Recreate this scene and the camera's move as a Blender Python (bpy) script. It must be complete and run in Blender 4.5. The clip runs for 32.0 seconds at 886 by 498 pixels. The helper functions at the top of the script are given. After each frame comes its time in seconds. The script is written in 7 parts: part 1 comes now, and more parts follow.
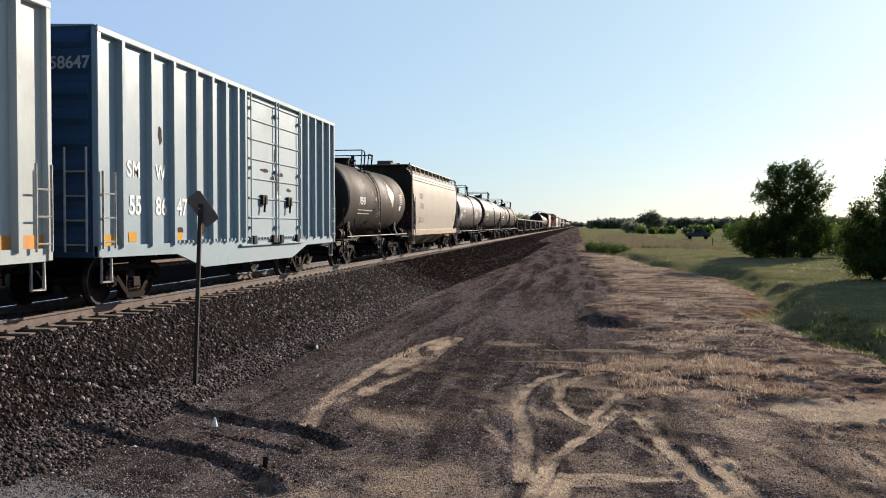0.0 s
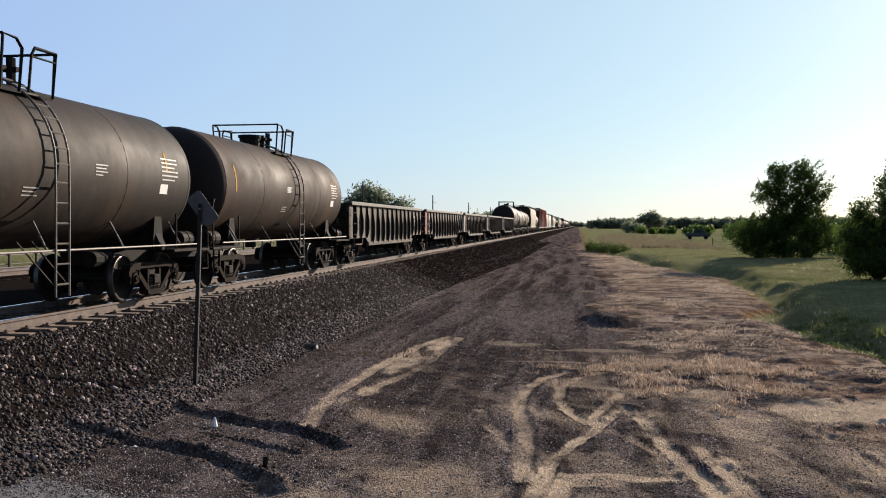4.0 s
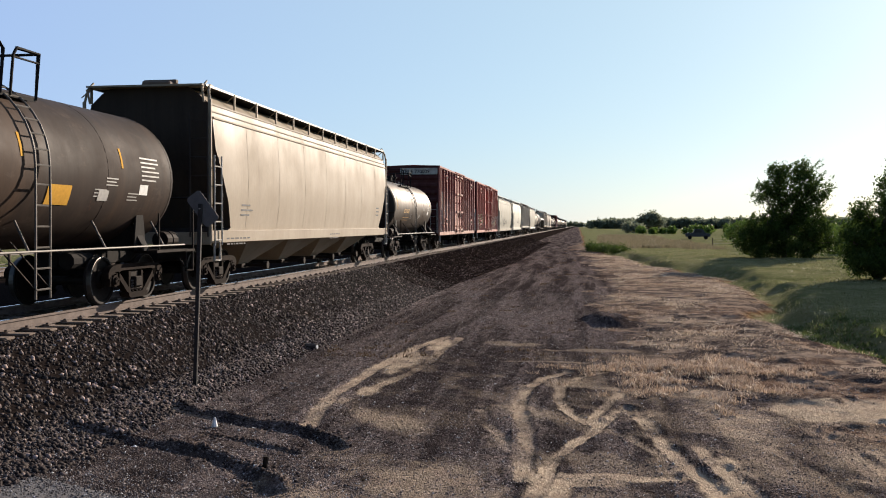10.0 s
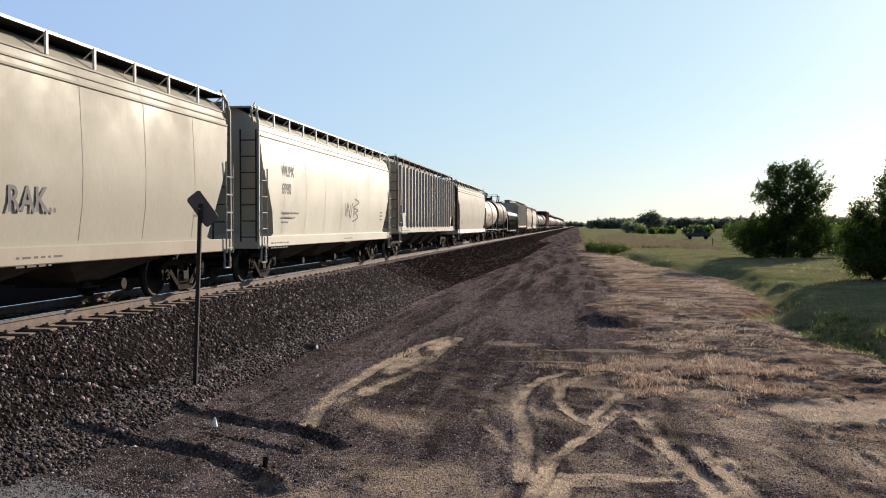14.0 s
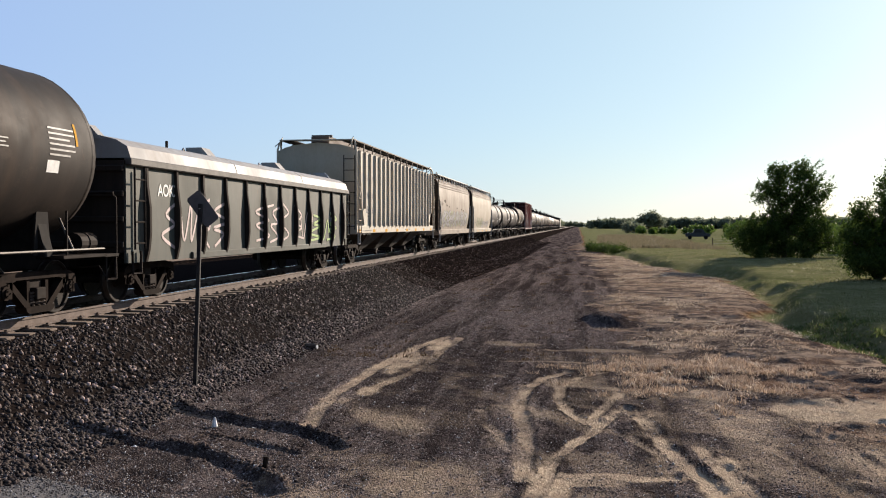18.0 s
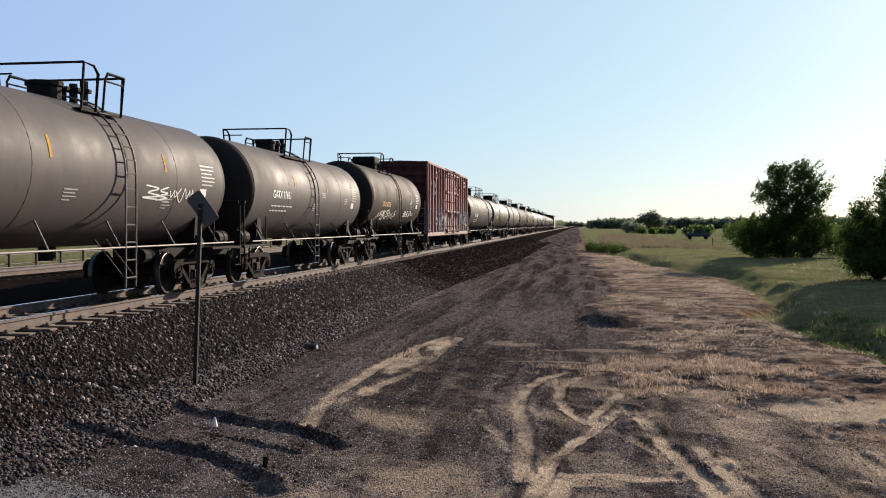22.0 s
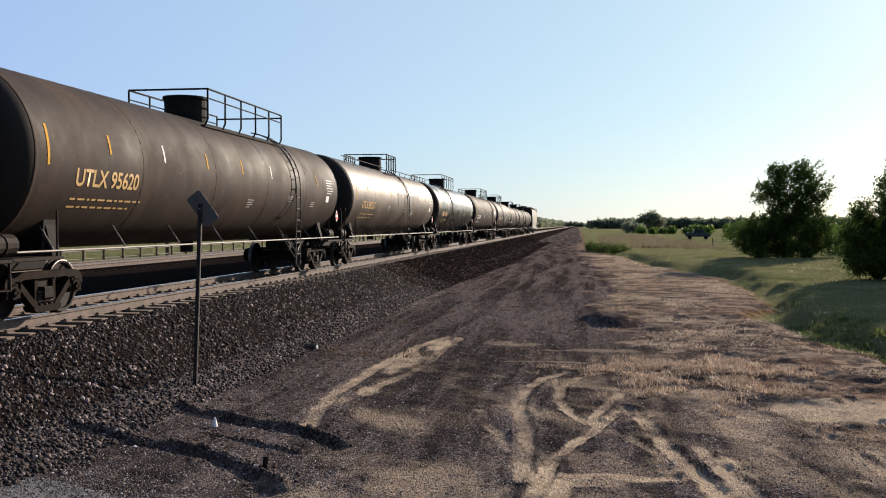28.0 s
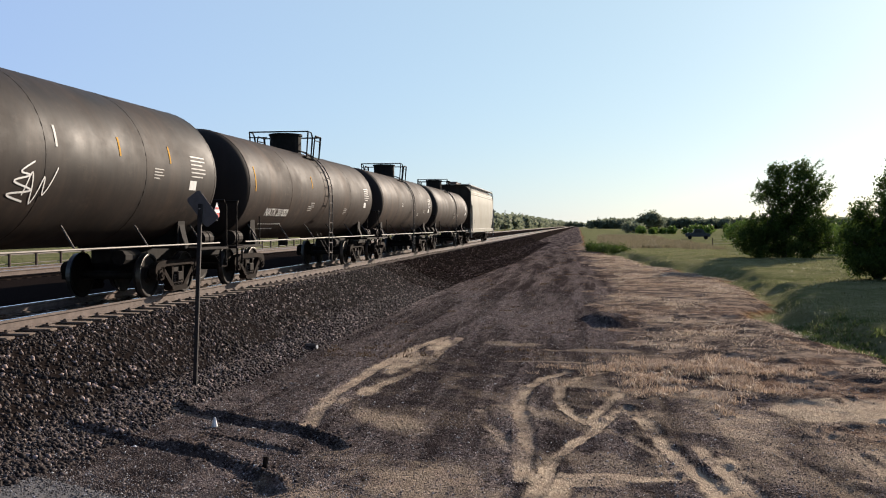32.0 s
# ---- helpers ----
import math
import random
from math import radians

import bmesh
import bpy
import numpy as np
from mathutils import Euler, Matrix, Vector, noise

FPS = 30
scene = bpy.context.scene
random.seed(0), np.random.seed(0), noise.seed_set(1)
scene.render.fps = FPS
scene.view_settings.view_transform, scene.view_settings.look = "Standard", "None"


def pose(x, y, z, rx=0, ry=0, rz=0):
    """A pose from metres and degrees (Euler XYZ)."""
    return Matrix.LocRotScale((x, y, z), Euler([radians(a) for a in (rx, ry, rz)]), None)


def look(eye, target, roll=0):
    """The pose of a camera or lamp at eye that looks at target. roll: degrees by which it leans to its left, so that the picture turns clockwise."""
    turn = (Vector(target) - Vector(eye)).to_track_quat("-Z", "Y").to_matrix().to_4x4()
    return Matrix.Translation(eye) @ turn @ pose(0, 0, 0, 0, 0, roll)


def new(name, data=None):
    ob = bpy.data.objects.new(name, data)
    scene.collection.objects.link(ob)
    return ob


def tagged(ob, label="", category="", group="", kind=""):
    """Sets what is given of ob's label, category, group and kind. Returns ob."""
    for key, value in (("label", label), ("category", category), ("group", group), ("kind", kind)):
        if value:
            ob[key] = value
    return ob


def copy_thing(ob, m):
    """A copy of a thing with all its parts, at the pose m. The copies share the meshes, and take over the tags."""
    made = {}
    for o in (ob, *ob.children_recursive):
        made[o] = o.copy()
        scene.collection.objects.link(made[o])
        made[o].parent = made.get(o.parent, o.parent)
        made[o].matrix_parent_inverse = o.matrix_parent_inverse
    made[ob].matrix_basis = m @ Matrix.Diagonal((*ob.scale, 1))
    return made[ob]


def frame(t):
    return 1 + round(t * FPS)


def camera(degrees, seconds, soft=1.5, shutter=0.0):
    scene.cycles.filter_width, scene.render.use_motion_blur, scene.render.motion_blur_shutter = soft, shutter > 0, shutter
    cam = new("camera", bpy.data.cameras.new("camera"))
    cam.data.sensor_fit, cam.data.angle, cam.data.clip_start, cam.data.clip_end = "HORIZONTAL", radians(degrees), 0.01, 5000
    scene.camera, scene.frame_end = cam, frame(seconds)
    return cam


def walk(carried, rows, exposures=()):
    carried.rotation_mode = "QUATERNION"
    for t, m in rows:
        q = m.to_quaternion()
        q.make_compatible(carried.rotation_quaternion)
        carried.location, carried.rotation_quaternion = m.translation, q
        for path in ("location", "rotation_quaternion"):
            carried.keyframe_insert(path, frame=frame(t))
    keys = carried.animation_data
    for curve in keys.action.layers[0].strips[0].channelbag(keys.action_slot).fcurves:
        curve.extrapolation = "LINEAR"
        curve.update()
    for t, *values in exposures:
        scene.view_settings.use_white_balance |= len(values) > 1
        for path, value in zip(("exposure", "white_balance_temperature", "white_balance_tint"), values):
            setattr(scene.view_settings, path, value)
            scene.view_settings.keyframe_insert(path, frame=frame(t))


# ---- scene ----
CLIP = 32.0
RAIL = 1.24            # height of the rail tops over the flat ground
SPEED = 22.97          # train speed, metres a second
EYE = Vector((9.8, 0.0, 2.75))
YAW, PITCH = radians(8.394), radians(1.467)
VIEW = Vector((-math.sin(YAW) * math.cos(PITCH), math.cos(YAW) * math.cos(PITCH), -math.sin(PITCH)))
cam = camera(51.1, CLIP, soft=1.05)
walk(cam, [(0.0, look(EYE, EYE + VIEW * 20)), (CLIP, look(EYE, EYE + VIEW * 20))], exposures=[(0.0, 0.88, 6050, 10), (CLIP, 0.88, 6050, 10)])

# ---- light: low evening sun ahead and to the right of the track ----
SUN_AZ, SUN_EL = radians(27), radians(18)
world = bpy.data.worlds.new("sky")
scene.world = world
world.use_nodes = True
wn = world.node_tree.nodes
sky = wn.new("ShaderNodeTexSky")
sky.sky_type, sky.sun_disc = "NISHITA", False
sky.sun_elevation, sky.sun_rotation = SUN_EL, SUN_AZ
sky.air_density, sky.dust_density, sky.ozone_density = 1.0, 0.5, 3.0
# a thin summer haze, thicker and whiter towards the sun, thin in the sky behind
sun_way = Vector((math.sin(SUN_AZ) * math.cos(SUN_EL), math.cos(SUN_AZ) * math.cos(SUN_EL), math.sin(SUN_EL)))
wl = world.node_tree.links
aim = wn.new("ShaderNodeTexCoord")
dot = wn.new("ShaderNodeVectorMath")
dot.operation = "DOT_PRODUCT"
dot.inputs[1].default_value = sun_way
wl.new(aim.outputs["Generated"], dot.inputs[0])
tone = wn.new("ShaderNodeValToRGB")
tone.color_ramp.elements[0].position, tone.color_ramp.elements[1].position = 0.35, 0.95
tone.color_ramp.elements[0].color, tone.color_ramp.elements[1].color = (0.56, 0.71, 1.19, 1), (0.78, 0.97, 0.97, 1)
wl.new(dot.outputs["Value"], tone.inputs[0])
much = wn.new("ShaderNodeMapRange")
much.interpolation_type = "SMOOTHSTEP"
for k, v in ((1, -0.25), (2, 0.5), (3, 0.04), (4, 0.56)):
    much.inputs[k].default_value = v
wl.new(dot.outputs["Value"], much.inputs[0])
lift = wn.new("ShaderNodeVectorMath")
lift.operation = "SCALE"
lift.inputs["Scale"].default_value = 10.4
wl.new(tone.outputs[0], lift.inputs[0])
haze = wn.new("ShaderNodeMix")
haze.data_type = "RGBA"
wl.new(much.outputs[0], haze.inputs[0])
wl.new(sky.outputs[0], haze.inputs[6])
wl.new(lift.outputs[0], haze.inputs[7])
wl.new(haze.outputs[2], wn["Background"].inputs[0])
wn["Background"].inputs[1].default_value = 0.05
sun = new("sun", bpy.data.lights.new("sun", "SUN"))
sun.data.energy, sun.data.angle, sun.data.color = 5.0, radians(0.55), (1.0, 0.82, 0.63)
sun.matrix_world = look(sun_way * 50, (0, 0, 0))

# ---- materials ----
def tree_of(name):
    m = bpy.data.materials.new(name)
    m.use_nodes = True
    nt = m.node_tree
    return m, nt, nt.nodes["Principled BSDF"]


def add(nt, kind, links=(), **props):
    n = nt.nodes.new(kind)
    for k, v in props.items():
        set_prop(n, k, v)
    for k, v in dict(links).items():
        if isinstance(v, bpy.types.NodeSocket):
            nt.links.new(v, n.inputs[k])
        else:
            n.inputs[k].default_value = v
    return n


def set_prop(n, k, v):
    if k == "blend_type":
        n.blend_type = v
    elif k == "data_type":
        n.data_type = v
    elif k == "operation":
        n.operation = v
    elif k == "attribute_name":
        n.attribute_name = v


def noise_of(nt, scale, stretch=(1, 1, 1), detail=5.0, rough=0.6, shift=None):
    co = add(nt, "ShaderNodeTexCoord").outputs["Object"]
    mp = add(nt, "ShaderNodeMapping", {"Vector": co})
    mp.inputs["Scale"].default_value = stretch
    if shift is not None:
        nt.links.new(shift, mp.inputs["Location"])
    return add(nt, "ShaderNodeTexNoise", {"Vector": mp.outputs[0], "Scale": scale, "Detail": detail, "Roughness": rough}).outputs[0]


def ramp(nt, fac, lo, hi, a=(0, 0, 0, 1), b=(1, 1, 1, 1)):
    r = add(nt, "ShaderNodeValToRGB", {0: fac})
    r.color_ramp.elements[0].position, r.color_ramp.elements[1].position = lo, hi
    r.color_ramp.elements[0].color, r.color_ramp.elements[1].color = a, b
    return r.outputs[0]


def mix(nt, fac, a, b):
    n = add(nt, "ShaderNodeMix", data_type="RGBA")
    for i, v in ((0, fac), (6, a), (7, b)):
        if isinstance(v, bpy.types.NodeSocket):
            nt.links.new(v, n.inputs[i])
        else:
            n.inputs[i].default_value = v if i == 0 else (*v[:3], 1)
    return n.outputs[2]


def bump(nt, bsdf, height, strength=0.3, distance=0.02):
    b = add(nt, "ShaderNodeBump", {"Height": height, "Strength": strength, "Distance": distance})
    nt.links.new(b.outputs[0], bsdf.inputs["Normal"])


def random_shift(nt):
    r = add(nt, "ShaderNodeObjectInfo").outputs["Random"]
    return add(nt, "ShaderNodeMath", {0: r, 1: 40.0}, operation="MULTIPLY").outputs[0]


MATS = {}


def paint(name, col, rough=0.5, rust=0.35, dirt=0.5, metal=0.0, gloss=0.2, bands=0.0, splash=None, rust_col=(0.13, 0.055, 0.03), dirt_col=(0.16, 0.12, 0.09), streak=1.0):
    """Weathered railway paint: streaks that run down, patches of rust, fine grain."""
    if name in MATS:
        return MATS[name]
    m, nt, b = tree_of(name)
    sh = random_shift(nt)
    streaks = noise_of(nt, 1.0, (2.2, 2.2, 0.18), 6, 0.65, sh)
    blot = noise_of(nt, 0.55, (1, 1, 1), 6, 0.62, sh)
    fine = noise_of(nt, 14.0, (1, 1, 0.5), 4, 0.6, sh)
    c = mix(nt, ramp(nt, fine, 0.3, 0.7), [v * 0.94 for v in col], [min(1, v * 1.05) for v in col])
    d = add(nt, "ShaderNodeMath", {0: ramp(nt, streaks, 0.42, 0.72), 1: dirt * streak}, operation="MULTIPLY").outputs[0]
    c = mix(nt, d, c, dirt_col)
    d2 = add(nt, "ShaderNodeMath", {0: ramp(nt, blot, 0.4, 0.75), 1: dirt * 0.7}, operation="MULTIPLY").outputs[0]
    c = mix(nt, d2, c, [0.5 * (p + q) for p, q in zip(dirt_col, [v * 0.6 for v in col])])
    spots = noise_of(nt, 2.6, (1, 1, 0.55), 8, 0.72, sh)
    rf = ramp(nt, spots, 0.66 - 0.12 * rust, 0.72 - 0.1 * rust)
    rf = add(nt, "ShaderNodeMath", {0: rf, 1: min(1, rust * 1.6)}, operation="MULTIPLY").outputs[0]
    c = mix(nt, rf, c, rust_col)
    if splash:
        # pale road dust thrown up along the foot of the side
        z = add(nt, "ShaderNodeSeparateXYZ", {0: add(nt, "ShaderNodeTexCoord").outputs["Object"]}).outputs[2]
        k = add(nt, "ShaderNodeMapRange", {0: z, 1: 1.1, 2: 2.7, 3: 1.0, 4: 0.0}).outputs[0]
        k = add(nt, "ShaderNodeMath", {0: k, 1: ramp(nt, streaks, 0.3, 0.62)}, operation="MULTIPLY").outputs[0]
        c = mix(nt, k, c, splash)
    if bands:
        # oily brown spills that have run down and round the shell from the top fittings
        spill = noise_of(nt, 1.0, (0.18, 0.75, 0.14), 7, 0.7, sh)
        c = mix(nt, add(nt, "ShaderNodeMath", {0: ramp(nt, spill, 0.5, 0.66), 1: bands}, operation="MULTIPLY").outputs[0], c, (0.085, 0.05, 0.03))
        scuff = noise_of(nt, 3.0, (1, 0.5, 1), 8, 0.75, sh)
        c = mix(nt, add(nt, "ShaderNodeMath", {0: ramp(nt, scuff, 0.56, 0.66), 1: bands * 0.7}, operation="MULTIPLY").outputs[0], c, (0.095, 0.068, 0.052))
    nt.links.new(c, b.inputs["Base Color"])
    rr = add(nt, "ShaderNodeMapRange", {0: blot, 1: 0.3, 2: 0.75, 3: max(0.15, rough - 0.1), 4: min(1, rough + 0.2)}).outputs[0]
    nt.links.new(rr, b.inputs["Roughness"])
    b.inputs["Metallic"].default_value = metal
    b.inputs["Specular IOR Level"].default_value = gloss
    bump(nt, b, add(nt, "ShaderNodeMath", {0: fine, 1: blot}, operation="ADD").outputs[0], 0.06, 0.01)
    MATS[name] = m
    return m


def plain(name, col, rough=0.7, metal=0.0, var=0.3, scale=9.0, bumpy=0.2, island=False, gloss=0.25):
    if name in MATS:
        return MATS[name]
    m, nt, b = tree_of(name)
    n = noise_of(nt, scale, (1, 1, 1), 6, 0.65)
    c = mix(nt, ramp(nt, n, 0.3, 0.7), [v * (1 - var) for v in col], [min(1, v * (1 + var)) for v in col])
    if island:
        r = add(nt, "ShaderNodeNewGeometry").outputs["Random Per Island"]
        c = mix(nt, ramp(nt, r, 0.0, 0.8), [v * 0.45 for v in col], c)
        c = mix(nt, ramp(nt, r, 0.86, 1.0), c, [min(0.5, v * 6.5) for v in col])
    nt.links.new(c, b.inputs["Base Color"])
    b.inputs["Roughness"].default_value, b.inputs["Metallic"].default_value = rough, metal
    b.inputs["Specular IOR Level"].default_value = gloss
    bump(nt, b, n, bumpy, 0.01)
    MATS[name] = m
    return m


def leafy(name, col, col2, back=0.35):
    """Leaves and blades: a leaf-to-leaf mix of two greens, some light passing through."""
    m, nt, b = tree_of(name)
    r = add(nt, "ShaderNodeNewGeometry").outputs["Random Per Island"]
    c = mix(nt, r, col, col2)
    nt.links.new(c, b.inputs["Base Color"])
    b.inputs["Roughness"].default_value = 0.6
    b.inputs["Specular IOR Level"].default_value = 0.12
    tr = add(nt, "ShaderNodeBsdfTranslucent", {0: c})
    mx = add(nt, "ShaderNodeMixShader", {0: back, 1: b.outputs[0], 2: tr.outputs[0]})
    nt.links.new(mx.outputs[0], nt.nodes["Material Output"].inputs[0])
    return m


STEEL = plain("rail_steel", (0.62, 0.59, 0.56), 0.14, 1.0, 0.12, 3.0, 0.02)
RIMSTEEL = plain("worn_wheel_rim", (0.12, 0.108, 0.10), 0.5, 1.0, 0.3, 4.0)
RAILSIDE = plain("rusty_rail_side", (0.14, 0.108, 0.091), 0.85, 0.0, 0.3, 6.0)
IRON = plain("dark_cast_iron", (0.02, 0.015, 0.0125), 0.7, 0.0, 0.5, 5.0, gloss=0.06)
TRUCKM = plain("dusty_truck_iron", (0.017, 0.0115, 0.009), 0.8, 0.0, 0.6, 5.0, 0.5, gloss=0.04)
SPRINGM = plain("dusty_spring_steel", (0.07, 0.052, 0.042), 0.6, 0.0, 0.4, 5.0, gloss=0.2)
BLACKM = plain("black_running_gear", (0.016, 0.014, 0.013), 0.8, 0.0, 0.4, 5.0, gloss=0.08)
HANDRAIL = plain("worn_grey_handrail", (0.11, 0.097, 0.084), 0.6, 0.2, 0.3, 4.0)
DATAM = plain("faded_white_stencil", (0.40, 0.38, 0.35), 0.6, 0, 0.2, 12.0)
PALE = plain("bare_grey_steel", (0.36, 0.34, 0.31), 0.5, 0.4, 0.3, 4.0)
WHITE = plain("white_paint", (0.72, 0.70, 0.66), 0.6, 0, 0.15, 12.0)
YELLOW = plain("yellow_reflector", (0.56, 0.30, 0.045), 0.8, 0, 0.15, 12.0, gloss=0.05)
ORANGE = plain("orange_lettering", (0.52, 0.33, 0.13), 0.55, 0, 0.15, 12.0)
BLACKP = plain("black_lettering", (0.03, 0.03, 0.035), 0.6, 0, 0.2, 12.0)
REDP = plain("red_placard", (0.55, 0.05, 0.05), 0.5, 0, 0.2, 12.0)
WOOD = plain("weathered_tie_wood", (0.17, 0.128, 0.10), 0.9, 0, 0.45, 6.0, 0.5)
# far ties: one much darker brown than the near ties
DARKTIE = plain("dark_far_ties", (0.03, 0.022, 0.018), 0.95, 0, 0.4, 6.0, 0.4, gloss=0.0)
BARK = plain("grey_bark", (0.10, 0.08, 0.065), 0.9, 0, 0.4, 8.0, 0.5)
POLEM = plain("creosoted_pole", (0.07, 0.05, 0.04), 0.9, 0, 0.4, 6.0, 0.4)

# ---- mesh helpers ----
def part(name, bm, mat, parent=None, label="", smooth=False):
    me = bpy.data.meshes.new(name)
    bm.to_mesh(me)
    bm.free()
    return link(name, me, mat, parent, label, smooth)


def link(name, me, mat, parent=None, label="", smooth=False):
    if mat and not me.materials:
        me.materials.append(mat)
    if smooth:
        me.shade_smooth()
    ob = new(name, me)
    if parent:
        ob.parent = parent
    if label:
        ob["label"] = label
    return ob


SHARED = {}


def shared(key, name, make, mat, parent, m=None, label="", smooth=False):
    """A piece whose mesh is made once for its key and material."""
    k = (key, mat.name)
    if k not in SHARED:
        bm = bmesh.new()
        make(bm)
        me = bpy.data.meshes.new(name)
        bm.to_mesh(me)
        bm.free()
        SHARED[k] = me
    ob = link(name, SHARED[k], mat, parent, label, smooth)
    if m is not None:
        ob.matrix_local = m
    return ob


def box(bm, x0, x1, y0, y1, z0, z1, bevel=0.0):
    r = bmesh.ops.create_cube(bm, size=1, matrix=Matrix.Translation(((x0 + x1) / 2, (y0 + y1) / 2, (z0 + z1) / 2)) @ Matrix.Diagonal((x1 - x0, y1 - y0, z1 - z0, 1)))
    if bevel:
        es = list({e for v in r["verts"] for e in v.link_edges})
        bmesh.ops.bevel(bm, geom=es, offset=bevel, segments=1, affect="EDGES", profile=0.5)


def rod(bm, a, b, r, n=6, r2=None):
    a, b = Vector(a), Vector(b)
    d = b - a
    m = Matrix.Translation((a + b) / 2) @ d.to_track_quat("Z", "Y").to_matrix().to_4x4()
    bmesh.ops.create_cone(bm, cap_ends=True, segments=n, radius1=r, radius2=r if r2 is None else r2, depth=d.length, matrix=m)


def pipe(bm, pts, r, n=6):
    """One bent tube through the points."""
    pts = [Vector(p) for p in pts]
    rows = []
    side = None
    for i, p in enumerate(pts):
        a, b = pts[max(0, i - 1)], pts[min(len(pts) - 1, i + 1)]
        t = (b - a).normalized()
        if side is None:
            side = t.orthogonal().normalized()
        side = (side - t * side.dot(t)).normalized()
        up = t.cross(side)
        d = (pts[i] - pts[i - 1]).normalized() if i else t
        k = r / max(0.6, abs(d.dot(t)))
        rows.append([bm.verts.new(p + (side * math.cos(2 * math.pi * j / n) + up * math.sin(2 * math.pi * j / n)) * k) for j in range(n)])
    for a, b in zip(rows, rows[1:]):
        for j in range(n):
            bm.faces.new((a[j], a[(j + 1) % n], b[(j + 1) % n], b[j]))
    bm.faces.new(rows[0][::-1])
    bm.faces.new(rows[-1])


def prism(bm, outline, axis, lo, hi):
    """An outline of (u, v) pairs pushed along an axis: 'x' reads (y, z), 'y' reads (x, z), 'z' reads (x, y)."""
    def at(u, v, w):
        return {"x": (w, u, v), "y": (u, w, v), "z": (u, v, w)}[axis]
    A = [bm.verts.new(at(u, v, lo)) for u, v in outline]
    B = [bm.verts.new(at(u, v, hi)) for u, v in outline]
    n = len(A)
    fs = [bm.faces.new(A), bm.faces.new(B[::-1])]
    fs += [bm.faces.new((A[i], B[i], B[(i + 1) % n], A[(i + 1) % n])) for i in range(n)]
    bmesh.ops.recalc_face_normals(bm, faces=fs)


def text_mesh(words, size, wrap=None):
    """Lettering as a flat mesh in the y-z plane that faces +x, reading towards +y... on a shell of radius wrap it bends round."""
    cu = bpy.data.curves.new("lettering", "FONT")
    cu.body, cu.size, cu.align_x, cu.offset = words, size, "LEFT", size * 0.018
    ob = bpy.data.objects.new("lettering", cu)
    me = bpy.data.meshes.new_from_object(ob)
    bpy.data.objects.remove(ob)
    for v in me.vertices:
        u, w = v.co.x, v.co.y
        v.co = (0, u, w)
    return me


def lettering(words, size, mat, parent, x, y, z, wrap=None, name="lettering", stretch=1.0):
    """Letters painted on a side that faces +x; seen from there y runs to the right. wrap: (centre height, radius) of a tank."""
    me = text_mesh(words, size)
    for v in me.vertices:
        u, w = v.co.y * stretch, v.co.z
        if wrap:
            zc, r = wrap
            ang = math.asin(max(-1, min(1, (z - zc) / r))) + w / r
            v.co = (math.cos(ang) * (r + 0.006), y + u, zc + math.sin(ang) * (r + 0.006))
        else:
            v.co = (x, y + u, z + w)
    return link(name, me, mat, parent)


def patch(bm, y0, y1, z0, z1, x, wrap=None, steps=4):
    """A painted rectangle on a flat side at x, or bent round a tank."""
    rows = []
    for i in range(steps + 1):
        w = z0 + (z1 - z0) * i / steps
        if wrap:
            zc, r = wrap
            ang = math.asin(max(-1, min(1, (z0 - zc) / r))) + (w - z0) / r
            px, pz = math.cos(ang) * (r + 0.006), zc + math.sin(ang) * (r + 0.006)
        else:
            px, pz = x, w
        rows.append((bm.verts.new((px, y0, pz)), bm.verts.new((px, y1, pz))))
    for a, b in zip(rows, rows[1:]):
        bm.faces.new((a[0], a[1], b[1], b[0]))


def scribble(bm, key, y0, y1, z0, z1, surf, strokes=6, w=0.05):
    """Looping spray-painted strokes inside a rectangle, laid on the surface x = surf(y, z). The same key gives the same strokes."""
    rnd = random.Random(key)
    for s in range(strokes):
        cy = y0 + (y1 - y0) * (s + 0.5) / strokes
        ry, rz, cz = (y1 - y0) / strokes * rnd.uniform(0.45, 0.75), (z1 - z0) / 2, (z0 + z1) / 2
        lie, flip, n = rnd.random() < 0.45, rnd.choice((-1, 1)), rnd.choice((5, 6, 7))
        knots = [(flip * (-1) ** k * rnd.uniform(0.35, 1.0), 1 - 2 * k / (n - 1)) for k in range(n)]
        if lie:
            knots = [(v, u) for u, v in knots]
        slant = rnd.uniform(-0.2, 0.3)
        knots = [(cy + ry * (u + slant * v + rnd.uniform(-0.2, 0.2)), cz + rz * 0.9 * (v + rnd.uniform(-0.15, 0.15))) for u, v in knots]
        pts = []
        full = [knots[0]] + knots + [knots[-1]]
        for a, b, c, d in zip(full, full[1:], full[2:], full[3:]):
            for i in range(7):
                t = i / 7
                pts.append(tuple(0.5 * (2 * b[k] + (c[k] - a[k]) * t + (2 * a[k] - 5 * b[k] + 4 * c[k] - d[k]) * t * t + (3 * b[k] - a[k] - 3 * c[k] + d[k]) * t ** 3) for k in (0, 1)))
        pts.append(knots[-1])
        rows = []
        for i, (py, pz) in enumerate(pts):
            a, b = pts[max(0, i - 1)], pts[min(len(pts) - 1, i + 1)]
            dy, dz = b[0] - a[0], b[1] - a[1]
            l = math.hypot(dy, dz) or 1
            ny, nz = -dz / l * w / 2, dy / l * w / 2
            rows.append([bm.verts.new((surf(py + f * ny, pz + f * nz) + s * 0.0005, py + f * ny, pz + f * nz)) for f in (1, 0, -1)])
        for a, b in zip(rows, rows[1:]):
            bm.faces.new((a[0], a[1], b[1], b[0]))
            bm.faces.new((a[1], a[2], b[2], b[1]))


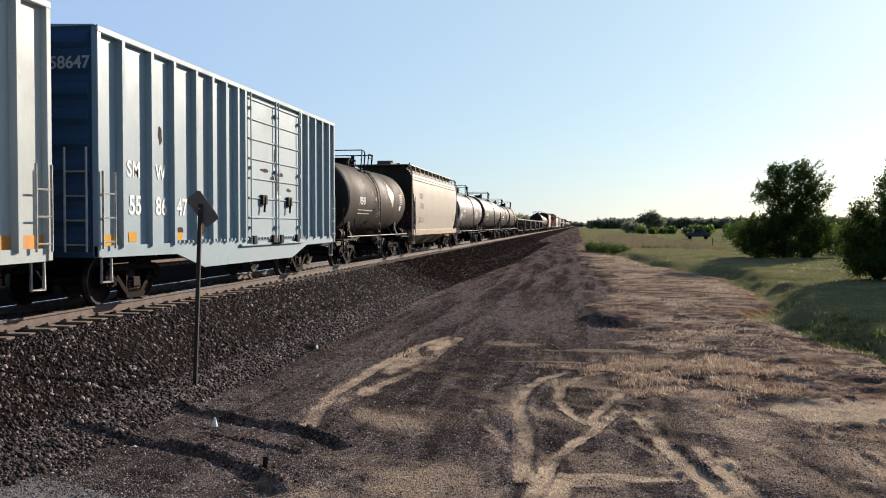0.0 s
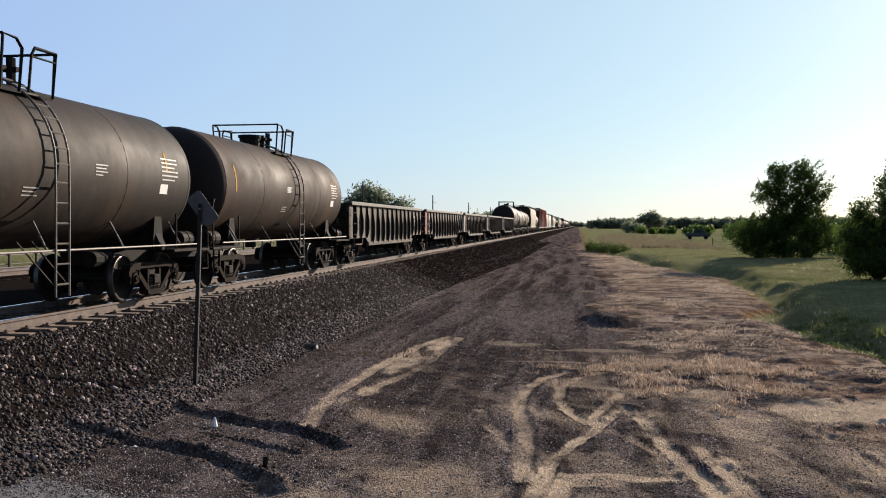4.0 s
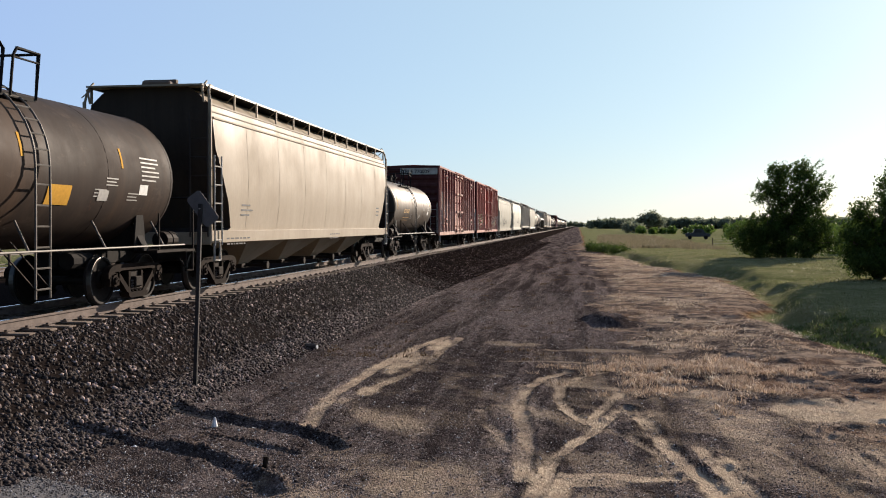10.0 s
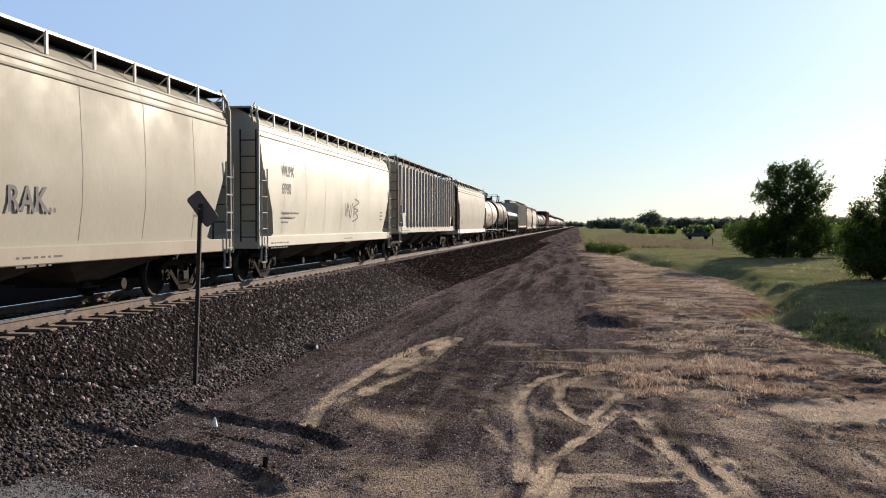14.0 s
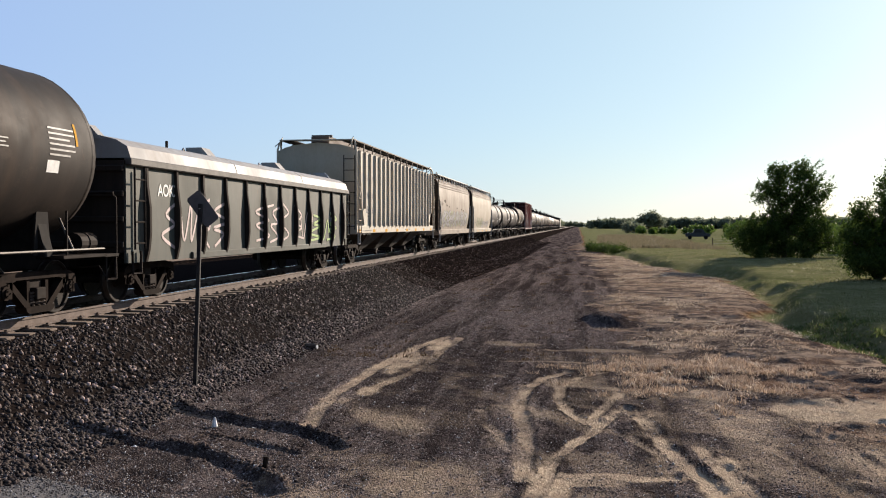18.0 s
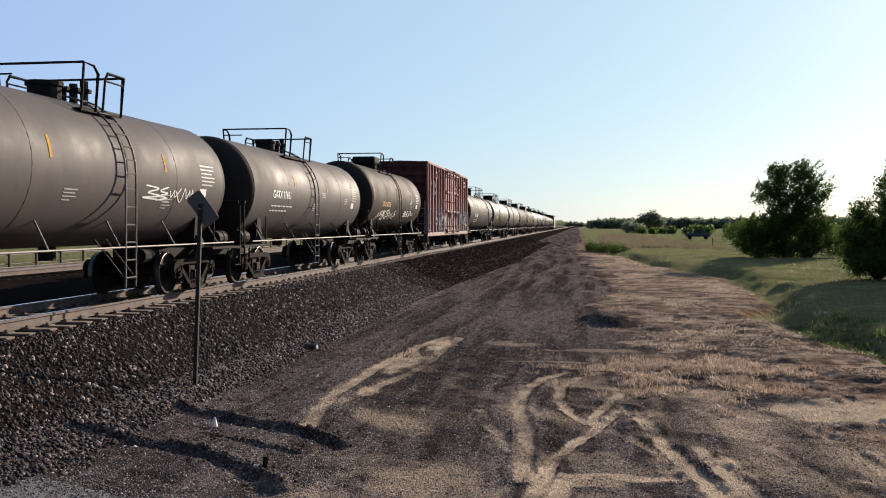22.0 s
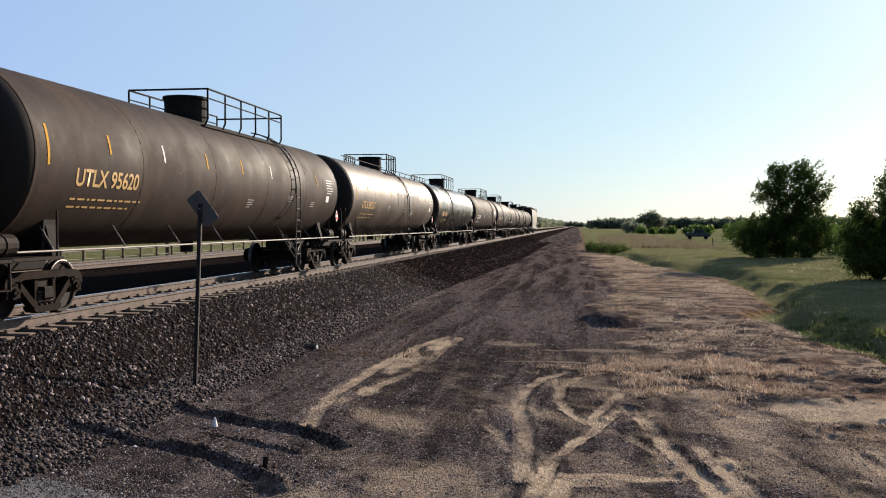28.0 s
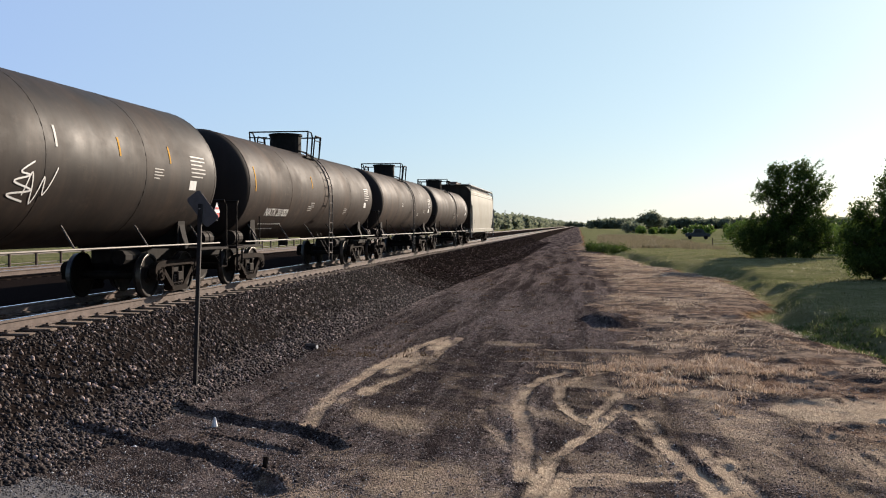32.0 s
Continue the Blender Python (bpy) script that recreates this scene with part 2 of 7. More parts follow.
def sprayed(car, tags, surf, off=0.0):
    """Each tag: y0, y1, z0, z1, paint, strokes, width. Later tags lie over earlier ones."""
    for j, (y0, y1, za, zb, mt, n, w) in enumerate(tags):
        bm = bmesh.new()
        scribble(bm, round(y0 * 31 + y1 * 7 + za), off + y0, off + y1, za, zb, lambda y, z: surf(y, z) + 0.004 + 0.004 * j, n, w)
        part("graffiti", bm, mt, car, "sprayed tag")


def blotches(car, spots, surf, off=0.0):
    """Flaked and faded patches with ragged edges. Each: y, z, half width, half height, paint."""
    for j, (cy, cz, ry, rz, mt) in enumerate(spots):
        rnd = random.Random(round(cy * 97 + cz * 13 + j))
        bm = bmesh.new()
        mid = bm.verts.new((surf(off + cy, cz) + 0.0025, off + cy, cz))
        rim = []
        n = 14
        for k in range(n):
            a, q = 2 * math.pi * k / n, rnd.uniform(0.55, 1.1)
            y, z = off + cy + ry * q * math.cos(a), cz + rz * q * math.sin(a)
            rim.append(bm.verts.new((surf(y, z) + 0.0025, y, z)))
        for k in range(n):
            bm.faces.new((mid, rim[k], rim[(k + 1) % n]))
        part("worn_patch", bm, mt, car)


def end_lettering(words, size, mat, parent, x, y, z):
    """Letters on an end that faces -y."""
    me = text_mesh(words, size)
    for v in me.vertices:
        u, w = v.co.y, v.co.z
        v.co = (x + u, y, z + w)
    return link("end_lettering", me, mat, parent)

# ---- the track ----
FARY = 1500.0
def build_track():
    bed = bmesh.new()
    prof = [(-13.6, -0.3), (-11.6, 0.98), (-5.0, 0.95), (1.35, 1.03), (1.75, 0.98), (4.1, -0.3)]
    ys = [-780 + 72.0 * i for i in range(10)] + [-60 + 2.0 * i for i in range(80)] + [100 + 20.0 * i for i in range(71)]
    rows = [[bed.verts.new((x + (0.05 * math.sin(y * 1.7 + k) if k in (0, 5) else 0), y, z)) for k, (x, z) in enumerate(prof)] for y in ys]
    for a, b in zip(rows, rows[1:]):
        for k in range(5):
            bed.faces.new((a[k], a[k + 1], b[k + 1], b[k]))
    bmesh.ops.recalc_face_normals(bed, faces=bed.faces)
    tagged(part("ballast_bed", bed, BALLAST), "dark crushed-stone ballast bank under the track", "ballast", kind="structure")
    for centre in (0.755, -0.755, -9.1, -10.61):
        rb = bmesh.new()
        c = centre
        prof = [(-0.07, 1.065), (0.07, 1.065), (0.07, 1.08), (0.012, 1.10), (0.012, 1.19), (0.036, 1.20), (0.036, 1.236), (0.028, 1.24), (-0.028, 1.24), (-0.036, 1.236), (-0.036, 1.20), (-0.012, 1.19), (-0.012, 1.10), (-0.07, 1.08)]
        prism(rb, [(c + u, v) for u, v in prof], "y", -780, FARY)
        rail = part("rail", rb, RAILSIDE)
        hb = bmesh.new()
        prism(hb, [(c - 0.034, 1.2402), (c + 0.034, 1.2402), (c + 0.026, 1.2432), (c - 0.026, 1.2432)], "y", -780, FARY)
        part("running_surface", hb, STEEL, rail, "bright worn steel")
        tagged(rail, "rusty steel rail with a polished running surface", "rail", "rails of the track", "structure")
    n = 0
    for i in range(300):
        y = -4 + 0.58 * i
        def tie(bm):
            box(bm, -1.3, 1.3, -0.115, 0.115, -0.18, 0.0, 0.012)
        t = shared("tie", "tie", tie, WOOD, None, pose(random.uniform(-0.04, 0.04), y, 1.058 + random.uniform(-0.008, 0.008), 0, 0, random.uniform(-1, 1)))
        tagged(t, "weathered dark wooden tie half sunk in ballast", "railway tie", "ties under the rails", "structure")
        def plates(bm):
            for s in (1, -1):
                box(bm, s * 0.755 - 0.16, s * 0.755 + 0.16, -0.09, 0.09, 0.0, 0.017)
                for q in (-0.1, 0.1):
                    box(bm, s * 0.755 + q - 0.025, s * 0.755 + q + 0.025, -0.06, 0.06, 0.017, 0.05, 0.008)
        if y < 60:
            shared("plates", "tie_plate", plates, RAILSIDE, t, None)
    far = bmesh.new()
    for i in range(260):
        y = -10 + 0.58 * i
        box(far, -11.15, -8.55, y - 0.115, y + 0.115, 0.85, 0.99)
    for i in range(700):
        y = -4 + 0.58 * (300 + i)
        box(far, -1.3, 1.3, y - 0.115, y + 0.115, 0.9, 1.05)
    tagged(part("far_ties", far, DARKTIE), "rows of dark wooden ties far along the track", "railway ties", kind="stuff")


# ---- trucks ----
TRUCK = []
def truck_under(car, y, yellow=False):
    if not TRUCK:
        tr = new("truck")
        tr.parent = car
        bm = bmesh.new()
        box(bm, -1.0, 1.0, -0.2, 0.2, 0.42, 0.68, 0.03)
        box(bm, -1.12, -0.62, -0.14, 0.14, 0.30, 0.5, 0.02)
        box(bm, 0.62, 1.12, -0.14, 0.14, 0.30, 0.5, 0.02)
        rod(bm, (0, 0, 0.66), (0, 0, 0.8), 0.2, 10)
        part("bolster", bm, IRON, tr)
        for s in (1, -1):
            fb = bmesh.new()
            x0, x1 = (0.93, 1.07)
            a, b = s * x0, s * x1
            lo, hi = min(a, b), max(a, b)
            top = [(-1.12, 0.5), (-1.12, 0.6), (-1.07, 0.68), (-0.96, 0.735), (-0.7, 0.76), (0.7, 0.76), (0.96, 0.735), (1.07, 0.68), (1.12, 0.6), (1.12, 0.5), (1.04, 0.5), (1.0, 0.57), (0.74, 0.6), (0.6, 0.64), (-0.6, 0.64), (-0.74, 0.6), (-1.0, 0.57), (-1.04, 0.5)]
            prism(fb, top, "x", lo, hi)
            for q in (1, -1):
                prism(fb, [(q * 0.36, 0.18), (q * 0.2, 0.18), (q * 0.72, 0.62), (q * 0.88, 0.62)], "x", lo, hi)
                prism(fb, [(q * 0.3, 0.61), (q * 0.22, 0.61), (q * 0.22, 0.2), (q * 0.3, 0.2)], "x", lo + 0.02, hi - 0.02)
                prism(fb, [(q * 1.06, 0.53), (q * 1.0, 0.53), (q * 1.02, 0.36), (q * 1.08, 0.36)], "x", lo, hi)
                prism(fb, [(q * 0.78, 0.6), (q * 0.7, 0.6), (q * 0.72, 0.36), (q * 0.78, 0.36)], "x", lo, hi)
            prism(fb, [(-0.3, 0.09), (0.3, 0.09), (0.38, 0.13), (0.4, 0.2), (-0.4, 0.2), (-0.38, 0.13)], "x", lo - 0.03, hi + 0.03)
            part("side_frame", fb, TRUCKM, tr, "dusty cast-steel side frame")
            for q in (-0.15, 0.0, 0.15):
                sb = bmesh.new()
                turn = [(s * 1.0 + 0.065 * math.cos(k * 0.9), q + 0.065 * math.sin(k * 0.9), 0.2 + k * 0.0078) for k in range(30)]
                pipe(sb, turn, 0.02, 4)
                part("spring", sb, SPRINGM, tr)
            for q in (0.89, -0.89):
                cb = bmesh.new()
                rod(cb, (s * 0.9, q, 0.457), (s * 1.09, q, 0.457), 0.115, 12)
                rod(cb, (s * 1.085, q, 0.457), (s * 1.125, q, 0.457), 0.07, 10)
                for k in range(3):
                    rod(cb, (s * 1.115, q + 0.04 * math.cos(k * 2.09), 0.457 + 0.04 * math.sin(k * 2.09)), (s * 1.14, q + 0.04 * math.cos(k * 2.09), 0.457 + 0.04 * math.sin(k * 2.09)), 0.014, 5)
                part("bearing_cap", cb, TRUCKM, tr)
            for q in (-0.42, 0.42):
                bb = bmesh.new()
                box(bb, s * 0.755 - 0.05, s * 0.755 + 0.05, q - 0.04, q + 0.04, 0.33, 0.56, 0.01)
                part("brake_shoe", bb, IRON, tr)
        for q in (0.889, -0.889):
            wb = bmesh.new()
            half = [(0.0, 0.085), (0.66, 0.085), (0.68, 0.13), (0.70, 0.40), (0.69, 0.42), (0.69, 0.482), (0.72, 0.478), (0.73, 0.458), (0.825, 0.455), (0.829, 0.44), (0.826, 0.405), (0.79, 0.39), (0.775, 0.17), (0.83, 0.145), (0.835, 0.09), (0.95, 0.08)]
            outline = [(-x, y) for x, y in half[:0:-1]] + half
            rows = [[wb.verts.new((x, y * math.cos(2 * math.pi * k / 32), y * math.sin(2 * math.pi * k / 32))) for k in range(32)] for x, y in outline]
            for i, (a, b) in enumerate(zip(rows, rows[1:])):
                j = min(i, len(outline) - 2 - i)
                for k in range(32):
                    f = wb.faces.new((a[k], b[k], b[(k + 1) % 32], a[(k + 1) % 32]))
                    f.material_index = 1 if j in (6, 7) else 0
            bmesh.ops.recalc_face_normals(wb, faces=wb.faces)
            w = part("wheelset", wb, WHEELM, tr, "worn steel wheels on an axle")
            w.data.materials.append(RIMSTEEL)
            w.location = (0, q, 0.457)
            WHEELS.append(w)
        TRUCK.append(tr)
        tr.matrix_local = pose(0, y, 0)
        return tr
    if not WHEELS[0].animation_data:
        spin_wheels()
    t = copy_thing(TRUCK[0], pose(0, y, 0))
    t.parent = car
    return t


WHEELS = []
def spin_wheels():
    """Both wheelsets of the first truck roll; all the later trucks are copies of it."""
    for w in WHEELS:
        at = w.location.copy()
        rows = [(k / FPS, Matrix.Translation(at) @ Matrix.Rotation(radians(88.0 * k), 4, "X")) for k in range(int(CLIP * FPS) + 1)]
        walk(w, rows)


def coupler(car, y, way):
    def mk(bm):
        box(bm, -0.08, 0.08, 0, 0.55, 0.76, 0.92, 0.02)
        box(bm, -0.14, 0.12, 0.5, 0.72, 0.72, 0.98, 0.03)
        pipe(bm, [(0.3, 0.05, 0.7), (0.28, 0.3, 0.5), (0.22, 0.6, 0.42), (0.18, 0.72, 0.48)], 0.03)
        pipe(bm, [(0.0, 0.1, 0.72), (0.7, 0.05, 0.75), (1.3, 0.05, 0.78), (1.42, 0.05, 0.6)], 0.018)
    shared("coupler", "coupler", mk, IRON, car, pose(0, y, 0, 0, 0, 0 if way > 0 else 180))


def ladder(car, x, y, z0, z1, mat, width=0.4, step=0.38, along="y", name="ladder"):
    def mk(bm):
        h = z1 - z0
        for s in (-width / 2, width / 2):
            rod(bm, (0, s, 0), (0, s, h), 0.022, 5)
        k = 0.12
        while k < h:
            rod(bm, (0, -width / 2, k), (0, width / 2, k), 0.017, 5)
            k += step
    return shared(("ladder", round(z1 - z0, 2), width, step), name, mk, mat, car, pose(x, y, z0, 0, 0, 0 if along == "y" else 90))


def stirrup(car, x, y, z, mat):
    def mk(bm):
        pipe(bm, [(0, -0.17, 0.0), (0, -0.17, -0.42), (0, 0.17, -0.42), (0, 0.17, 0.0)], 0.022, 5)
    shared("stirrup", "sill_step", mk, mat, car, pose(x, y, z))


CARS = []
def new_car(name, q_front, q_rear, label, category, inset=0.0):
    """A car's Empty on the rails; its own y runs along the train, rear end up. q: places along the train."""
    f, r = q_front / 0.07313 - 1.2 + 1.86 * inset + (0.3 if inset else 0), q_rear / 0.07313 - 1.2 + 3.37 * inset
    car = new(name)
    tagged(car, label, category, "cars of the freight train")
    car.location = (0, (f + r) / 2, RAIL)
    CARS.append((car, (f + r) / 2))
    return car, r - f


def bars(parent, mat, y, z, n, lens, gap, h, x, wrap=None, name="small_lettering"):
    bm = bmesh.new()
    for i in range(n):
        patch(bm, y, y + lens[i % len(lens)], z - i * gap, z - i * gap + h, x, wrap, 1)
    part(name, bm, mat, parent)


def words_on(car, rnd, mat, y, z, rows, width, x, wrap=None):
    """Lines of stencilled small print: short bars of word length."""
    bm = bmesh.new()
    for k in range(rows):
        u = 0.0
        while u < width * (1 - 0.2 * k):
            w = rnd.uniform(0.08, 0.26)
            patch(bm, y + u, y + u + w, z - 0.13 * k, z - 0.13 * k + 0.035, x, wrap, 1)
            u += w + 0.07
    part("small_lettering", bm, mat, car)


ENDDARK = paint("black_hopper_end", (0.035, 0.028, 0.024), 0.7, 0.3, 0.5, gloss=0.05, dirt_col=(0.08, 0.06, 0.045))
SOOTROOF = paint("sooty_hopper_roof", (0.11, 0.082, 0.065), 0.7, 0.3, 0.6)
# gondola posts and ends: shade of their sunless faces put into the colour
GONDSHADE = paint("shaded_post_and_end", (0.026, 0.021, 0.018), 0.75, 0.2, 0.5, gloss=0.05, dirt_col=(0.07, 0.055, 0.044))


# tank ends: shell paint darkened, so the colour carries their shade
SHADEHEAD = paint("shaded_tank_end", (0.021, 0.017, 0.015), 0.65, 0.1, 0.4, gloss=0.08, dirt_col=(0.045, 0.034, 0.028))
FADEC = plain("dark_brown_rust", (0.05, 0.032, 0.024), 0.8, 0, 0.4, 4.0, gloss=0.05)
BARE = plain("dull_bare_steel", (0.105, 0.09, 0.078), 0.6, 0, 0.4, 3.0, gloss=0.1)


# ---- box cars ----
def boxcar(qf, qr, mat, end_mat, label, top=4.95, ribs=(), doors=(), belly=False, texts=(), graffiti=(), stripe=None, seed=1, roof_mat=None, spots=(), number="", plates=(), pads=True):
    rnd = random.Random(seed)
    car, L = new_car("box_car", qf, qr, label, "box car")
    h, W, z0 = L / 2, 1.56, 0.95
    bm = bmesh.new()
    box(bm, -W + 0.04, W - 0.04, -h + 0.04, h - 0.04, z0 + 0.05, top - 0.02)
    part("body", bm, mat, car)
    for s in (1, -1):
        bm = bmesh.new()
        box(bm, s * W - 0.06, s * W + 0.06, -h, h, top - 0.12, top, 0.015)
        part("eave_rail", bm, mat, car)
        bm = bmesh.new()
        if belly:
            prism(bm, [(-h, z0), (-h, z0 + 0.2), (h, z0 + 0.2), (h, z0), (h - 3.2, z0 - 0.03), (h - 4.6, z0 - 0.36), (-h + 4.6, z0 - 0.36), (-h + 3.2, z0 - 0.03)], "x", s * W - 0.03, s * W + 0.03)
            for k in range(44):
                y = -h + 3.0 + k * (L - 6.0) / 43
                box(bm, s * W - 0.05, s * W + 0.08, y - 0.03, y + 0.03, z0 + 0.19, z0 + 0.25)
        else:
            box(bm, s * W - 0.04, s * W + 0.04, -h, h, z0 - 0.05, z0 + 0.16, 0.015)
        part("side_sill", bm, mat, car)
        for y in (-h, h):
            bm = bmesh.new()
            yy = y - 0.07 if y > 0 else y + 0.07
            box(bm, s * W - 0.07, s * W + 0.055, yy - 0.07, yy + 0.07, z0, top - 0.1, 0.015)
            part("corner_post", bm, mat, car)
        for y in ribs:
            def rib(bm):
                hh = top - 0.12 - (z0 + 0.16)
                prism(bm, [(0, -0.07), (0.13, -0.055), (0.13, 0.055), (0, 0.07)], "z", 0, hh)
            shared(("rib", round(top, 2)), "side_post", rib, mat, car, pose(s * (W - 0.042), y, z0 + 0.16, 0, 0, 0 if s > 0 else 180))
        if s > 0:
            for (ya, yb, kind) in doors:
                door(car, W, ya, yb, z0, top, mat, kind, rnd)
    bm = bmesh.new()
    prism(bm, [(-W - 0.03, top), (0, top + 0.05), (W + 0.03, top), (W + 0.03, top - 0.02), (-W - 0.03, top - 0.02)], "y", -h - 0.03, h + 0.03)
    for k in range(int(L / 1.2)):
        y = -h + 0.6 + k * 1.2
        prism(bm, [(-W, top + 0.005), (0, top + 0.075), (W, top + 0.005), (W, top + 0.0), (-W, top + 0.0)], "y", y - 0.05, y + 0.05)
    part("roof", bm, roof_mat or mat, car)
    for y, s in ((-h, -1), (h, 1)):
        bm = bmesh.new()
        box(bm, -W + 0.05, W - 0.05, min(y, y - s * 0.05), max(y, y - s * 0.05), z0, top)
        panel = part("end_panel", bm, end_mat, car, "corrugated end panel")
        for k in range(9):
            def wave(bm):
                prism(bm, [(0, -0.15), (0.07, -0.05), (0.07, 0.05), (0, 0.15)], "x", -W + 0.1, W - 0.1)
            shared("wave", "corrugation", wave, end_mat, panel, pose(0, y, z0 + 0.25 + k * (top - z0 - 0.5) / 8.0, 0, 0, 0 if s > 0 else 180))
        coupler(car, y - s * 0.02, s)
        ladder(car, W + 0.09, y - s * 0.3, z0 + 0.15, z0 + 1.5, PALE, 0.42, 0.42)
        ladder(car, W - 0.3, y + s * 0.12, z0 + 0.1, z0 + 1.9, PALE, 0.4, 0.42, "x")
        stirrup(car, W, y - s * 0.35, z0 - 0.02, PALE)
    bm = bmesh.new()
    box(bm, -0.2, 0.2, -h + 0.2, h - 0.2, 0.72, 1.0, 0.02)
    for k in range(9):
        y = -h + 2.5 + k * (L - 5) / 8
        box(bm, -W + 0.1, W - 0.1, y - 0.06, y + 0.06, 0.86, 0.99)
    part("centre_sill", bm, BLACKM, car)
    bm = bmesh.new()
    rod(bm, (0.9, -1.0, 0.75), (0.9, 0.3, 0.75), 0.2, 12)
    part("air_reservoir", bm, BLACKM, car)
    if stripe:
        bm = bmesh.new()
        for (ya, yb, za, zb) in stripe[1]:
            patch(bm, ya * L, yb * L, za, zb, W - 0.032)
        part("stripe", bm, stripe[0], car, "painted band along the foot of the side")
    for ya, yb, za, zb, mt in plates:
        bm = bmesh.new()
        patch(bm, ya, yb, za, zb, W - 0.034)
        part("painted_panel", bm, mt, car, "pale repainted panel")
    for words, size, y, z, mt in texts:
        lettering(words, size, mt, car, W - 0.03, y, z)
    for y in ((-h + 2.9, h - 2.3) if pads else ()):
        for z in (1.75, top - 0.62):
            bm = bmesh.new()
            box(bm, W - 0.03, W + 0.075, y - 0.3, y + 0.3, z - 0.2, z + 0.2, 0.015)
            pad = part("lifting_pad", bm, mat, car, "welded steel lifting pad")
            bm = bmesh.new()
            box(bm, W + 0.07, W + 0.11, y - 0.2, y - 0.02, z - 0.09, z + 0.09, 0.01)
            part("hook_eye", bm, IRON, pad)
    def side(y, z):
        if any(a < y < b for a, b, _ in doors):
            return W + 0.034
        return W + 0.079 if any(abs(y - k) < 0.07 for k in ribs) else W - 0.037
    sprayed(car, graffiti, side)
    blotches(car, spots, side)
    if number:
        x = 1.42 - 0.19 * len(number) if len(number) > 6 else 0.62
        if len(number) > 6:
            bm = bmesh.new()
            box(bm, x - 0.08, 1.48, -h - 0.078, -h - 0.05, top - 0.52, top - 0.14)
            part("number_panel", bm, PALE, car, "pale number panel on the end")
        end_lettering(number, 0.30, BLACKP if len(number) > 6 else DATAM, car, x, -h - 0.082, top - 0.45 if len(number) > 6 else top - 0.75)
    for t in (-1, 1):
        truck_under(car, t * (h - 2.35))
    return car


def door(car, W, ya, yb, z0, top, mat, kind, rnd):
    z1, z2 = z0 + 0.2, top - 0.2
    bm = bmesh.new()
    box(bm, W - 0.03, W + 0.03, ya, yb, z1, z2, 0.01)
    d = part("door", bm, mat, car, "sliding door with pressed ribs" if kind == "plug" else "plug door with frame ribs")
    n, w = (8, 0.022) if kind == "plug" else (4, 0.06)
    for k in range(n):
        def bar(bm):
            box(bm, 0, 0.035 if kind == "plug" else 0.09, 0, yb - ya, -w, w, 0.01)
        shared(("bar", kind, round(yb - ya, 2)), "rib", bar, mat, d, pose(W + 0.025, ya, z1 + 0.06 + (z2 - z1 - 0.12) * k / (n - 1.0)))
    if kind != "plug":
        for k in range(3):
            def post(bm):
                box(bm, 0, 0.07, -0.05, 0.05, 0, z2 - z1, 0.008)
            shared(("dpost", round(top, 2)), "rib", post, mat, d, pose(W + 0.025, ya + (yb - ya) * (k + 0.5) / 3 + 0.1, z1))
        bm = bmesh.new()
        box(bm, W + 0.03, W + 0.05, ya + (yb - ya) * 0.1, yb - (yb - ya) * 0.1, z1 + 0.3, z1 + 1.2)
        part("lower_panel", bm, mat, d)
    for y in ((ya + 0.08, yb - 0.08) if kind == "plug" else (ya + 0.1, ya + (yb - ya) * 0.4, ya + (yb - ya) * 0.6, yb - 0.1)):
        bm = bmesh.new()
        out, thick = (0.09, 0.018) if kind == "plug" else (0.14, 0.028)
        rod(bm, (W + out, y, z1 - 0.1), (W + out, y, z2 + 0.1), thick, 6)
        for z in (z1 + 0.3, (z1 + z2) / 2, z2 - 0.3):
            box(bm, W + 0.03, W + out + 0.03, y - 0.04, y + 0.04, z - 0.04, z + 0.04)
        part("lock_bar", bm, mat, d)
    bm = bmesh.new()
    box(bm, W + 0.04, W + 0.12, ya + (yb - ya) * 0.42, ya + (yb - ya) * 0.58, z1 + 0.9, z1 + 1.15)
    pipe(bm, [(W + 0.12, ya + (yb - ya) * 0.5, z1 + 1.1), (W + 0.12, ya + (yb - ya) * 0.46, z1 + 0.7)], 0.03)
    part("handle", bm, IRON, d)
    for y in (ya + 0.3, yb - 0.3):
        bm = bmesh.new()
        box(bm, W + 0.05, W + 0.13, y - 0.13, y + 0.13, z1 - 0.12, z1 + 0.1, 0.02)
        part("roller", bm, IRON, d)
    bm = bmesh.new()
    box(bm, W + 0.02, W + 0.1, ya - 0.6 if kind == "plug" else ya - 0.2, yb + 0.3, z1 - 0.16, z1 - 0.1, 0.01)
    part("door_track", bm, mat, car)
    if kind != "plug":
        bm = bmesh.new()
        box(bm, W + 0.02, W + 0.1, ya - 0.2, yb + 1.2, top - 0.05, top + 0.02, 0.01)
        part("door_hanger_rail", bm, mat, car)


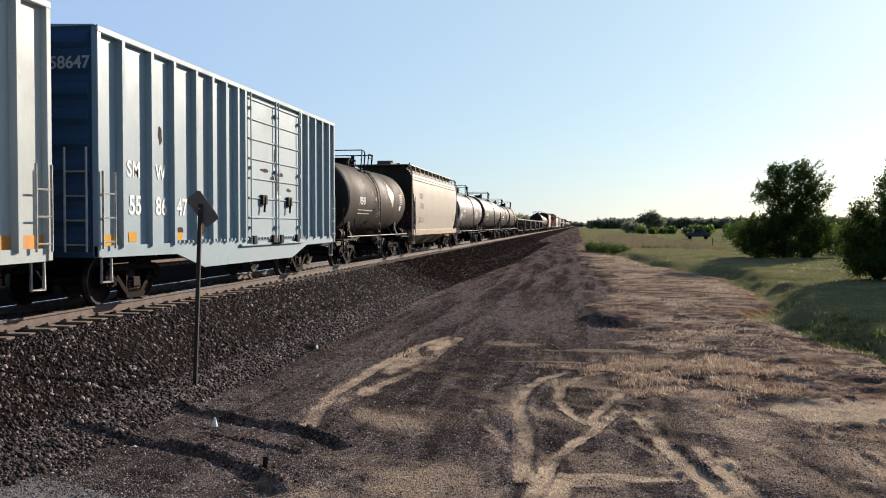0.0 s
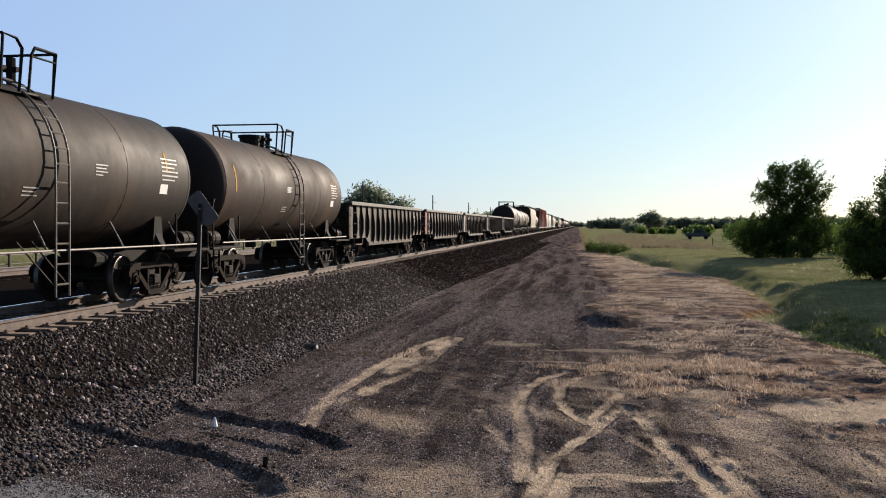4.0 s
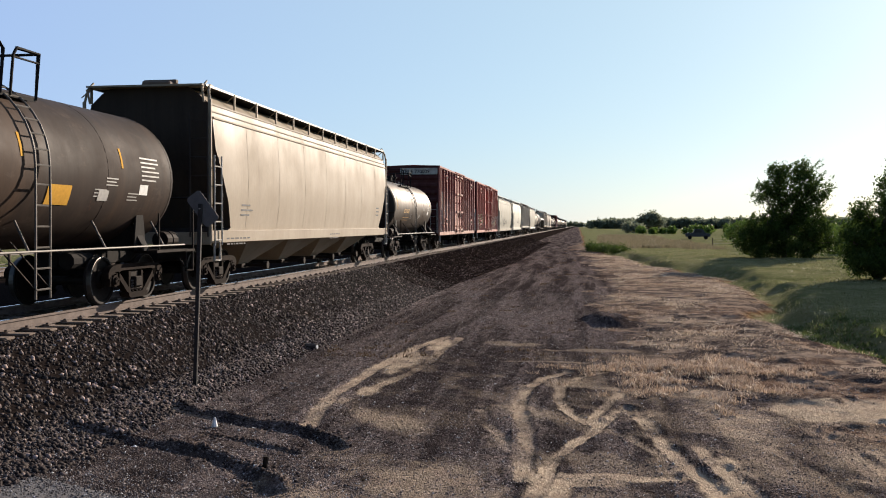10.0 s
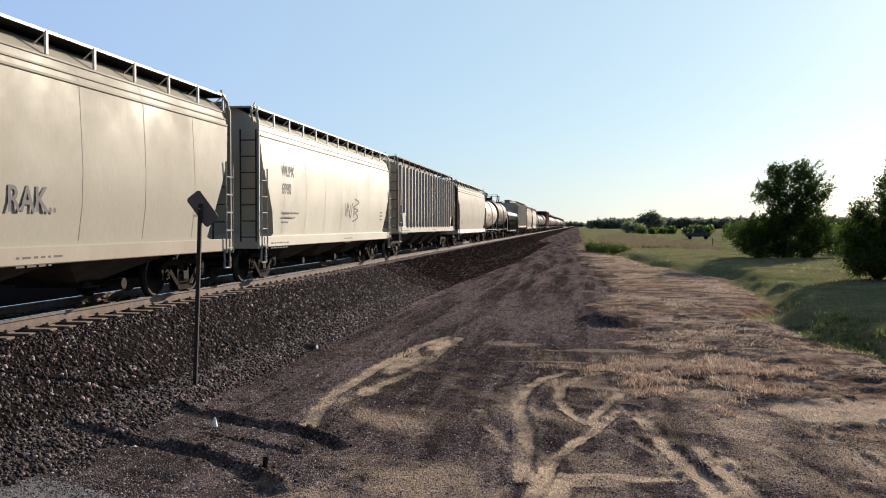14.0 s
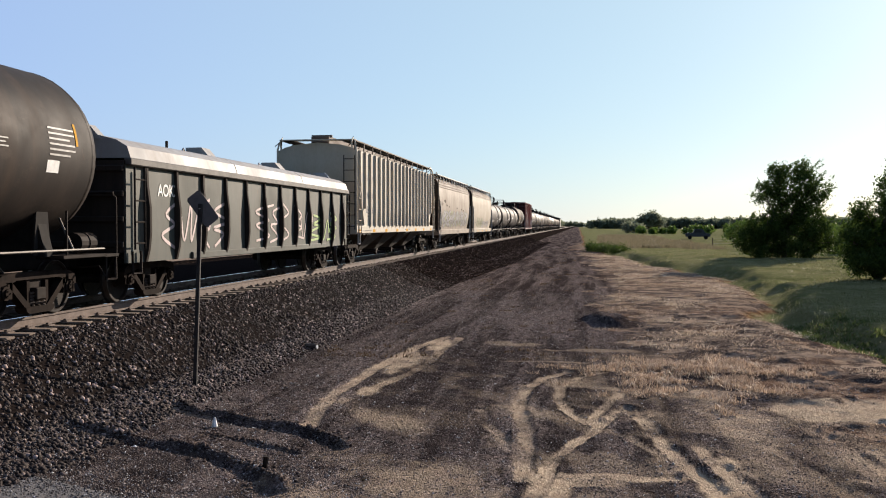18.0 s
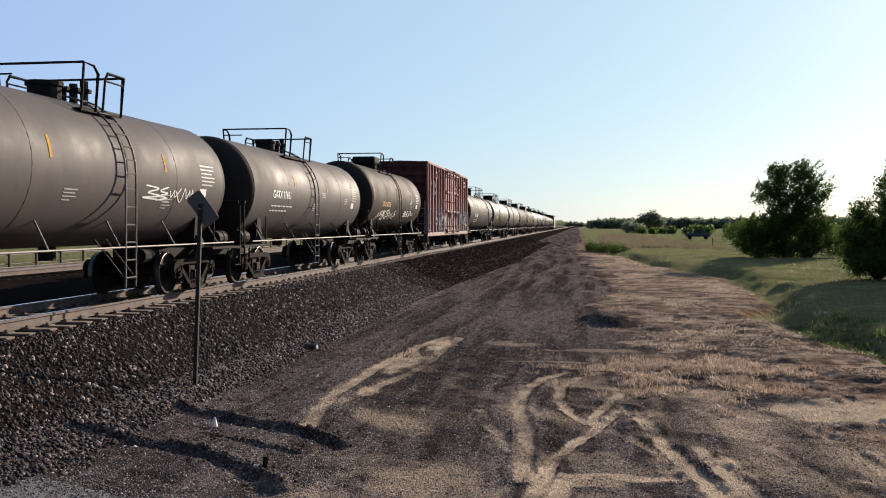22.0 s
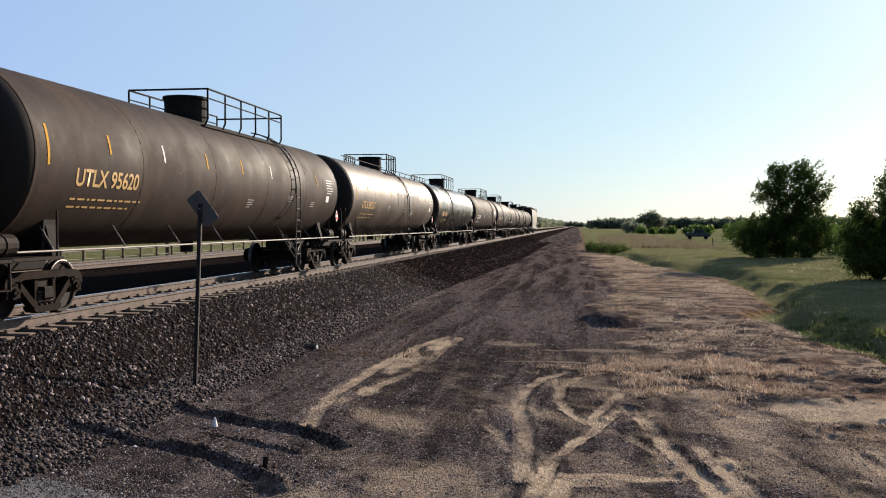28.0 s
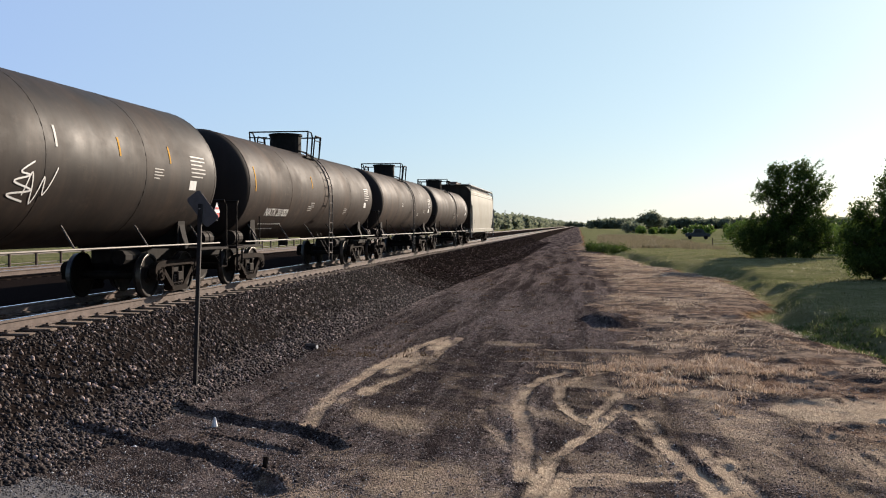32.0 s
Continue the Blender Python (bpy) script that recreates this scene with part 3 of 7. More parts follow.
# ---- gondolas ----
def gondola(qf, qr, mat, label, top=2.34, nrib=15, end_mat=None, texts=(), graffiti=(), seed=1, belly=True, ylw=(), cover=None, z0=0.72, shape="fish"):
    rnd = random.Random(seed)
    car, L = new_car("gondola", qf, qr, label, "gondola car")
    h, W = L / 2, 1.52
    for s in (1, -1):
        bm = bmesh.new()
        low = 1.02 if belly else z0
        out = [(-h, top), (-h, low), (-h + 2.6, low), (-h + 3.3, z0), (h - 3.3, z0), (h - 2.6, low), (h, low), (h, top)]
        prism(bm, out, "x", s * (W - 0.1) - 0.025, s * (W - 0.1) + 0.025)
        part("side_wall", bm, mat, car)
        bm = bmesh.new()
        box(bm, s * W - 0.12, s * W + 0.03, -h, h, top - 0.09, top + 0.05, 0.02)
        part("top_rail", bm, RIMM, car, "sunlit scuffed top rail")
        bm = bmesh.new()
        box(bm, s * W - 0.1, s * W - 0.02, -h + 2.9, h - 2.9, z0 - 0.02, z0 + 0.13, 0.015)
        part("side_sill", bm, mat, car)
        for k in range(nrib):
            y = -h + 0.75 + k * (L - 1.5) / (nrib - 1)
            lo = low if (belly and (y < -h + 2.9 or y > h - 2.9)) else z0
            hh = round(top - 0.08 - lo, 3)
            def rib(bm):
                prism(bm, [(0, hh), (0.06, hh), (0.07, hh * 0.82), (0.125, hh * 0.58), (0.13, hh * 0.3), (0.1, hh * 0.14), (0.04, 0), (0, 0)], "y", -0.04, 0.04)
            shared(("grib", hh), "side_post", rib, GONDSHADE, car, pose(s * (W - 0.075), y, lo, 0, 0, 0 if s > 0 else 180))
    for s in (-1, 1):
        bm = bmesh.new()
        box(bm, -W + 0.1, W - 0.1, s * h - 0.04, s * h + 0.04, 1.0, top)
        for k in range(4):
            z = 1.15 + k * (top - 1.3) / 3
            box(bm, -W + 0.1, W - 0.1, s * h - 0.09, s * h + 0.09, z - 0.06, z + 0.06, 0.02)
        part("end_wall", bm, GONDSHADE, car)
        coupler(car, s * h, s)
        if end_mat and s < 0:
            bm = bmesh.new()
            box(bm, W - 0.075, W - 0.05, -h + 0.02, -h + 1.35, 1.04, top - 0.1)
            for k in range(6):
                rod(bm, (W - 0.055, -h + 0.1 + 1.1 * (k % 2), 1.15 + 0.36 * (k // 2)), (W - 0.04, -h + 0.1 + 1.1 * (k % 2), 1.15 + 0.36 * (k // 2)), 0.03, 6)
            part("corner_plate", bm, end_mat, car, "painted corner plate")
        ladder(car, W + 0.06, s * (h - 0.28), 1.05, top - 0.12, PALE if end_mat else IRON, 0.4, 0.4)
        stirrup(car, W - 0.02, s * (h - 0.3), 1.02, IRON)
        truck_under(car, s * (h - 1.75))
    bm = bmesh.new()
    box(bm, -W + 0.1, W - 0.1, -h + 0.05, h - 0.05, 1.0, 1.08)
    box(bm, -0.2, 0.2, -h, h, 0.7, 1.0)
    for k in range(8):
        y = -h + 2.4 + k * (L - 4.8) / 7
        box(bm, -W + 0.15, W - 0.15, y - 0.05, y + 0.05, 0.8, 1.0)
    part("floor_frame", bm, BLACKM, car)
    for f in ylw:
        bm = bmesh.new()
        y = -h + f * L
        patch(bm, y - 0.035, y + 0.035, 1.25, 1.75, W - 0.068)
        part("reflector", bm, YELLOW, car)
    bm = bmesh.new()
    for (ya, yb, za, zb) in ((0, 0.34, 0, 0.05), (0, 0.34, 0.4, 0.45), (0, 0.04, 0, 0.45), (0.3, 0.34, 0, 0.45), (0.1, 0.24, 0.1, 0.3)):
        patch(bm, h * 0.72 + ya, h * 0.72 + yb, 1.5 + za, 1.5 + zb, W - 0.066)
    part("data_panel", bm, WHITE, car)
    for words, size, y, z, mt in texts:
        lettering(words, size, mt, car, W - 0.066, -h + y, z)
    sprayed(car, graffiti, lambda y, z: W - 0.071, -h)
    if cover:
        for k in range(3):
            bm = bmesh.new()
            a, b = -h + 0.05 + k * (L - 0.1) / 3, -h + (k + 1) * (L - 0.1) / 3
            pr = [(W * math.cos(t), top + 0.05 + 0.5 * math.sin(t) ** 0.7) for t in [math.pi * i / 10 for i in range(11)]]
            prism(bm, pr, "y", a, b)
            part("roof_cover", bm, cover, car, "rounded pale steel cover")
            bm = bmesh.new()
            for y in (a + 0.1, b - 0.1):
                prism(bm, [(0.3, top + 0.48), (0.3, top + 0.68), (0.7, top + 0.68), (0.95, top + 0.4)], "y", y - 0.12, y + 0.12)
                pipe(bm, [(0.1, y, top + 0.5), (0.1, y + 0.2, top + 0.68), (0.1, y + 0.4, top + 0.5)], 0.02)
            part("lifting_lug", bm, cover, car)
    return car


# ---- covered hoppers ----
def hopper(qf, qr, mat, label, eave=4.15,  sill=1.05, round_side=True, ribs=0, bays=3, texts=(), graffiti=(), stripe=None, seed=1, band=None, top_mat=None, cage=True, truck_in=1.75, spots=()):
    rnd = random.Random(seed)
    car, L = new_car("covered_hopper", qf, qr, label, "covered hopper")
    h, W = L / 2, 1.58
    if round_side:
        half = [(W - 0.10, sill + 0.0), (W - 0.10, sill + 0.3), (W - 0.02, sill + 0.9), (W, sill + 1.5), (W - 0.02, sill + 2.1), (W - 0.06, eave - 0.35), (W - 0.16, eave), (W - 0.42, eave + 0.24), (0.9, eave + 0.38), (0.0, eave + 0.45)]
    else:
        half = [(W - 0.06, sill + 0.0), (W - 0.06, sill + 0.3), (W - 0.05, sill + 0.9), (W - 0.05, sill + 1.5), (W - 0.05, sill + 2.1), (W - 0.05, eave - 0.35), (W - 0.05, eave), (W - 0.3, eave + 0.12), (0.9, eave + 0.22), (0.0, eave + 0.3)]
    def cut(z):
        f = (z - sill) / (eave - sill)
        if f < 0.1:
            return 0.5 + 10.0 * f
        return max(0.28, 1.5 - 2.0 * (f - 0.1)) if f < 0.72 else 0.28
    bm = bmesh.new()
    rings = []
    for s in (1, -1):
        for side in (1, -1):
            rings.append([bm.verts.new((side * x, s * (h - cut(z)), z)) for x, z in half])
    pr, nr, pl, nl = rings[0], rings[1], rings[2], rings[3]
    n = len(half)
    for i in range(n - 1):
        bm.faces.new((pr[i], pr[i + 1], pl[i + 1], pl[i]))
        bm.faces.new((nr[i], nl[i], nl[i + 1], nr[i + 1]))
        bm.faces.new((pr[i], nr[i], nr[i + 1], pr[i + 1]))
        bm.faces.new((pl[i], pl[i + 1], nl[i + 1], nl[i]))
    bm.faces.new((pr[0], pl[0], nl[0], nr[0]))
    bmesh.ops.recalc_face_normals(bm, faces=bm.faces)
    bm.normal_update()
    # end faces get their own slot, near black unless ribbed or white
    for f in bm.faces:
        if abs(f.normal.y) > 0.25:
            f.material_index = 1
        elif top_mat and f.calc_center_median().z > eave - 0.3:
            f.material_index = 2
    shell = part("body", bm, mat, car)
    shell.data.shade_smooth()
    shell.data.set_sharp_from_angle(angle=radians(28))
    shell.data.materials.append(mat if ribs or mat.name == "white_hopper" else ENDDARK)
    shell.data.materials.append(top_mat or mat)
    for s in (1, -1):
        bm = bmesh.new()
        box(bm, s * (W - 0.07) - 0.05, s * (W - 0.07) + 0.05, -h + 0.1, h - 0.1, sill - 0.05, sill + 0.24, 0.015)
        part("side_sill", bm, mat, car)
        bm = bmesh.new()
        box(bm, s * 1.16 - 0.25, s * 1.16 + 0.25, -h + 0.15, h - 0.15, eave + 0.36, eave + 0.39)
        part("running_board", bm, BLACKM, car, "dark steel-grating roof walkway")
        bm = bmesh.new()
        box(bm, s * 1.425 - 0.012, s * 1.425 + 0.012, -h + 0.15, h - 0.15, eave + 0.36, eave + 0.405)
        part("walkway_edge", bm, SOOTROOF if ribs else PALE, car, "worn pale edge of the walkway")
        for k in range(13):
            y = -h + 0.3 + k * (L - 0.6) / 12
            def bracket(bm):
                box(bm, -0.02, 0.02, -0.03, 0.03, 0, 0.37)
                rod(bm, (0, 0, 0.35), (-0.25, 0, 0.15), 0.015, 4)
            shared("bracket", "bracket", bracket, SOOTROOF if ribs else (WHITE if mat.name != "tan_hopper" else mat), car, pose(s * 1.43, y, eave + 0.02))
        if round_side:
            bm = bmesh.new()
            box(bm, s * (W - 0.065) - 0.03, s * (W - 0.065) + 0.03, -h + 0.3, h - 0.3, eave - 0.36, eave - 0.31, 0.01)
            box(bm, s * (W - 0.10) - 0.02, s * (W - 0.10) + 0.02, -h + 0.3, h - 0.3, eave - 0.2, eave - 0.17)
            box(bm, s * (W - 0.15) - 0.02, s * (W - 0.15) + 0.02, -h + 0.3, h - 0.3, eave - 0.03, eave + 0.0)
            part("eave_angle", bm, mat, car)
        if ribs:
            for k in range(ribs):
                y = -h + 0.5 + k * (L - 1.0) / (ribs - 1)
                lo = sill + 0.2 if 1.0 < k < ribs - 2 else sill + (1.5 if k in (0, ribs - 1) else 0.9)
                hh = round(eave - lo, 3)
                def rib(bm):
                    prism(bm, [(0, -0.05), (0.1, -0.04), (0.1, 0.04), (0, 0.05)], "z", 0, hh)
                shared(("hrib", hh), "side_post", rib, mat, car, pose(s * (W - 0.052), y, lo, 0, 0, 0 if s > 0 else 180))
        else:
            for k in range(1, 8):
                y = -h + k * L / 8
                bm = bmesh.new()
                pts = [(x + 0.004, z) for x, z in half[1:8]]
                for (xa, za), (xb, zb) in zip(pts, pts[1:]):
                    a = [bm.verts.new(c) for c in ((s * xa, y - 0.012, za), (s * xa, y + 0.012, za), (s * xb, y + 0.012, zb), (s * xb, y - 0.012, zb))]
                    bm.faces.new(a)
                part("weld_seam", bm, mat, car)
    bm = bmesh.new()
    box(bm, -0.35, 0.35, -h + 0.6, h - 0.6, eave + 0.42 if round_side else eave + 0.27, eave + 0.58, 0.03)
    for k in range(9):
        y = -h + 0.9 + k * (L - 1.8) / 8
        box(bm, -0.4, 0.4, y - 0.06, y + 0.06, eave + 0.55, eave + 0.64, 0.01)
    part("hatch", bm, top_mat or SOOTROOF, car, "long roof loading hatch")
    for k in range(bays):
        y = -h + 2.9 + (k + 0.5) * (L - 5.8) / bays
        w = (L - 5.8) / bays / 2
        bm = bmesh.new()
        A = [bm.verts.new((sx * (W - 0.2), y + sy * (w - 0.02), sill)) for sx, sy in ((1, 1), (1, -1), (-1, -1), (-1, 1))]
        B = [bm.verts.new((sx * 0.55, y + sy * 0.3, 0.42)) for sx, sy in ((1, 1), (1, -1), (-1, -1), (-1, 1))]
        bm.faces.new(B)
        for i in range(4):
            bm.faces.new((A[i], B[i], B[(i + 1) % 4], A[(i + 1) % 4]))
        bmesh.ops.recalc_face_normals(bm, faces=bm.faces)
        b = part("discharge_bay", bm, mat if mat.name in ("tan_hopper", "cream_hopper") else BAYM, car)
        bm = bmesh.new()
        box(bm, -0.7, 0.7, y - 0.36, y + 0.36, 0.34, 0.46, 0.02)
        rod(bm, (-1.3, y, 0.42), (1.3, y, 0.42), 0.05, 8)
        rod(bm, (1.2, y, 0.42), (1.32, y, 0.42), 0.11, 10)
        part("outlet_gate", bm, IRON, b)
    for s in (-1, 1):
        y = s * h
        bm = bmesh.new()
        for x in (W - 0.06, -W + 0.06):
            box(bm, x - 0.035, x + 0.035, y - s * 0.14 - 0.03, y - s * 0.14 + 0.03, sill - 0.05, eave + 0.06, 0.008)
        box(bm, -W + 0.05, W - 0.05, y - s * 0.14 - 0.06, y - s * 0.14 + 0.06, sill - 0.08, sill + 0.2, 0.01)
        part("end_post", bm, mat, car)
        bm = bmesh.new()
        box(bm, -1.1, 1.1, y - s * 0.45 - 0.3, y - s * 0.45 + 0.3, 0.98, 1.04)
        box(bm, -0.25, 0.25, y - s * 2.2 - 2.1, y - s * 2.2 + 2.1, 0.66, 1.0)
        part("end_platform", bm, BLACKM, car)
        coupler(car, y - s * 0.1, s)
        ladder(car, W + 0.03, y - s * 0.38, sill - 0.1, eave - 1.2, PALE if not ribs else mat, 0.42, 0.42)
        ladder(car, W - 0.3, y - s * 0.06, sill + 0.1, eave - 0.2, ENDDARK, 0.42, 0.42, "x")
        stirrup(car, W - 0.02, y - s * 0.42, sill - 0.02, PALE)
        for side in (1, -1):
            bm = bmesh.new()
            pipe(bm, [(side * 1.38, y - s * 0.62, eave + 0.42), (side * 1.42, y - s * 0.36, eave + 0.41), (side * 1.48, y - s * 0.17, eave + 0.24), (side * 1.52, y - s * 0.13, eave - 0.05)], 0.03, 6)
            part("corner_handrail", bm, mat, car)
        if cage:
            bm = bmesh.new()
            pipe(bm, [(1.38, y - s * 0.14, eave), (1.38, y - s * 0.02, eave + 0.3), (1.38, y - s * 0.3, eave + 0.5)], 0.025, 5)
            pipe(bm, [(-1.38, y - s * 0.14, eave), (-1.38, y - s * 0.02, eave + 0.3), (-1.38, y - s * 0.3, eave + 0.5)], 0.025, 5)
            box(bm, -1.4, 1.4, y - s * 0.2 - 0.2, y - s * 0.2 + 0.2, eave + 0.36, eave + 0.4)
            part("roof_grab_rail", bm, mat, car)
        truck_under(car, s * (h - truck_in))
    if stripe:
        k = 0.4
        while k < L - 0.6:
            bm = bmesh.new()
            patch(bm, -h + k, -h + k + 0.45, sill - 0.02, sill + 0.1, W - 0.016)
            k += stripe
            part("reflector", bm, YELLOW, car)
    if band:
        bm = bmesh.new()
        patch(bm, -h + 0.12, h - 0.12, sill - 0.03, sill + 0.22, W - 0.0175)
        part("sill_band", bm, band, car)
    def skin(y, z):
        return float(np.interp(z, [p[1] for p in half[:8]], [p[0] for p in half[:8]]))
    for words, size, y, z, mt in texts:
        lettering(words, size, mt, car, max(skin(0, z), skin(0, z + size)) + 0.006, -h + y, z)
    bm = bmesh.new()
    for k in range(3):
        z = sill + 0.75 + 0.14 * k
        patch(bm, h - 2.3, h - 1.8, z, z + 0.05, skin(0, z) + 0.008)
        z = sill + 0.6 + 0.12 * k
        patch(bm, -h + 2.0, -h + 2.6 + 0.2 * (k % 2), z, z + 0.04, skin(0, z) + 0.01)
    part("small_lettering", bm, BLACKP, car)
    words_on(car, rnd, BLACKP, -h + 1.0, sill + 0.03, 2, 1.6, W - 0.0165)
    words_on(car, rnd, BLACKP, 0.4, sill + 0.05, 2, 1.1, W - 0.0165)
    for words, size, y, z, mt in texts[-1:]:
        words_on(car, rnd, mt, -h + y, z - 0.55, 2, 1.5, max(skin(0, z - 0.8), skin(0, z - 0.3)) + 0.008)
    sprayed(car, graffiti, skin, -h)
    blotches(car, spots, skin, -h)
    return car


# ---- tank cars ----
def tank(qf, qr, mat, label, r=1.4, zc=2.5, head_mat=None, texts=(), graffiti=(), dome="open", rail="short", yellow=(), data=True, seed=1, patchwork=(), long=False, side_rail=True, flag=False, plat=(-0.4, 1.05, 0.4)):
    rnd = random.Random(seed)
    car, L = new_car("tank_car", qf, qr, label, "tank car", 1.64 - r)
    h = L / 2
    wrap = (zc, r)
    bm = bmesh.new()
    NS = 48
    def turned(bm, st):
        rows = [[bm.verts.new((q * math.cos(2 * math.pi * i / NS), y, zc + q * math.sin(2 * math.pi * i / NS))) for i in range(NS)] for y, q in st]
        for a, b in zip(rows, rows[1:]):
            for i in range(NS):
                bm.faces.new((a[i], b[i], b[(i + 1) % NS], a[(i + 1) % NS]))
        bmesh.ops.recalc_face_normals(bm, faces=bm.faces)
    turned(bm, [(-h + L * k / 6, r) for k in range(7)])
    part("tank_shell", bm, mat, car, smooth=True)
    for s in (-1, 1):
        bm = bmesh.new()
        turned(bm, [(s * (h + 0.40 * r * math.sin(a)), max(0.01, (r - 0.004) * math.cos(a))) for a in [math.pi / 2 * k / 8 for k in range(9)]])
        part("tank_head", bm, head_mat or SHADEHEAD, car, "dished end of the tank", smooth=True)
        bm = bmesh.new()
        ring(bm, s * (h - 0.03), zc, r + 0.002, 0.03, 48)
        part("rim_seam", bm, mat, car)
    for y in ([-h * 0.5, h * 0.5] if not long else [-h * 0.6, -h * 0.2, h * 0.2, h * 0.6]):
        bm = bmesh.new()
        ring(bm, y, zc, r + 0.001, 0.014)
        part("weld_seam", bm, mat, car)
    for s in (-1, 1):
        ty = s * (h - 1.0)
        bm = bmesh.new()
        prism(bm, [(-1.25, 1.0), (1.25, 1.0), (1.25, 1.1), (r * 0.72, zc - r * 0.62), (0.6, zc - r * 0.86), (0, zc - r * 0.93), (-0.6, zc - r * 0.86), (-r * 0.72, zc - r * 0.62), (-1.25, 1.1)], "y", ty - 0.12, ty + 0.12)
        for x in (1.12, -1.12):
            prism(bm, [(ty - 0.25, 1.02), (ty + 0.25, 1.02), (ty + 0.12, zc - r * 0.45), (ty - 0.12, zc - r * 0.45)], "x", x - 0.02, x + 0.02)
        part("saddle", bm, BLACKM, car)
        bm = bmesh.new()
        box(bm, -0.22, 0.22, min(s * (h - 2.4), s * (h + 0.95)), max(s * (h - 2.4), s * (h + 0.95)), 0.72, 1.06, 0.02)
        part("stub_sill", bm, BLACKM, car)
        bm = bmesh.new()
        ya, yb = sorted((s * (h + 0.95), s * (h + 0.45)))
        box(bm, -1.45, 1.45, ya, yb, 0.94, 1.0, 0.01)
        box(bm, 0.95, 1.45, min(s * (h - 0.9), s * (h + 0.5)), max(s * (h - 0.9), s * (h + 0.5)), 0.95, 1.01, 0.01)
        part("end_platform", bm, IRON, car)
        coupler(car, s * (h + 0.45), s)
        x = 1.42
        for bends, thick in (([(x, s * (h + 0.9), 0.98), (x, s * (h + 0.9), 2.0), (x, s * (h + 0.8), 2.1), (x - 0.5, s * (h + 0.8), 2.1)], 0.02),
                             ([(-x, s * (h + 0.9), 0.98), (-x, s * (h + 0.9), 2.0), (x - 0.5, s * (h + 0.8), 2.1)], 0.018),
                             ([(x, s * (h - 0.75), 1.0), (x, s * (h - 0.75), 1.75)], 0.02)):
            bm = bmesh.new()
            pipe(bm, bends, thick, 5)
            part("end_handrail", bm, IRON, car)
        stirrup(car, 1.42, s * (h + 0.7), 0.96, IRON)
        bm = bmesh.new()
        rod(bm, (1.08, s * (h + 0.02), 1.2), (1.08, s * (h + 0.56), 1.2), 0.18, 14)
        rod(bm, (1.08, s * (h + 0.28), 1.2), (1.08, s * (h + 0.33), 1.2), 0.195, 14)
        part("brake_cylinder", bm, IRON, car)
        truck_under(car, ty)
        if flag and s > 0:
            bm = bmesh.new()
            prism(bm, [(h + 0.35, 1.62), (h + 0.52, 1.83), (h + 0.35, 2.04), (h + 0.18, 1.83)], "x", 1.4, 1.412)
            part("placard", bm, WHITE, car, "white and red diamond hazard placard")
            bm = bmesh.new()
            patch(bm, h + 0.22, h + 0.48, 1.7, 1.8, 1.416, None, 1)
            patch(bm, h + 0.25, h + 0.45, 1.88, 1.93, 1.416, None, 1)
            part("placard_print", bm, REDP, car)
    if side_rail:
        for s in (1, -1):
            bm = bmesh.new()
            pipe(bm, [(s * 1.45, -h - 0.4, 1.1), (s * 1.45, h + 0.4, 1.1)], 0.02, 6)
            n = max(5, int(L / 2.2))
            for k in range(n):
                y = -h + 0.6 + k * (L - 1.2) / (n - 1)
                zz = zc - math.sqrt(max(0.05, r * r - 1.05 ** 2)) if r > 1.05 else zc
                rod(bm, (s * 1.45, y, 1.1), (s * 1.05, y + 0.25, zz), 0.02, 5)
            part("side_handrail", bm, HANDRAIL, car)
    py = 0.0 if long else (plat[0] + plat[1]) / 2
    ladder_y = {"short": plat[2], "long+": 4.2, "long-": -3.6, "line": 1.3}[rail]
    bm = bmesh.new()
    for q in (-0.2, 0.2):
        pts = [((r + 0.09) * math.cos(a), ladder_y + q, zc + (r + 0.09) * math.sin(a)) for a in [radians(d) for d in range(0, 84, 9)]]
        pipe(bm, [(r + 0.07, ladder_y + q, 0.35), (r + 0.09, ladder_y + q, zc - 0.5)] + pts[:], 0.02, 5)
    for k in range(9):
        a = radians(k * 10)
        rod(bm, ((r + 0.09) * math.cos(a), ladder_y - 0.2, zc + (r + 0.09) * math.sin(a)), ((r + 0.09) * math.cos(a), ladder_y + 0.2, zc + (r + 0.09) * math.sin(a)), 0.016, 5)
    z = zc - 0.3
    while z > 0.35:
        rod(bm, (r + 0.08, ladder_y - 0.2, z), (r + 0.08, ladder_y + 0.2, z), 0.016, 5)
        z -= 0.33
    part("ladder", bm, HANDRAIL, car, "curved steel ladder up the side")
    bm = bmesh.new()
    for q in (-0.2, 0.2):
        pipe(bm, [(r + 0.07, ladder_y + q, 0.5), (r - 0.15, ladder_y - 0.7 + q, 1.25)], 0.014, 4)
    part("ladder_brace", bm, IRON, car)
    top = zc + r
    ya, yb = {"short": (plat[0] - py, plat[1] - py), "long+": (-1.0, 4.5), "long-": (-4.2, 1.1), "line": (-1.0, 1.1)}[rail]
    z1 = top + (0.58 if rail == "short" else 0.62)
    def hoop(pts, rr=0.024):
        bm = bmesh.new()
        pipe(bm, pts, rr, 5)
        part("top_handrail", bm, BLACKM, car)
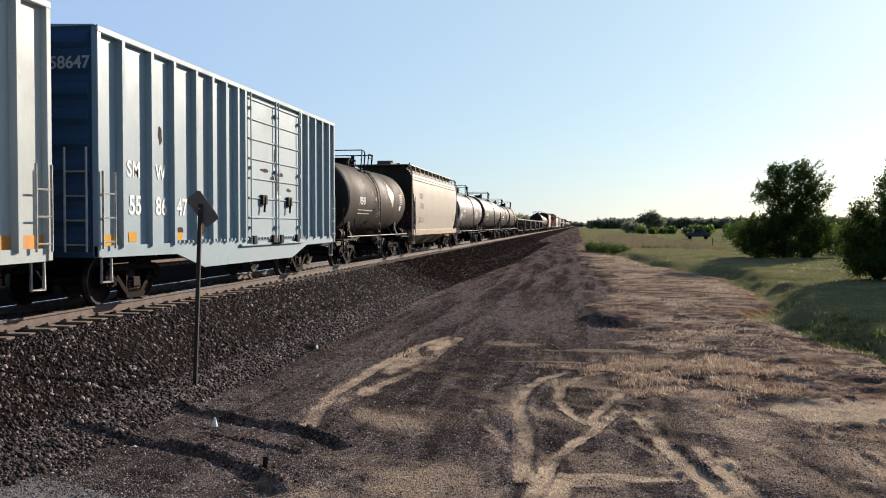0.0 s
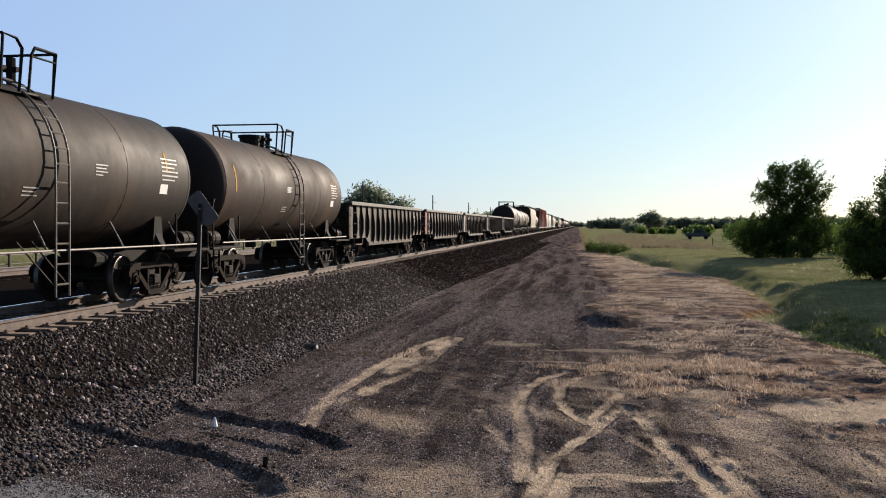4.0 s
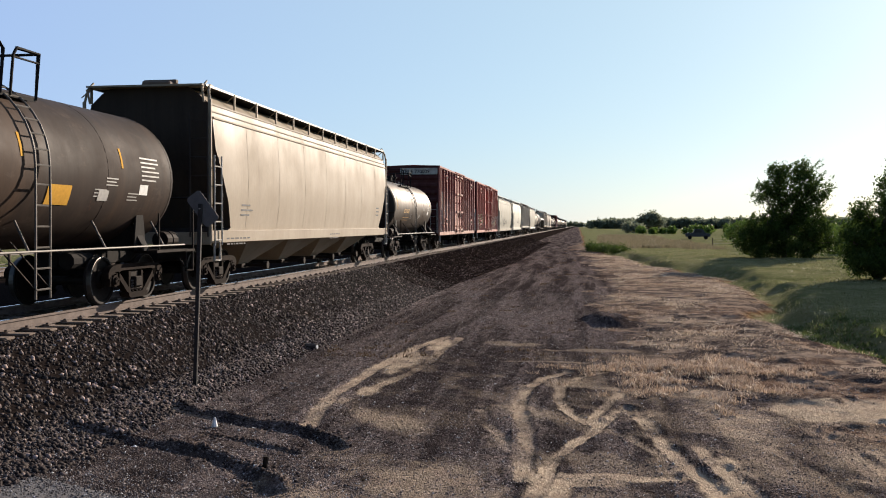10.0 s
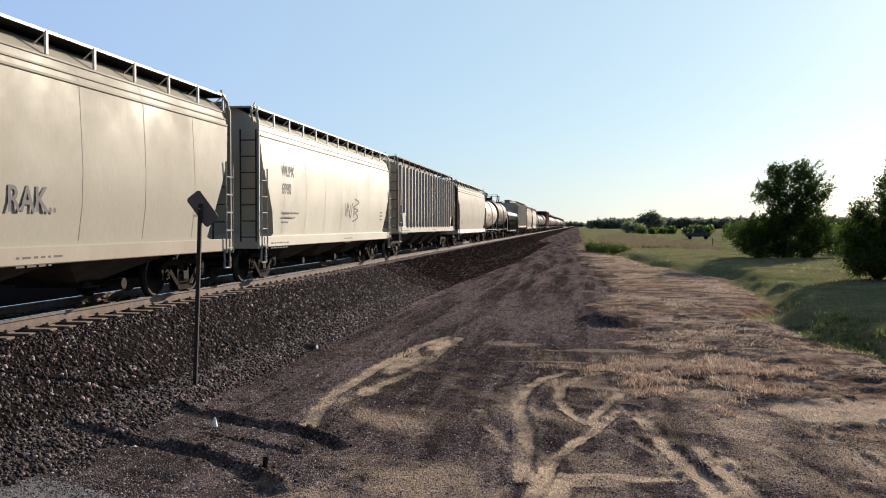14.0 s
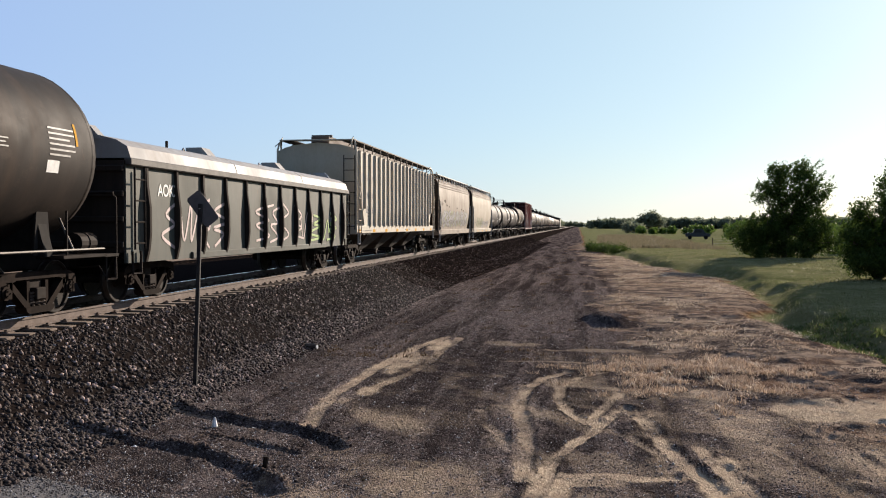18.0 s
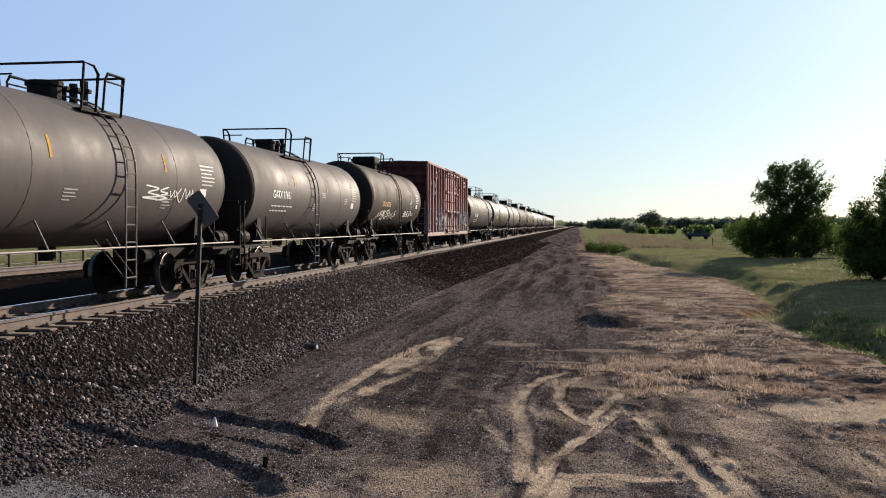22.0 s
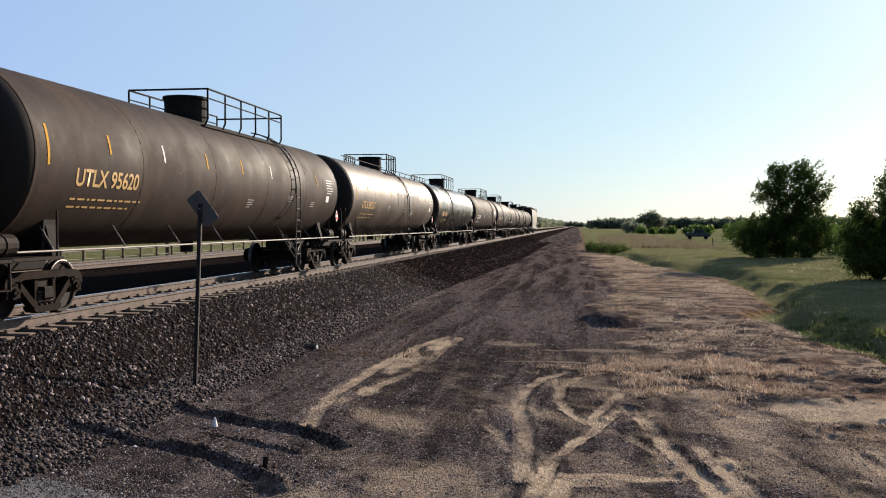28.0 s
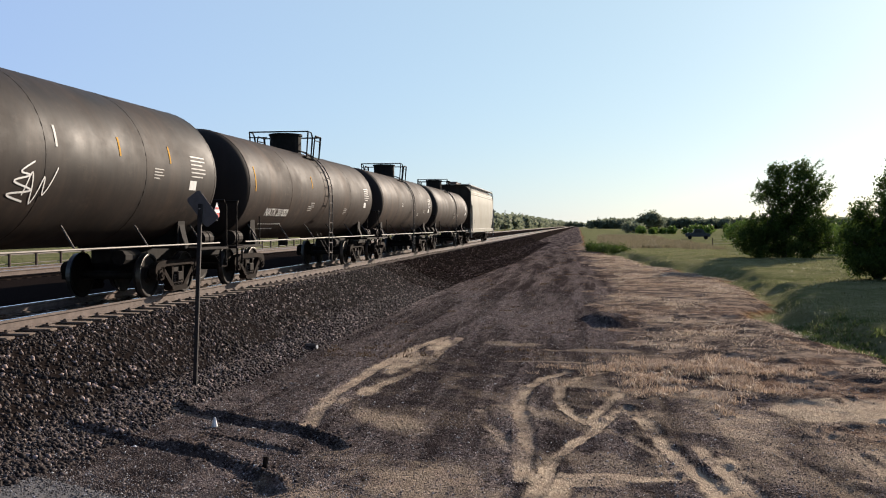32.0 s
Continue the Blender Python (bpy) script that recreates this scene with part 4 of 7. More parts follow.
    for s in (1, -1):
        bm = bmesh.new()
        box(bm, s * 0.72 - 0.2, s * 0.72 + 0.2, py + ya, py + yb, top - 0.25, top - 0.23)
        box(bm, s * 0.93 - 0.01, s * 0.93 + 0.01, py + ya, py + yb, top - 0.28, top - 0.22)
        part("top_walkway", bm, BLACKM, car)
        if rail == "short":
            hoop([(s * 0.94, py + ya, top - 0.25), (s * 1.0, py + ya, z1), (s * 1.0, py + ya + 0.35, z1 - 0.02), (s * 1.0, py + ya + 0.5, z1 - 0.15), (s * 0.94, py + ya + 0.5, top - 0.25)])
            hoop([(s * 0.94, py + yb - 0.7, top - 0.25), (s * 1.0, py + yb - 0.7, z1 - 0.2), (s * 1.0, py + yb - 0.6, z1 - 0.08), (s * 1.0, py + yb, z1 - 0.08), (s * 0.94, py + yb, top - 0.25)])
            hoop([(s * 1.0, py + yb - 0.7, top + 0.35), (s * 1.0, py + yb, top + 0.35)], 0.018)
        else:
            hoop([(s * 1.0, py + ya, z1), (s * 1.0, py + yb, z1)])
            hoop([(s * 1.0, py + ya, top + 0.4), (s * 1.0, py + yb, top + 0.4)], 0.018)
            for k in range(6):
                y = py + ya + (yb - ya) * k / 5
                hoop([(s * 0.93, y, top - 0.25), (s * 1.0, y, top - 0.1), (s * 1.0, y, z1)])
    hoop([(-1.0, py + ya, z1), (1.0, py + ya, z1)])
    if rail == "line":
        for s in (1, -1):
            for d in (1, -1):
                a, b = (py + yb, h - 1.0) if d > 0 else (-h + 1.0, py + ya)
                hoop([(s * 0.8, a, top + 0.02), (s * 0.8, b, top + 0.02)], 0.02)
                for k in range(5):
                    y = a + (b - a) * (k + 0.5) / 5
                    hoop([(s * 0.7, y, top - 0.32), (s * 0.8, y, top + 0.02)], 0.015)
    if rail == "short":
        hoop([(-1.0, py + ya, top + 0.4), (-0.4, py + ya, top + 0.4)], 0.018)
    hoop([(-1.0, py + yb, z1 - 0.08), (1.0, py + yb, z1 - 0.08)])
    bm = bmesh.new()
    if dome == "drum":
        rod(bm, (0, py, top - 0.1), (0, py, top + 0.5), 0.52, 20)
        rod(bm, (0, py, top + 0.5), (0, py, top + 0.56), 0.56, 20)
    elif dome == "hat":
        rod(bm, (0, py, top - 0.1), (0, py, top + 0.48), 0.5, 16)
        box(bm, -0.52, 0.52, py - 0.56, py + 0.56, top + 0.18, top + 0.5, 0.06)
    else:
        rod(bm, (0, py - 0.35, top - 0.1), (0, py - 0.35, top + 0.22), 0.3, 14)
        rod(bm, (0, py - 0.35, top + 0.22), (0, py - 0.35, top + 0.3), 0.34, 14)
        for k in range(3):
            rod(bm, (0.1 * k, py + 0.25 + 0.22 * k, top - 0.05), (0.1 * k, py + 0.25 + 0.22 * k, top + 0.3 + 0.08 * k), 0.08, 8)
            box(bm, 0.1 * k - 0.13, 0.1 * k + 0.13, py + 0.2 + 0.22 * k, py + 0.3 + 0.22 * k, top + 0.22, top + 0.3)
    part("manway", bm, BLACKM, car, "black manway housing")
    if long:
        for k in range(7):
            bm = bmesh.new()
            y = -h + (0.13 + 0.122 * k) * L
            patch(bm, y - 0.03, y + 0.03, zc + 0.15, zc + 0.5, 0, wrap, 4)
            part("reflector", bm, DATAM if k % 3 == 1 else YELLOW, car)
    for f in (yellow[:1] if long else yellow):
        bm = bmesh.new()
        y = -h + f * L
        patch(bm, y - 0.032, y + 0.032, zc + (-0.15 if f < 0.1 else 0.12), zc + 0.5, 0, wrap, 5)
        part("reflector", bm, YELLOW, car)
    if data:
        for (y, z, n, mt) in ((h - 1.35, zc + 0.35, 6, DATAM), (h - 1.4, zc - 0.35, 1, WHITE)):
            bars(car, mt, y, z, n, (0.75, 0.75, 0.6) if n > 1 else (0.34,), 0.085, 0.03 if n > 1 else 0.2, 0, wrap)
    for words, size, y, z, mt in texts:
        z -= 0.42
        lettering(words, size, mt, car, 0, -h + y, z, wrap)
        words_on(car, rnd, mt, -h + y, z - 0.24, 2, 6.0 * size, 0, wrap)
    for k in range(3):
        bars(car, DATAM, -h + rnd.uniform(0.3, 0.85) * L, zc + rnd.uniform(-0.5, 0.1), rnd.choice((3, 4)), (0.42, 0.36, 0.42, 0.25), 0.06, 0.022, 0, wrap)
    sprayed(car, graffiti, lambda y, z: math.sqrt(max(0.01, r * r - (z - zc) ** 2)) + 0.004, -h)
    for (y0, y1, za, zb, mt, *shape) in patchwork:
        bm = bmesh.new()
        patch(bm, -h + y0, -h + y1, za, zb, 0, (zc, r + 0.004), 8)
        if shape:
            bm.verts.ensure_lookup_table()
            for k, v in enumerate(bm.verts):
                u = (k // 2) / 8
                side = -h + (y0 + y1) / 2 + (0.35 - u) * 0.5
                v.co.y = side + (v.co.y - side) * (1 - abs(2 * u - 0.9)) * 0.95
        part("painted_patch", bm, mt, car)
    bm = bmesh.new()
    rod(bm, (0, 0, zc - r - 0.25), (0, 0, zc - r + 0.1), 0.16, 10)
    part("bottom_outlet", bm, BLACKM, car)
    bm = bmesh.new()
    rod(bm, (0.5, h - 2.6, 0.85), (0.5, h - 1.9, 0.85), 0.16, 10)
    part("air_reservoir", bm, BLACKM, car)
    return car


def ring(bm, y, zc, r, w, n=40):
    A = [bm.verts.new((r * math.cos(2 * math.pi * i / n), y - w, zc + r * math.sin(2 * math.pi * i / n))) for i in range(n)]
    B = [bm.verts.new((r * math.cos(2 * math.pi * i / n), y + w, zc + r * math.sin(2 * math.pi * i / n))) for i in range(n)]
    C = [bm.verts.new(((r + 0.005) * math.cos(2 * math.pi * i / n), y, zc + (r + 0.005) * math.sin(2 * math.pi * i / n))) for i in range(n)]
    for i in range(n):
        j = (i + 1) % n
        bm.faces.new((A[i], C[i], C[j], A[j]))
        bm.faces.new((C[i], B[i], B[j], C[j]))
    bmesh.ops.recalc_face_normals(bm, faces=bm.faces)

# ---- ground ----
def fade(v, lo, hi):
    t = np.clip((v - lo) / (hi - lo), 0, 1)
    return t * t * (3 - 2 * t)


GRID = np.random.RandomState(5).rand(256, 256)
def field(x, y, size):
    """Smooth value noise over the plan, 0 to 1, lumps of about size metres."""
    u, v = x / size, y / size
    i, j = np.floor(u).astype(int), np.floor(v).astype(int)
    a, b = u - i, v - j
    a, b = a * a * (3 - 2 * a), b * b * (3 - 2 * b)
    g = lambda p, q: GRID[p % 256, q % 256]
    return (g(i, j) * (1 - a) + g(i + 1, j) * a) * (1 - b) + (g(i, j + 1) * (1 - a) + g(i + 1, j + 1) * a) * b


def rough_field(x, y, size):
    return 0.55 * field(x, y, size) + 0.3 * field(x + 31, y + 7, size / 2.3) + 0.15 * field(x + 11, y + 53, size / 5.1)


def from_line(x, y, pts):
    d = np.full(x.shape, 99.0)
    for (ax, ay), (bx, by) in zip(pts, pts[1:]):
        t = np.clip(((x - ax) * (bx - ax) + (y - ay) * (by - ay)) / ((bx - ax) ** 2 + (by - ay) ** 2), 0, 1)
        d = np.minimum(d, np.hypot(x - ax - t * (bx - ax), y - ay - t * (by - ay)))
    return d


# tyre tracks worn into the cinders: line, half width, how sandy
TRACKS = [
    ([(6.13, 12.2), (5.98, 13.0), (5.82, 14.4), (5.82, 16.3), (5.95, 18.6), (6.16, 20.8), (6.55, 22.6)], 0.15, 0.8),
    ([(6.06, 14.1), (6.29, 15.1), (6.51, 16.4), (6.76, 18.0), (6.75, 20.0), (6.9, 22.5)], 0.13, 0.55),
    ([(9.6, 17.7), (9.14, 16.8), (8.87, 15.5), (8.89, 14.0), (9.1, 12.5), (9.18, 11.2), (9.19, 10.0)], 0.12, 0.8),
    ([(10.44, 17.8), (9.85, 17.1), (9.48, 16.0), (9.47, 15.0), (9.68, 13.8), (9.93, 13.0), (10.2, 13.3)], 0.1, 0.8),
    ([(9.27, 9.2), (9.53, 11.1), (9.91, 12.3), (10.23, 13.45), (10.55, 14.4)], 0.1, 0.95),
    ([(10.0, 13.3), (10.2, 14.4), (10.49, 15.5)], 0.1, 0.75),
    ([(10.51, 14.4), (10.68, 13.5), (10.83, 12.4), (10.99, 11.1), (11.18, 10.1), (11.37, 9.4)], 0.13, 0.8),
    ([(10.18, 12.8), (10.49, 12.2), (10.75, 11.4), (10.86, 10.2)], 0.08, 0.6),
    ([(11.3, 11.8), (11.46, 10.3), (11.65, 9.4)], 0.12, 0.75),
    ([(8.31, 13.8), (8.67, 12.5), (9.03, 11.3)], 0.1, 0.55),
    ([(12.2, 13.8), (12.75, 13.5), (13.01, 12.2), (13.22, 11.0), (13.4, 9.9)], 0.1, 0.6),
    ([(12.0, 12.6), (12.3, 11.2), (12.6, 9.6)], 0.09, 0.5),
]
# low ridges thrown up by spinning wheels, each with a rut on its near side
TRENCHES = [
    ([(3.95, 13.1), (4.74, 12.68), (5.47, 12.3), (6.19, 12.05), (6.6, 11.65), (6.85, 11.35)], 0.15),
    ([(3.4, 11.15), (4.05, 11.2), (4.97, 10.9), (5.68, 10.45), (6.26, 9.85), (6.66, 9.4)], 0.16),
    ([(4.9, 11.6), (5.6, 11.3), (6.4, 10.9)], 0.06),
]
PATCHES = [(13.7, 14.2, 1.2, 0.95), (14.9, 13.1, 1.6, 1.0), (14.2, 15.2, 0.7, 0.35), (12.25, 13.75, 0.3, 0.35), (10.3, 10.25, 0.75, 0.2), (9.9, 10.0, 0.4, 0.2), (10.7, 10.6, 0.35, 0.12), (9.5, 9.6, 0.22, 0.5), (11.48, 11.1, 0.22, 0.42), (11.3, 9.75, 0.25, 0.45), (6.3, 18.2, 0.34, 1.4), (6.32, 15.2, 0.2, 0.5), (6.6, 21.2, 0.25, 1.0), (10.75, 13.7, 0.18, 0.3)]
# pale drifts of dust blown across the yard
DRIFTS = [(9.5, 18.9, 1.1, 0.22), (10.2, 20.6, 1.3, 0.28), (8.3, 21.5, 0.7, 0.7)]


def ground_at(x, y):
    """Height and the shares of sand, dry grass and green grass at places of the plan."""
    x, y = np.asarray(x, float), np.asarray(y, float)
    wob = rough_field(x, y, 1.1) - 0.5
    near = fade(y, 40, 25)
    z = 0.10 * (rough_field(x, y, 9.0) - 0.5) + near * 0.05 * (rough_field(x, y, 0.9) - 0.5) + near * 0.035 * (field(x, y, 0.22) - 0.5)
    z += 0.25 * fade(x, 4.4, 3.0) * fade(x, -2, 2)
    sand = np.zeros_like(x)
    grain = rough_field(x, y, 0.3) - 0.5
    for pts, w, much in TRACKS:
        d = from_line(x + 0.12 * wob, y + 0.12 * wob, pts) + 0.07 * grain
        k = fade(d, w * 1.05, w * 0.7)
        z += much * (-0.025 * k + 0.018 * fade(np.abs(d - w * 1.45), w * 0.45, 0) * (0.2 + 1.4 * field(x, y, 0.5)))
        sand = np.maximum(sand, k * much * (0.66 + 1.3 * (rough_field(x, y, 0.7) - 0.45)))
    for pts, w in TRENCHES:
        d = from_line(x + 0.1 * wob, y + 0.1 * wob, pts) + 0.12 * grain
        rut = from_line(x + 0.1 * wob, y + 1.5 * w + 0.1 * wob, pts) + 0.1 * grain
        z += 0.36 * w * fade(d, w, 0) * (0.4 + 1.0 * field(x, y, 0.55)) - 0.35 * w * fade(rut, w, w * 0.2)
        sand = np.maximum(sand, 0.42 * fade(rut, w * 0.9, w * 0.5) * fade(rough_field(x, y, 0.8), 0.4, 0.6))
    # dust, and a paling of near ground for the lesser roughness shade there
    dusty = fade(y, 27, 14) * fade(x, 5.2, 7.0) * (0.1 + 0.35 * fade(x, 8.5, 12.0) + 0.5 * fade(rough_field(x + 0.35 * y, y, 1.3), 0.42, 0.7) + 0.6 * fade(rough_field(0.8 * x, 0.5 * y + 0.3 * x, 0.5), 0.45, 0.68))
    sand = np.maximum(sand, 0.38 * dusty)
    for cx, cy, rx, ry in DRIFTS:
        d = np.hypot((x - cx) / rx, (y - cy) / ry) + 1.3 * (rough_field(x, 0.35 * y, 0.6) - 0.5)
        sand = np.maximum(sand, 0.4 * fade(d, 1.2, 0.4))
    z += 0.26 * fade(np.hypot((x - 10.5) / 0.75, (y - 26.6) / 1.5) + 1.2 * wob, 1.0, 0.1)
    for cx, cy, rx, ry in PATCHES:
        d = np.hypot((x - cx) / rx, (y - cy) / ry) + 0.9 * wob + 0.5 * grain
        sand = np.maximum(sand, (0.55 + 0.35 * (rx > 1.0) + 0.9 * (rough_field(x, y, 0.5) - 0.4)) * fade(d, 1.2, 0.55))
    edge = np.interp(y, [0, 15, 20, 23.5, 26, 33, 44, 51, 61, 82, 100, 138, 1500], [16.4, 16.1, 15.8, 15.5, 15.3, 16.1, 17.4, 16.8, 15.3, 13.4, 12.0, 10.3, 9.5])
    g = rough_field(x, y, 3.0) - 0.5
    green = fade(x + 3.0 * g, edge - 0.5, edge + 0.9)
    dryw = np.interp(y, [0, 14, 16, 20, 30, 60, 120, 1500], [14.5, 13.2, 11.0, 10.8, 11.2, 10.6, 9.4, 8.0])
    dry = fade(x + 4.5 * g + 1.6 * wob, dryw - 0.6, dryw + 1.0) * (1 - green)
    z = z + 0.07 * dry * near * fade(rough_field(x, y, 0.8), 0.42, 0.62)
    mead = green * fade(x, 14, 19) * fade(y, 300, 150)
    z = z + mead * (0.55 * (rough_field(x, y, 6.5) - 0.5) + 0.16 * (rough_field(x, y, 1.6) - 0.5))
    z = z - 0.28 * fade(np.abs(x - edge - 0.4 + 2.0 * g), 1.1, 0.0) * fade(y, 130, 90)
    z = z + 0.3 * fade(x + 2.4 * g, edge + 0.5, edge + 2.0) * fade(y, 120, 85)
    left = fade(x, -4.5, -7)
    z = z + 0.9 * fade(x, -11.5, -13.2) * fade(x, -60, -30)
    bed = fade(x, 4.4, 3.6) * fade(x, -14, -13)
    green *= 1 - bed
    green = np.maximum(green, 0.8 * left * (1 - bed))
    return z, np.clip(sand, 0, 1), np.clip(dry * (1 - sand), 0, 1), np.clip(green, 0, 1)


def cells(nt, scale):
    """Packed grains: a random value for each and the height of its rounded top."""
    co = add(nt, "ShaderNodeTexCoord").outputs["Object"]
    v = add(nt, "ShaderNodeTexVoronoi", {"Vector": co, "Scale": scale})
    tone = add(nt, "ShaderNodeSeparateColor", {0: v.outputs["Color"]}).outputs[0]
    top = add(nt, "ShaderNodeMath", {0: 1.0, 1: v.outputs["Distance"]}, operation="SUBTRACT").outputs[0]
    return tone, top


def worn(nt, share, grain, lo, hi, much=0.55):
    """A ragged mask: the share pushed up and down by the grain, then cut."""
    k = add(nt, "ShaderNodeMath", {0: grain, 1: much}, operation="MULTIPLY").outputs[0]
    k = add(nt, "ShaderNodeMath", {0: share, 1: k}, operation="ADD").outputs[0]
    return ramp(nt, k, lo + much * 0.5, hi + much * 0.5)


def ground_material():
    m, nt, b = tree_of("ground_surface")
    at = {k: add(nt, "ShaderNodeAttribute", attribute_name=k).outputs["Fac"] for k in ("sand", "dry", "green")}
    big, mid, fine = noise_of(nt, 0.25, detail=6), noise_of(nt, 2.2, detail=8, rough=0.7), noise_of(nt, 28.0, detail=5, rough=0.7)
    tone, top = cells(nt, 46.0)
    tone2, top2 = cells(nt, 17.0)
    grit = noise_of(nt, 90.0, detail=2)
    # cinders: dark grains with paler stone chips among them
    c = mix(nt, ramp(nt, tone, 0.1, 0.75), (0.036, 0.0288, 0.0275), (0.168, 0.135, 0.126))
    c = mix(nt, ramp(nt, tone, 0.84, 0.93), c, (0.40, 0.34, 0.31))
    c = mix(nt, add(nt, "ShaderNodeMath", {0: ramp(nt, mid, 0.44, 0.66), 1: 0.6}, operation="MULTIPLY").outputs[0], c, (0.20, 0.152, 0.13))
    c = mix(nt, ramp(nt, tone2, 0.9, 0.95), c, (0.03, 0.024, 0.022))
    # wheel-worn bands along the yard, dark oily ones and pale dusty ones
    streak = noise_of(nt, 1.0, (2.2, 0.07, 1), 6, 0.7)
    c = mix(nt, worn(nt, streak, fine, 0.54, 0.68, 0.3), c, (0.15, 0.115, 0.098))
    oily = noise_of(nt, 1.0, (1.3, 0.09, 1), 7, 0.72)
    c = mix(nt, worn(nt, oily, fine, 0.43, 0.57, 0.3), c, (0.04, 0.031, 0.029))
    c = mix(nt, ramp(nt, noise_of(nt, 5.0, (1, 0.6, 1), 5, 0.75), 0.56, 0.64), c, (0.022, 0.017, 0.016))
    s = mix(nt, ramp(nt, fine, 0.32, 0.68), (0.31, 0.235, 0.165), (0.61, 0.485, 0.35))
    s = mix(nt, ramp(nt, mid, 0.45, 0.7), s, (0.395, 0.293, 0.207))
    c = mix(nt, worn(nt, at["sand"], fine, 0.16, 0.8), c, s)
    # dead stubble: straw mats over dark soil
    mats = noise_of(nt, 1.25, (0.9, 1.15, 1), 9, 0.75)
    d = mix(nt, ramp(nt, mats, 0.47, 0.56), (0.06, 0.046, 0.041), (0.35, 0.262, 0.192))
    d = mix(nt, ramp(nt, noise_of(nt, 0.3, (1, 0.8, 1), 8, 0.7), 0.52, 0.62), d, (0.07, 0.052, 0.045))
    d = mix(nt, ramp(nt, fine, 0.52, 0.68), d, (0.43, 0.335, 0.25))
    d = mix(nt, add(nt, "ShaderNodeMath", {0: ramp(nt, big, 0.52, 0.68), 1: 0.6}, operation="MULTIPLY").outputs[0], d, (0.235, 0.135, 0.08))
    c = mix(nt, worn(nt, at["dry"], mid, 0.2, 0.6), c, d)
    g = mix(nt, ramp(nt, big, 0.35, 0.65), (0.115, 0.125, 0.05), (0.20, 0.19, 0.095))
    g = mix(nt, ramp(nt, mid, 0.5, 0.8), g, (0.31, 0.275, 0.17))
    g = mix(nt, ramp(nt, noise_of(nt, 9.0, detail=4), 0.55, 0.72), g, (0.10, 0.115, 0.04))
    c = mix(nt, worn(nt, at["green"], mid, 0.02, 0.2, 0.2), c, mix(nt, ramp(nt, mid, 0.4, 0.6), (0.10, 0.055, 0.03), (0.25, 0.155, 0.085)))
    c = mix(nt, worn(nt, at["green"], mid, 0.25, 0.7), c, g)
    nt.links.new(c, b.inputs["Base Color"])
    b.inputs["Roughness"].default_value = 0.95
    b.inputs["Specular IOR Level"].default_value = 0.0
    h = add(nt, "ShaderNodeMath", {0: top, 1: grit}, operation="ADD").outputs[0]
    h = add(nt, "ShaderNodeMath", {0: h, 1: add(nt, "ShaderNodeMath", {0: top2, 1: fine}, operation="ADD").outputs[0]}, operation="ADD").outputs[0]
    bump(nt, b, h, 0.9, 0.03)
    return m


def grid_mesh(name, xs, ys, mat):
    X, Y = np.meshgrid(xs, ys)
    z, sand, dry, green = ground_at(X, Y)
    n, m = len(xs), len(ys)
    me = bpy.data.meshes.new(name)
    me.vertices.add(n * m)
    me.vertices.foreach_set("co", np.stack([X, Y, z], -1).ravel().astype("f4"))
    idx = np.arange(n * m).reshape(m, n)
    quads = np.stack([idx[:-1, :-1], idx[:-1, 1:], idx[1:, 1:], idx[1:, :-1]], -1).reshape(-1, 4)
    fill_faces(me, quads)
    for k, v in (("sand", sand), ("dry", dry), ("green", green)):
        a = me.attributes.new(k, "FLOAT", "POINT")
        a.data.foreach_set("value", v.ravel().astype("f4"))
    me.shade_smooth()
    return link(name, me, mat)


def fill_faces(me, faces):
    k = faces.shape[1]
    me.loops.add(faces.size)
    me.loops.foreach_set("vertex_index", faces.ravel().astype("i4"))
    me.polygons.add(len(faces))
    me.polygons.foreach_set("loop_start", (np.arange(len(faces)) * k).astype("i4"))
    me.update(calc_edges=True)
    me.validate()


def mesh_of(name, verts, faces, mat):
    me = bpy.data.meshes.new(name)
    me.vertices.add(len(verts))
    me.vertices.foreach_set("co", verts.ravel().astype("f4"))
    fill_faces(me, faces)
    return link(name, me, mat)


def turns(rs, n):
    q = rs.normal(size=(n, 4))
    q /= np.linalg.norm(q, axis=1)[:, None]
    w, x, y, z = q.T
    return np.stack([1 - 2 * (y * y + z * z), 2 * (x * y - z * w), 2 * (x * z + y * w), 2 * (x * y + z * w), 1 - 2 * (x * x + z * z), 2 * (y * z - x * w), 2 * (x * z - y * w), 2 * (y * z + x * w), 1 - 2 * (x * x + y * y)], -1).reshape(n, 3, 3)


def stones(name, rs, places, sizes, mat, kind="round"):
    """Angular stones, each of its own shape, at the places given."""
    bm = bmesh.new()
    if kind == "round":
        bmesh.ops.create_icosphere(bm, subdivisions=1, radius=1)
    else:
        for c in ((1, 0, 0), (-1, 0, 0), (0, 1, 0), (0, -1, 0), (0, 0, 1), (0, 0, -1)):
            bm.verts.new(c)
        bmesh.ops.convex_hull(bm, input=bm.verts)
    bm.verts.index_update()
    base = np.array([v.co for v in bm.verts])
    faces = np.array([[v.index for v in f.verts] for f in bm.faces])
    bm.free()
    n, k = len(places), len(base)
    v = base[None] * rs.uniform(0.62, 1.25, (n, k, 1)) * rs.uniform([0.7, 0.6, 0.45], [1.2, 1.0, 0.9], (n, 1, 3))
    v = np.einsum("nij,nkj->nki", turns(rs, n), v) * sizes[:, None, None] + places[:, None, :]
    f = (faces[None] + (np.arange(n) * k)[:, None, None]).reshape(-1, 3)
    return mesh_of(name, v.reshape(-1, 3), f, mat)


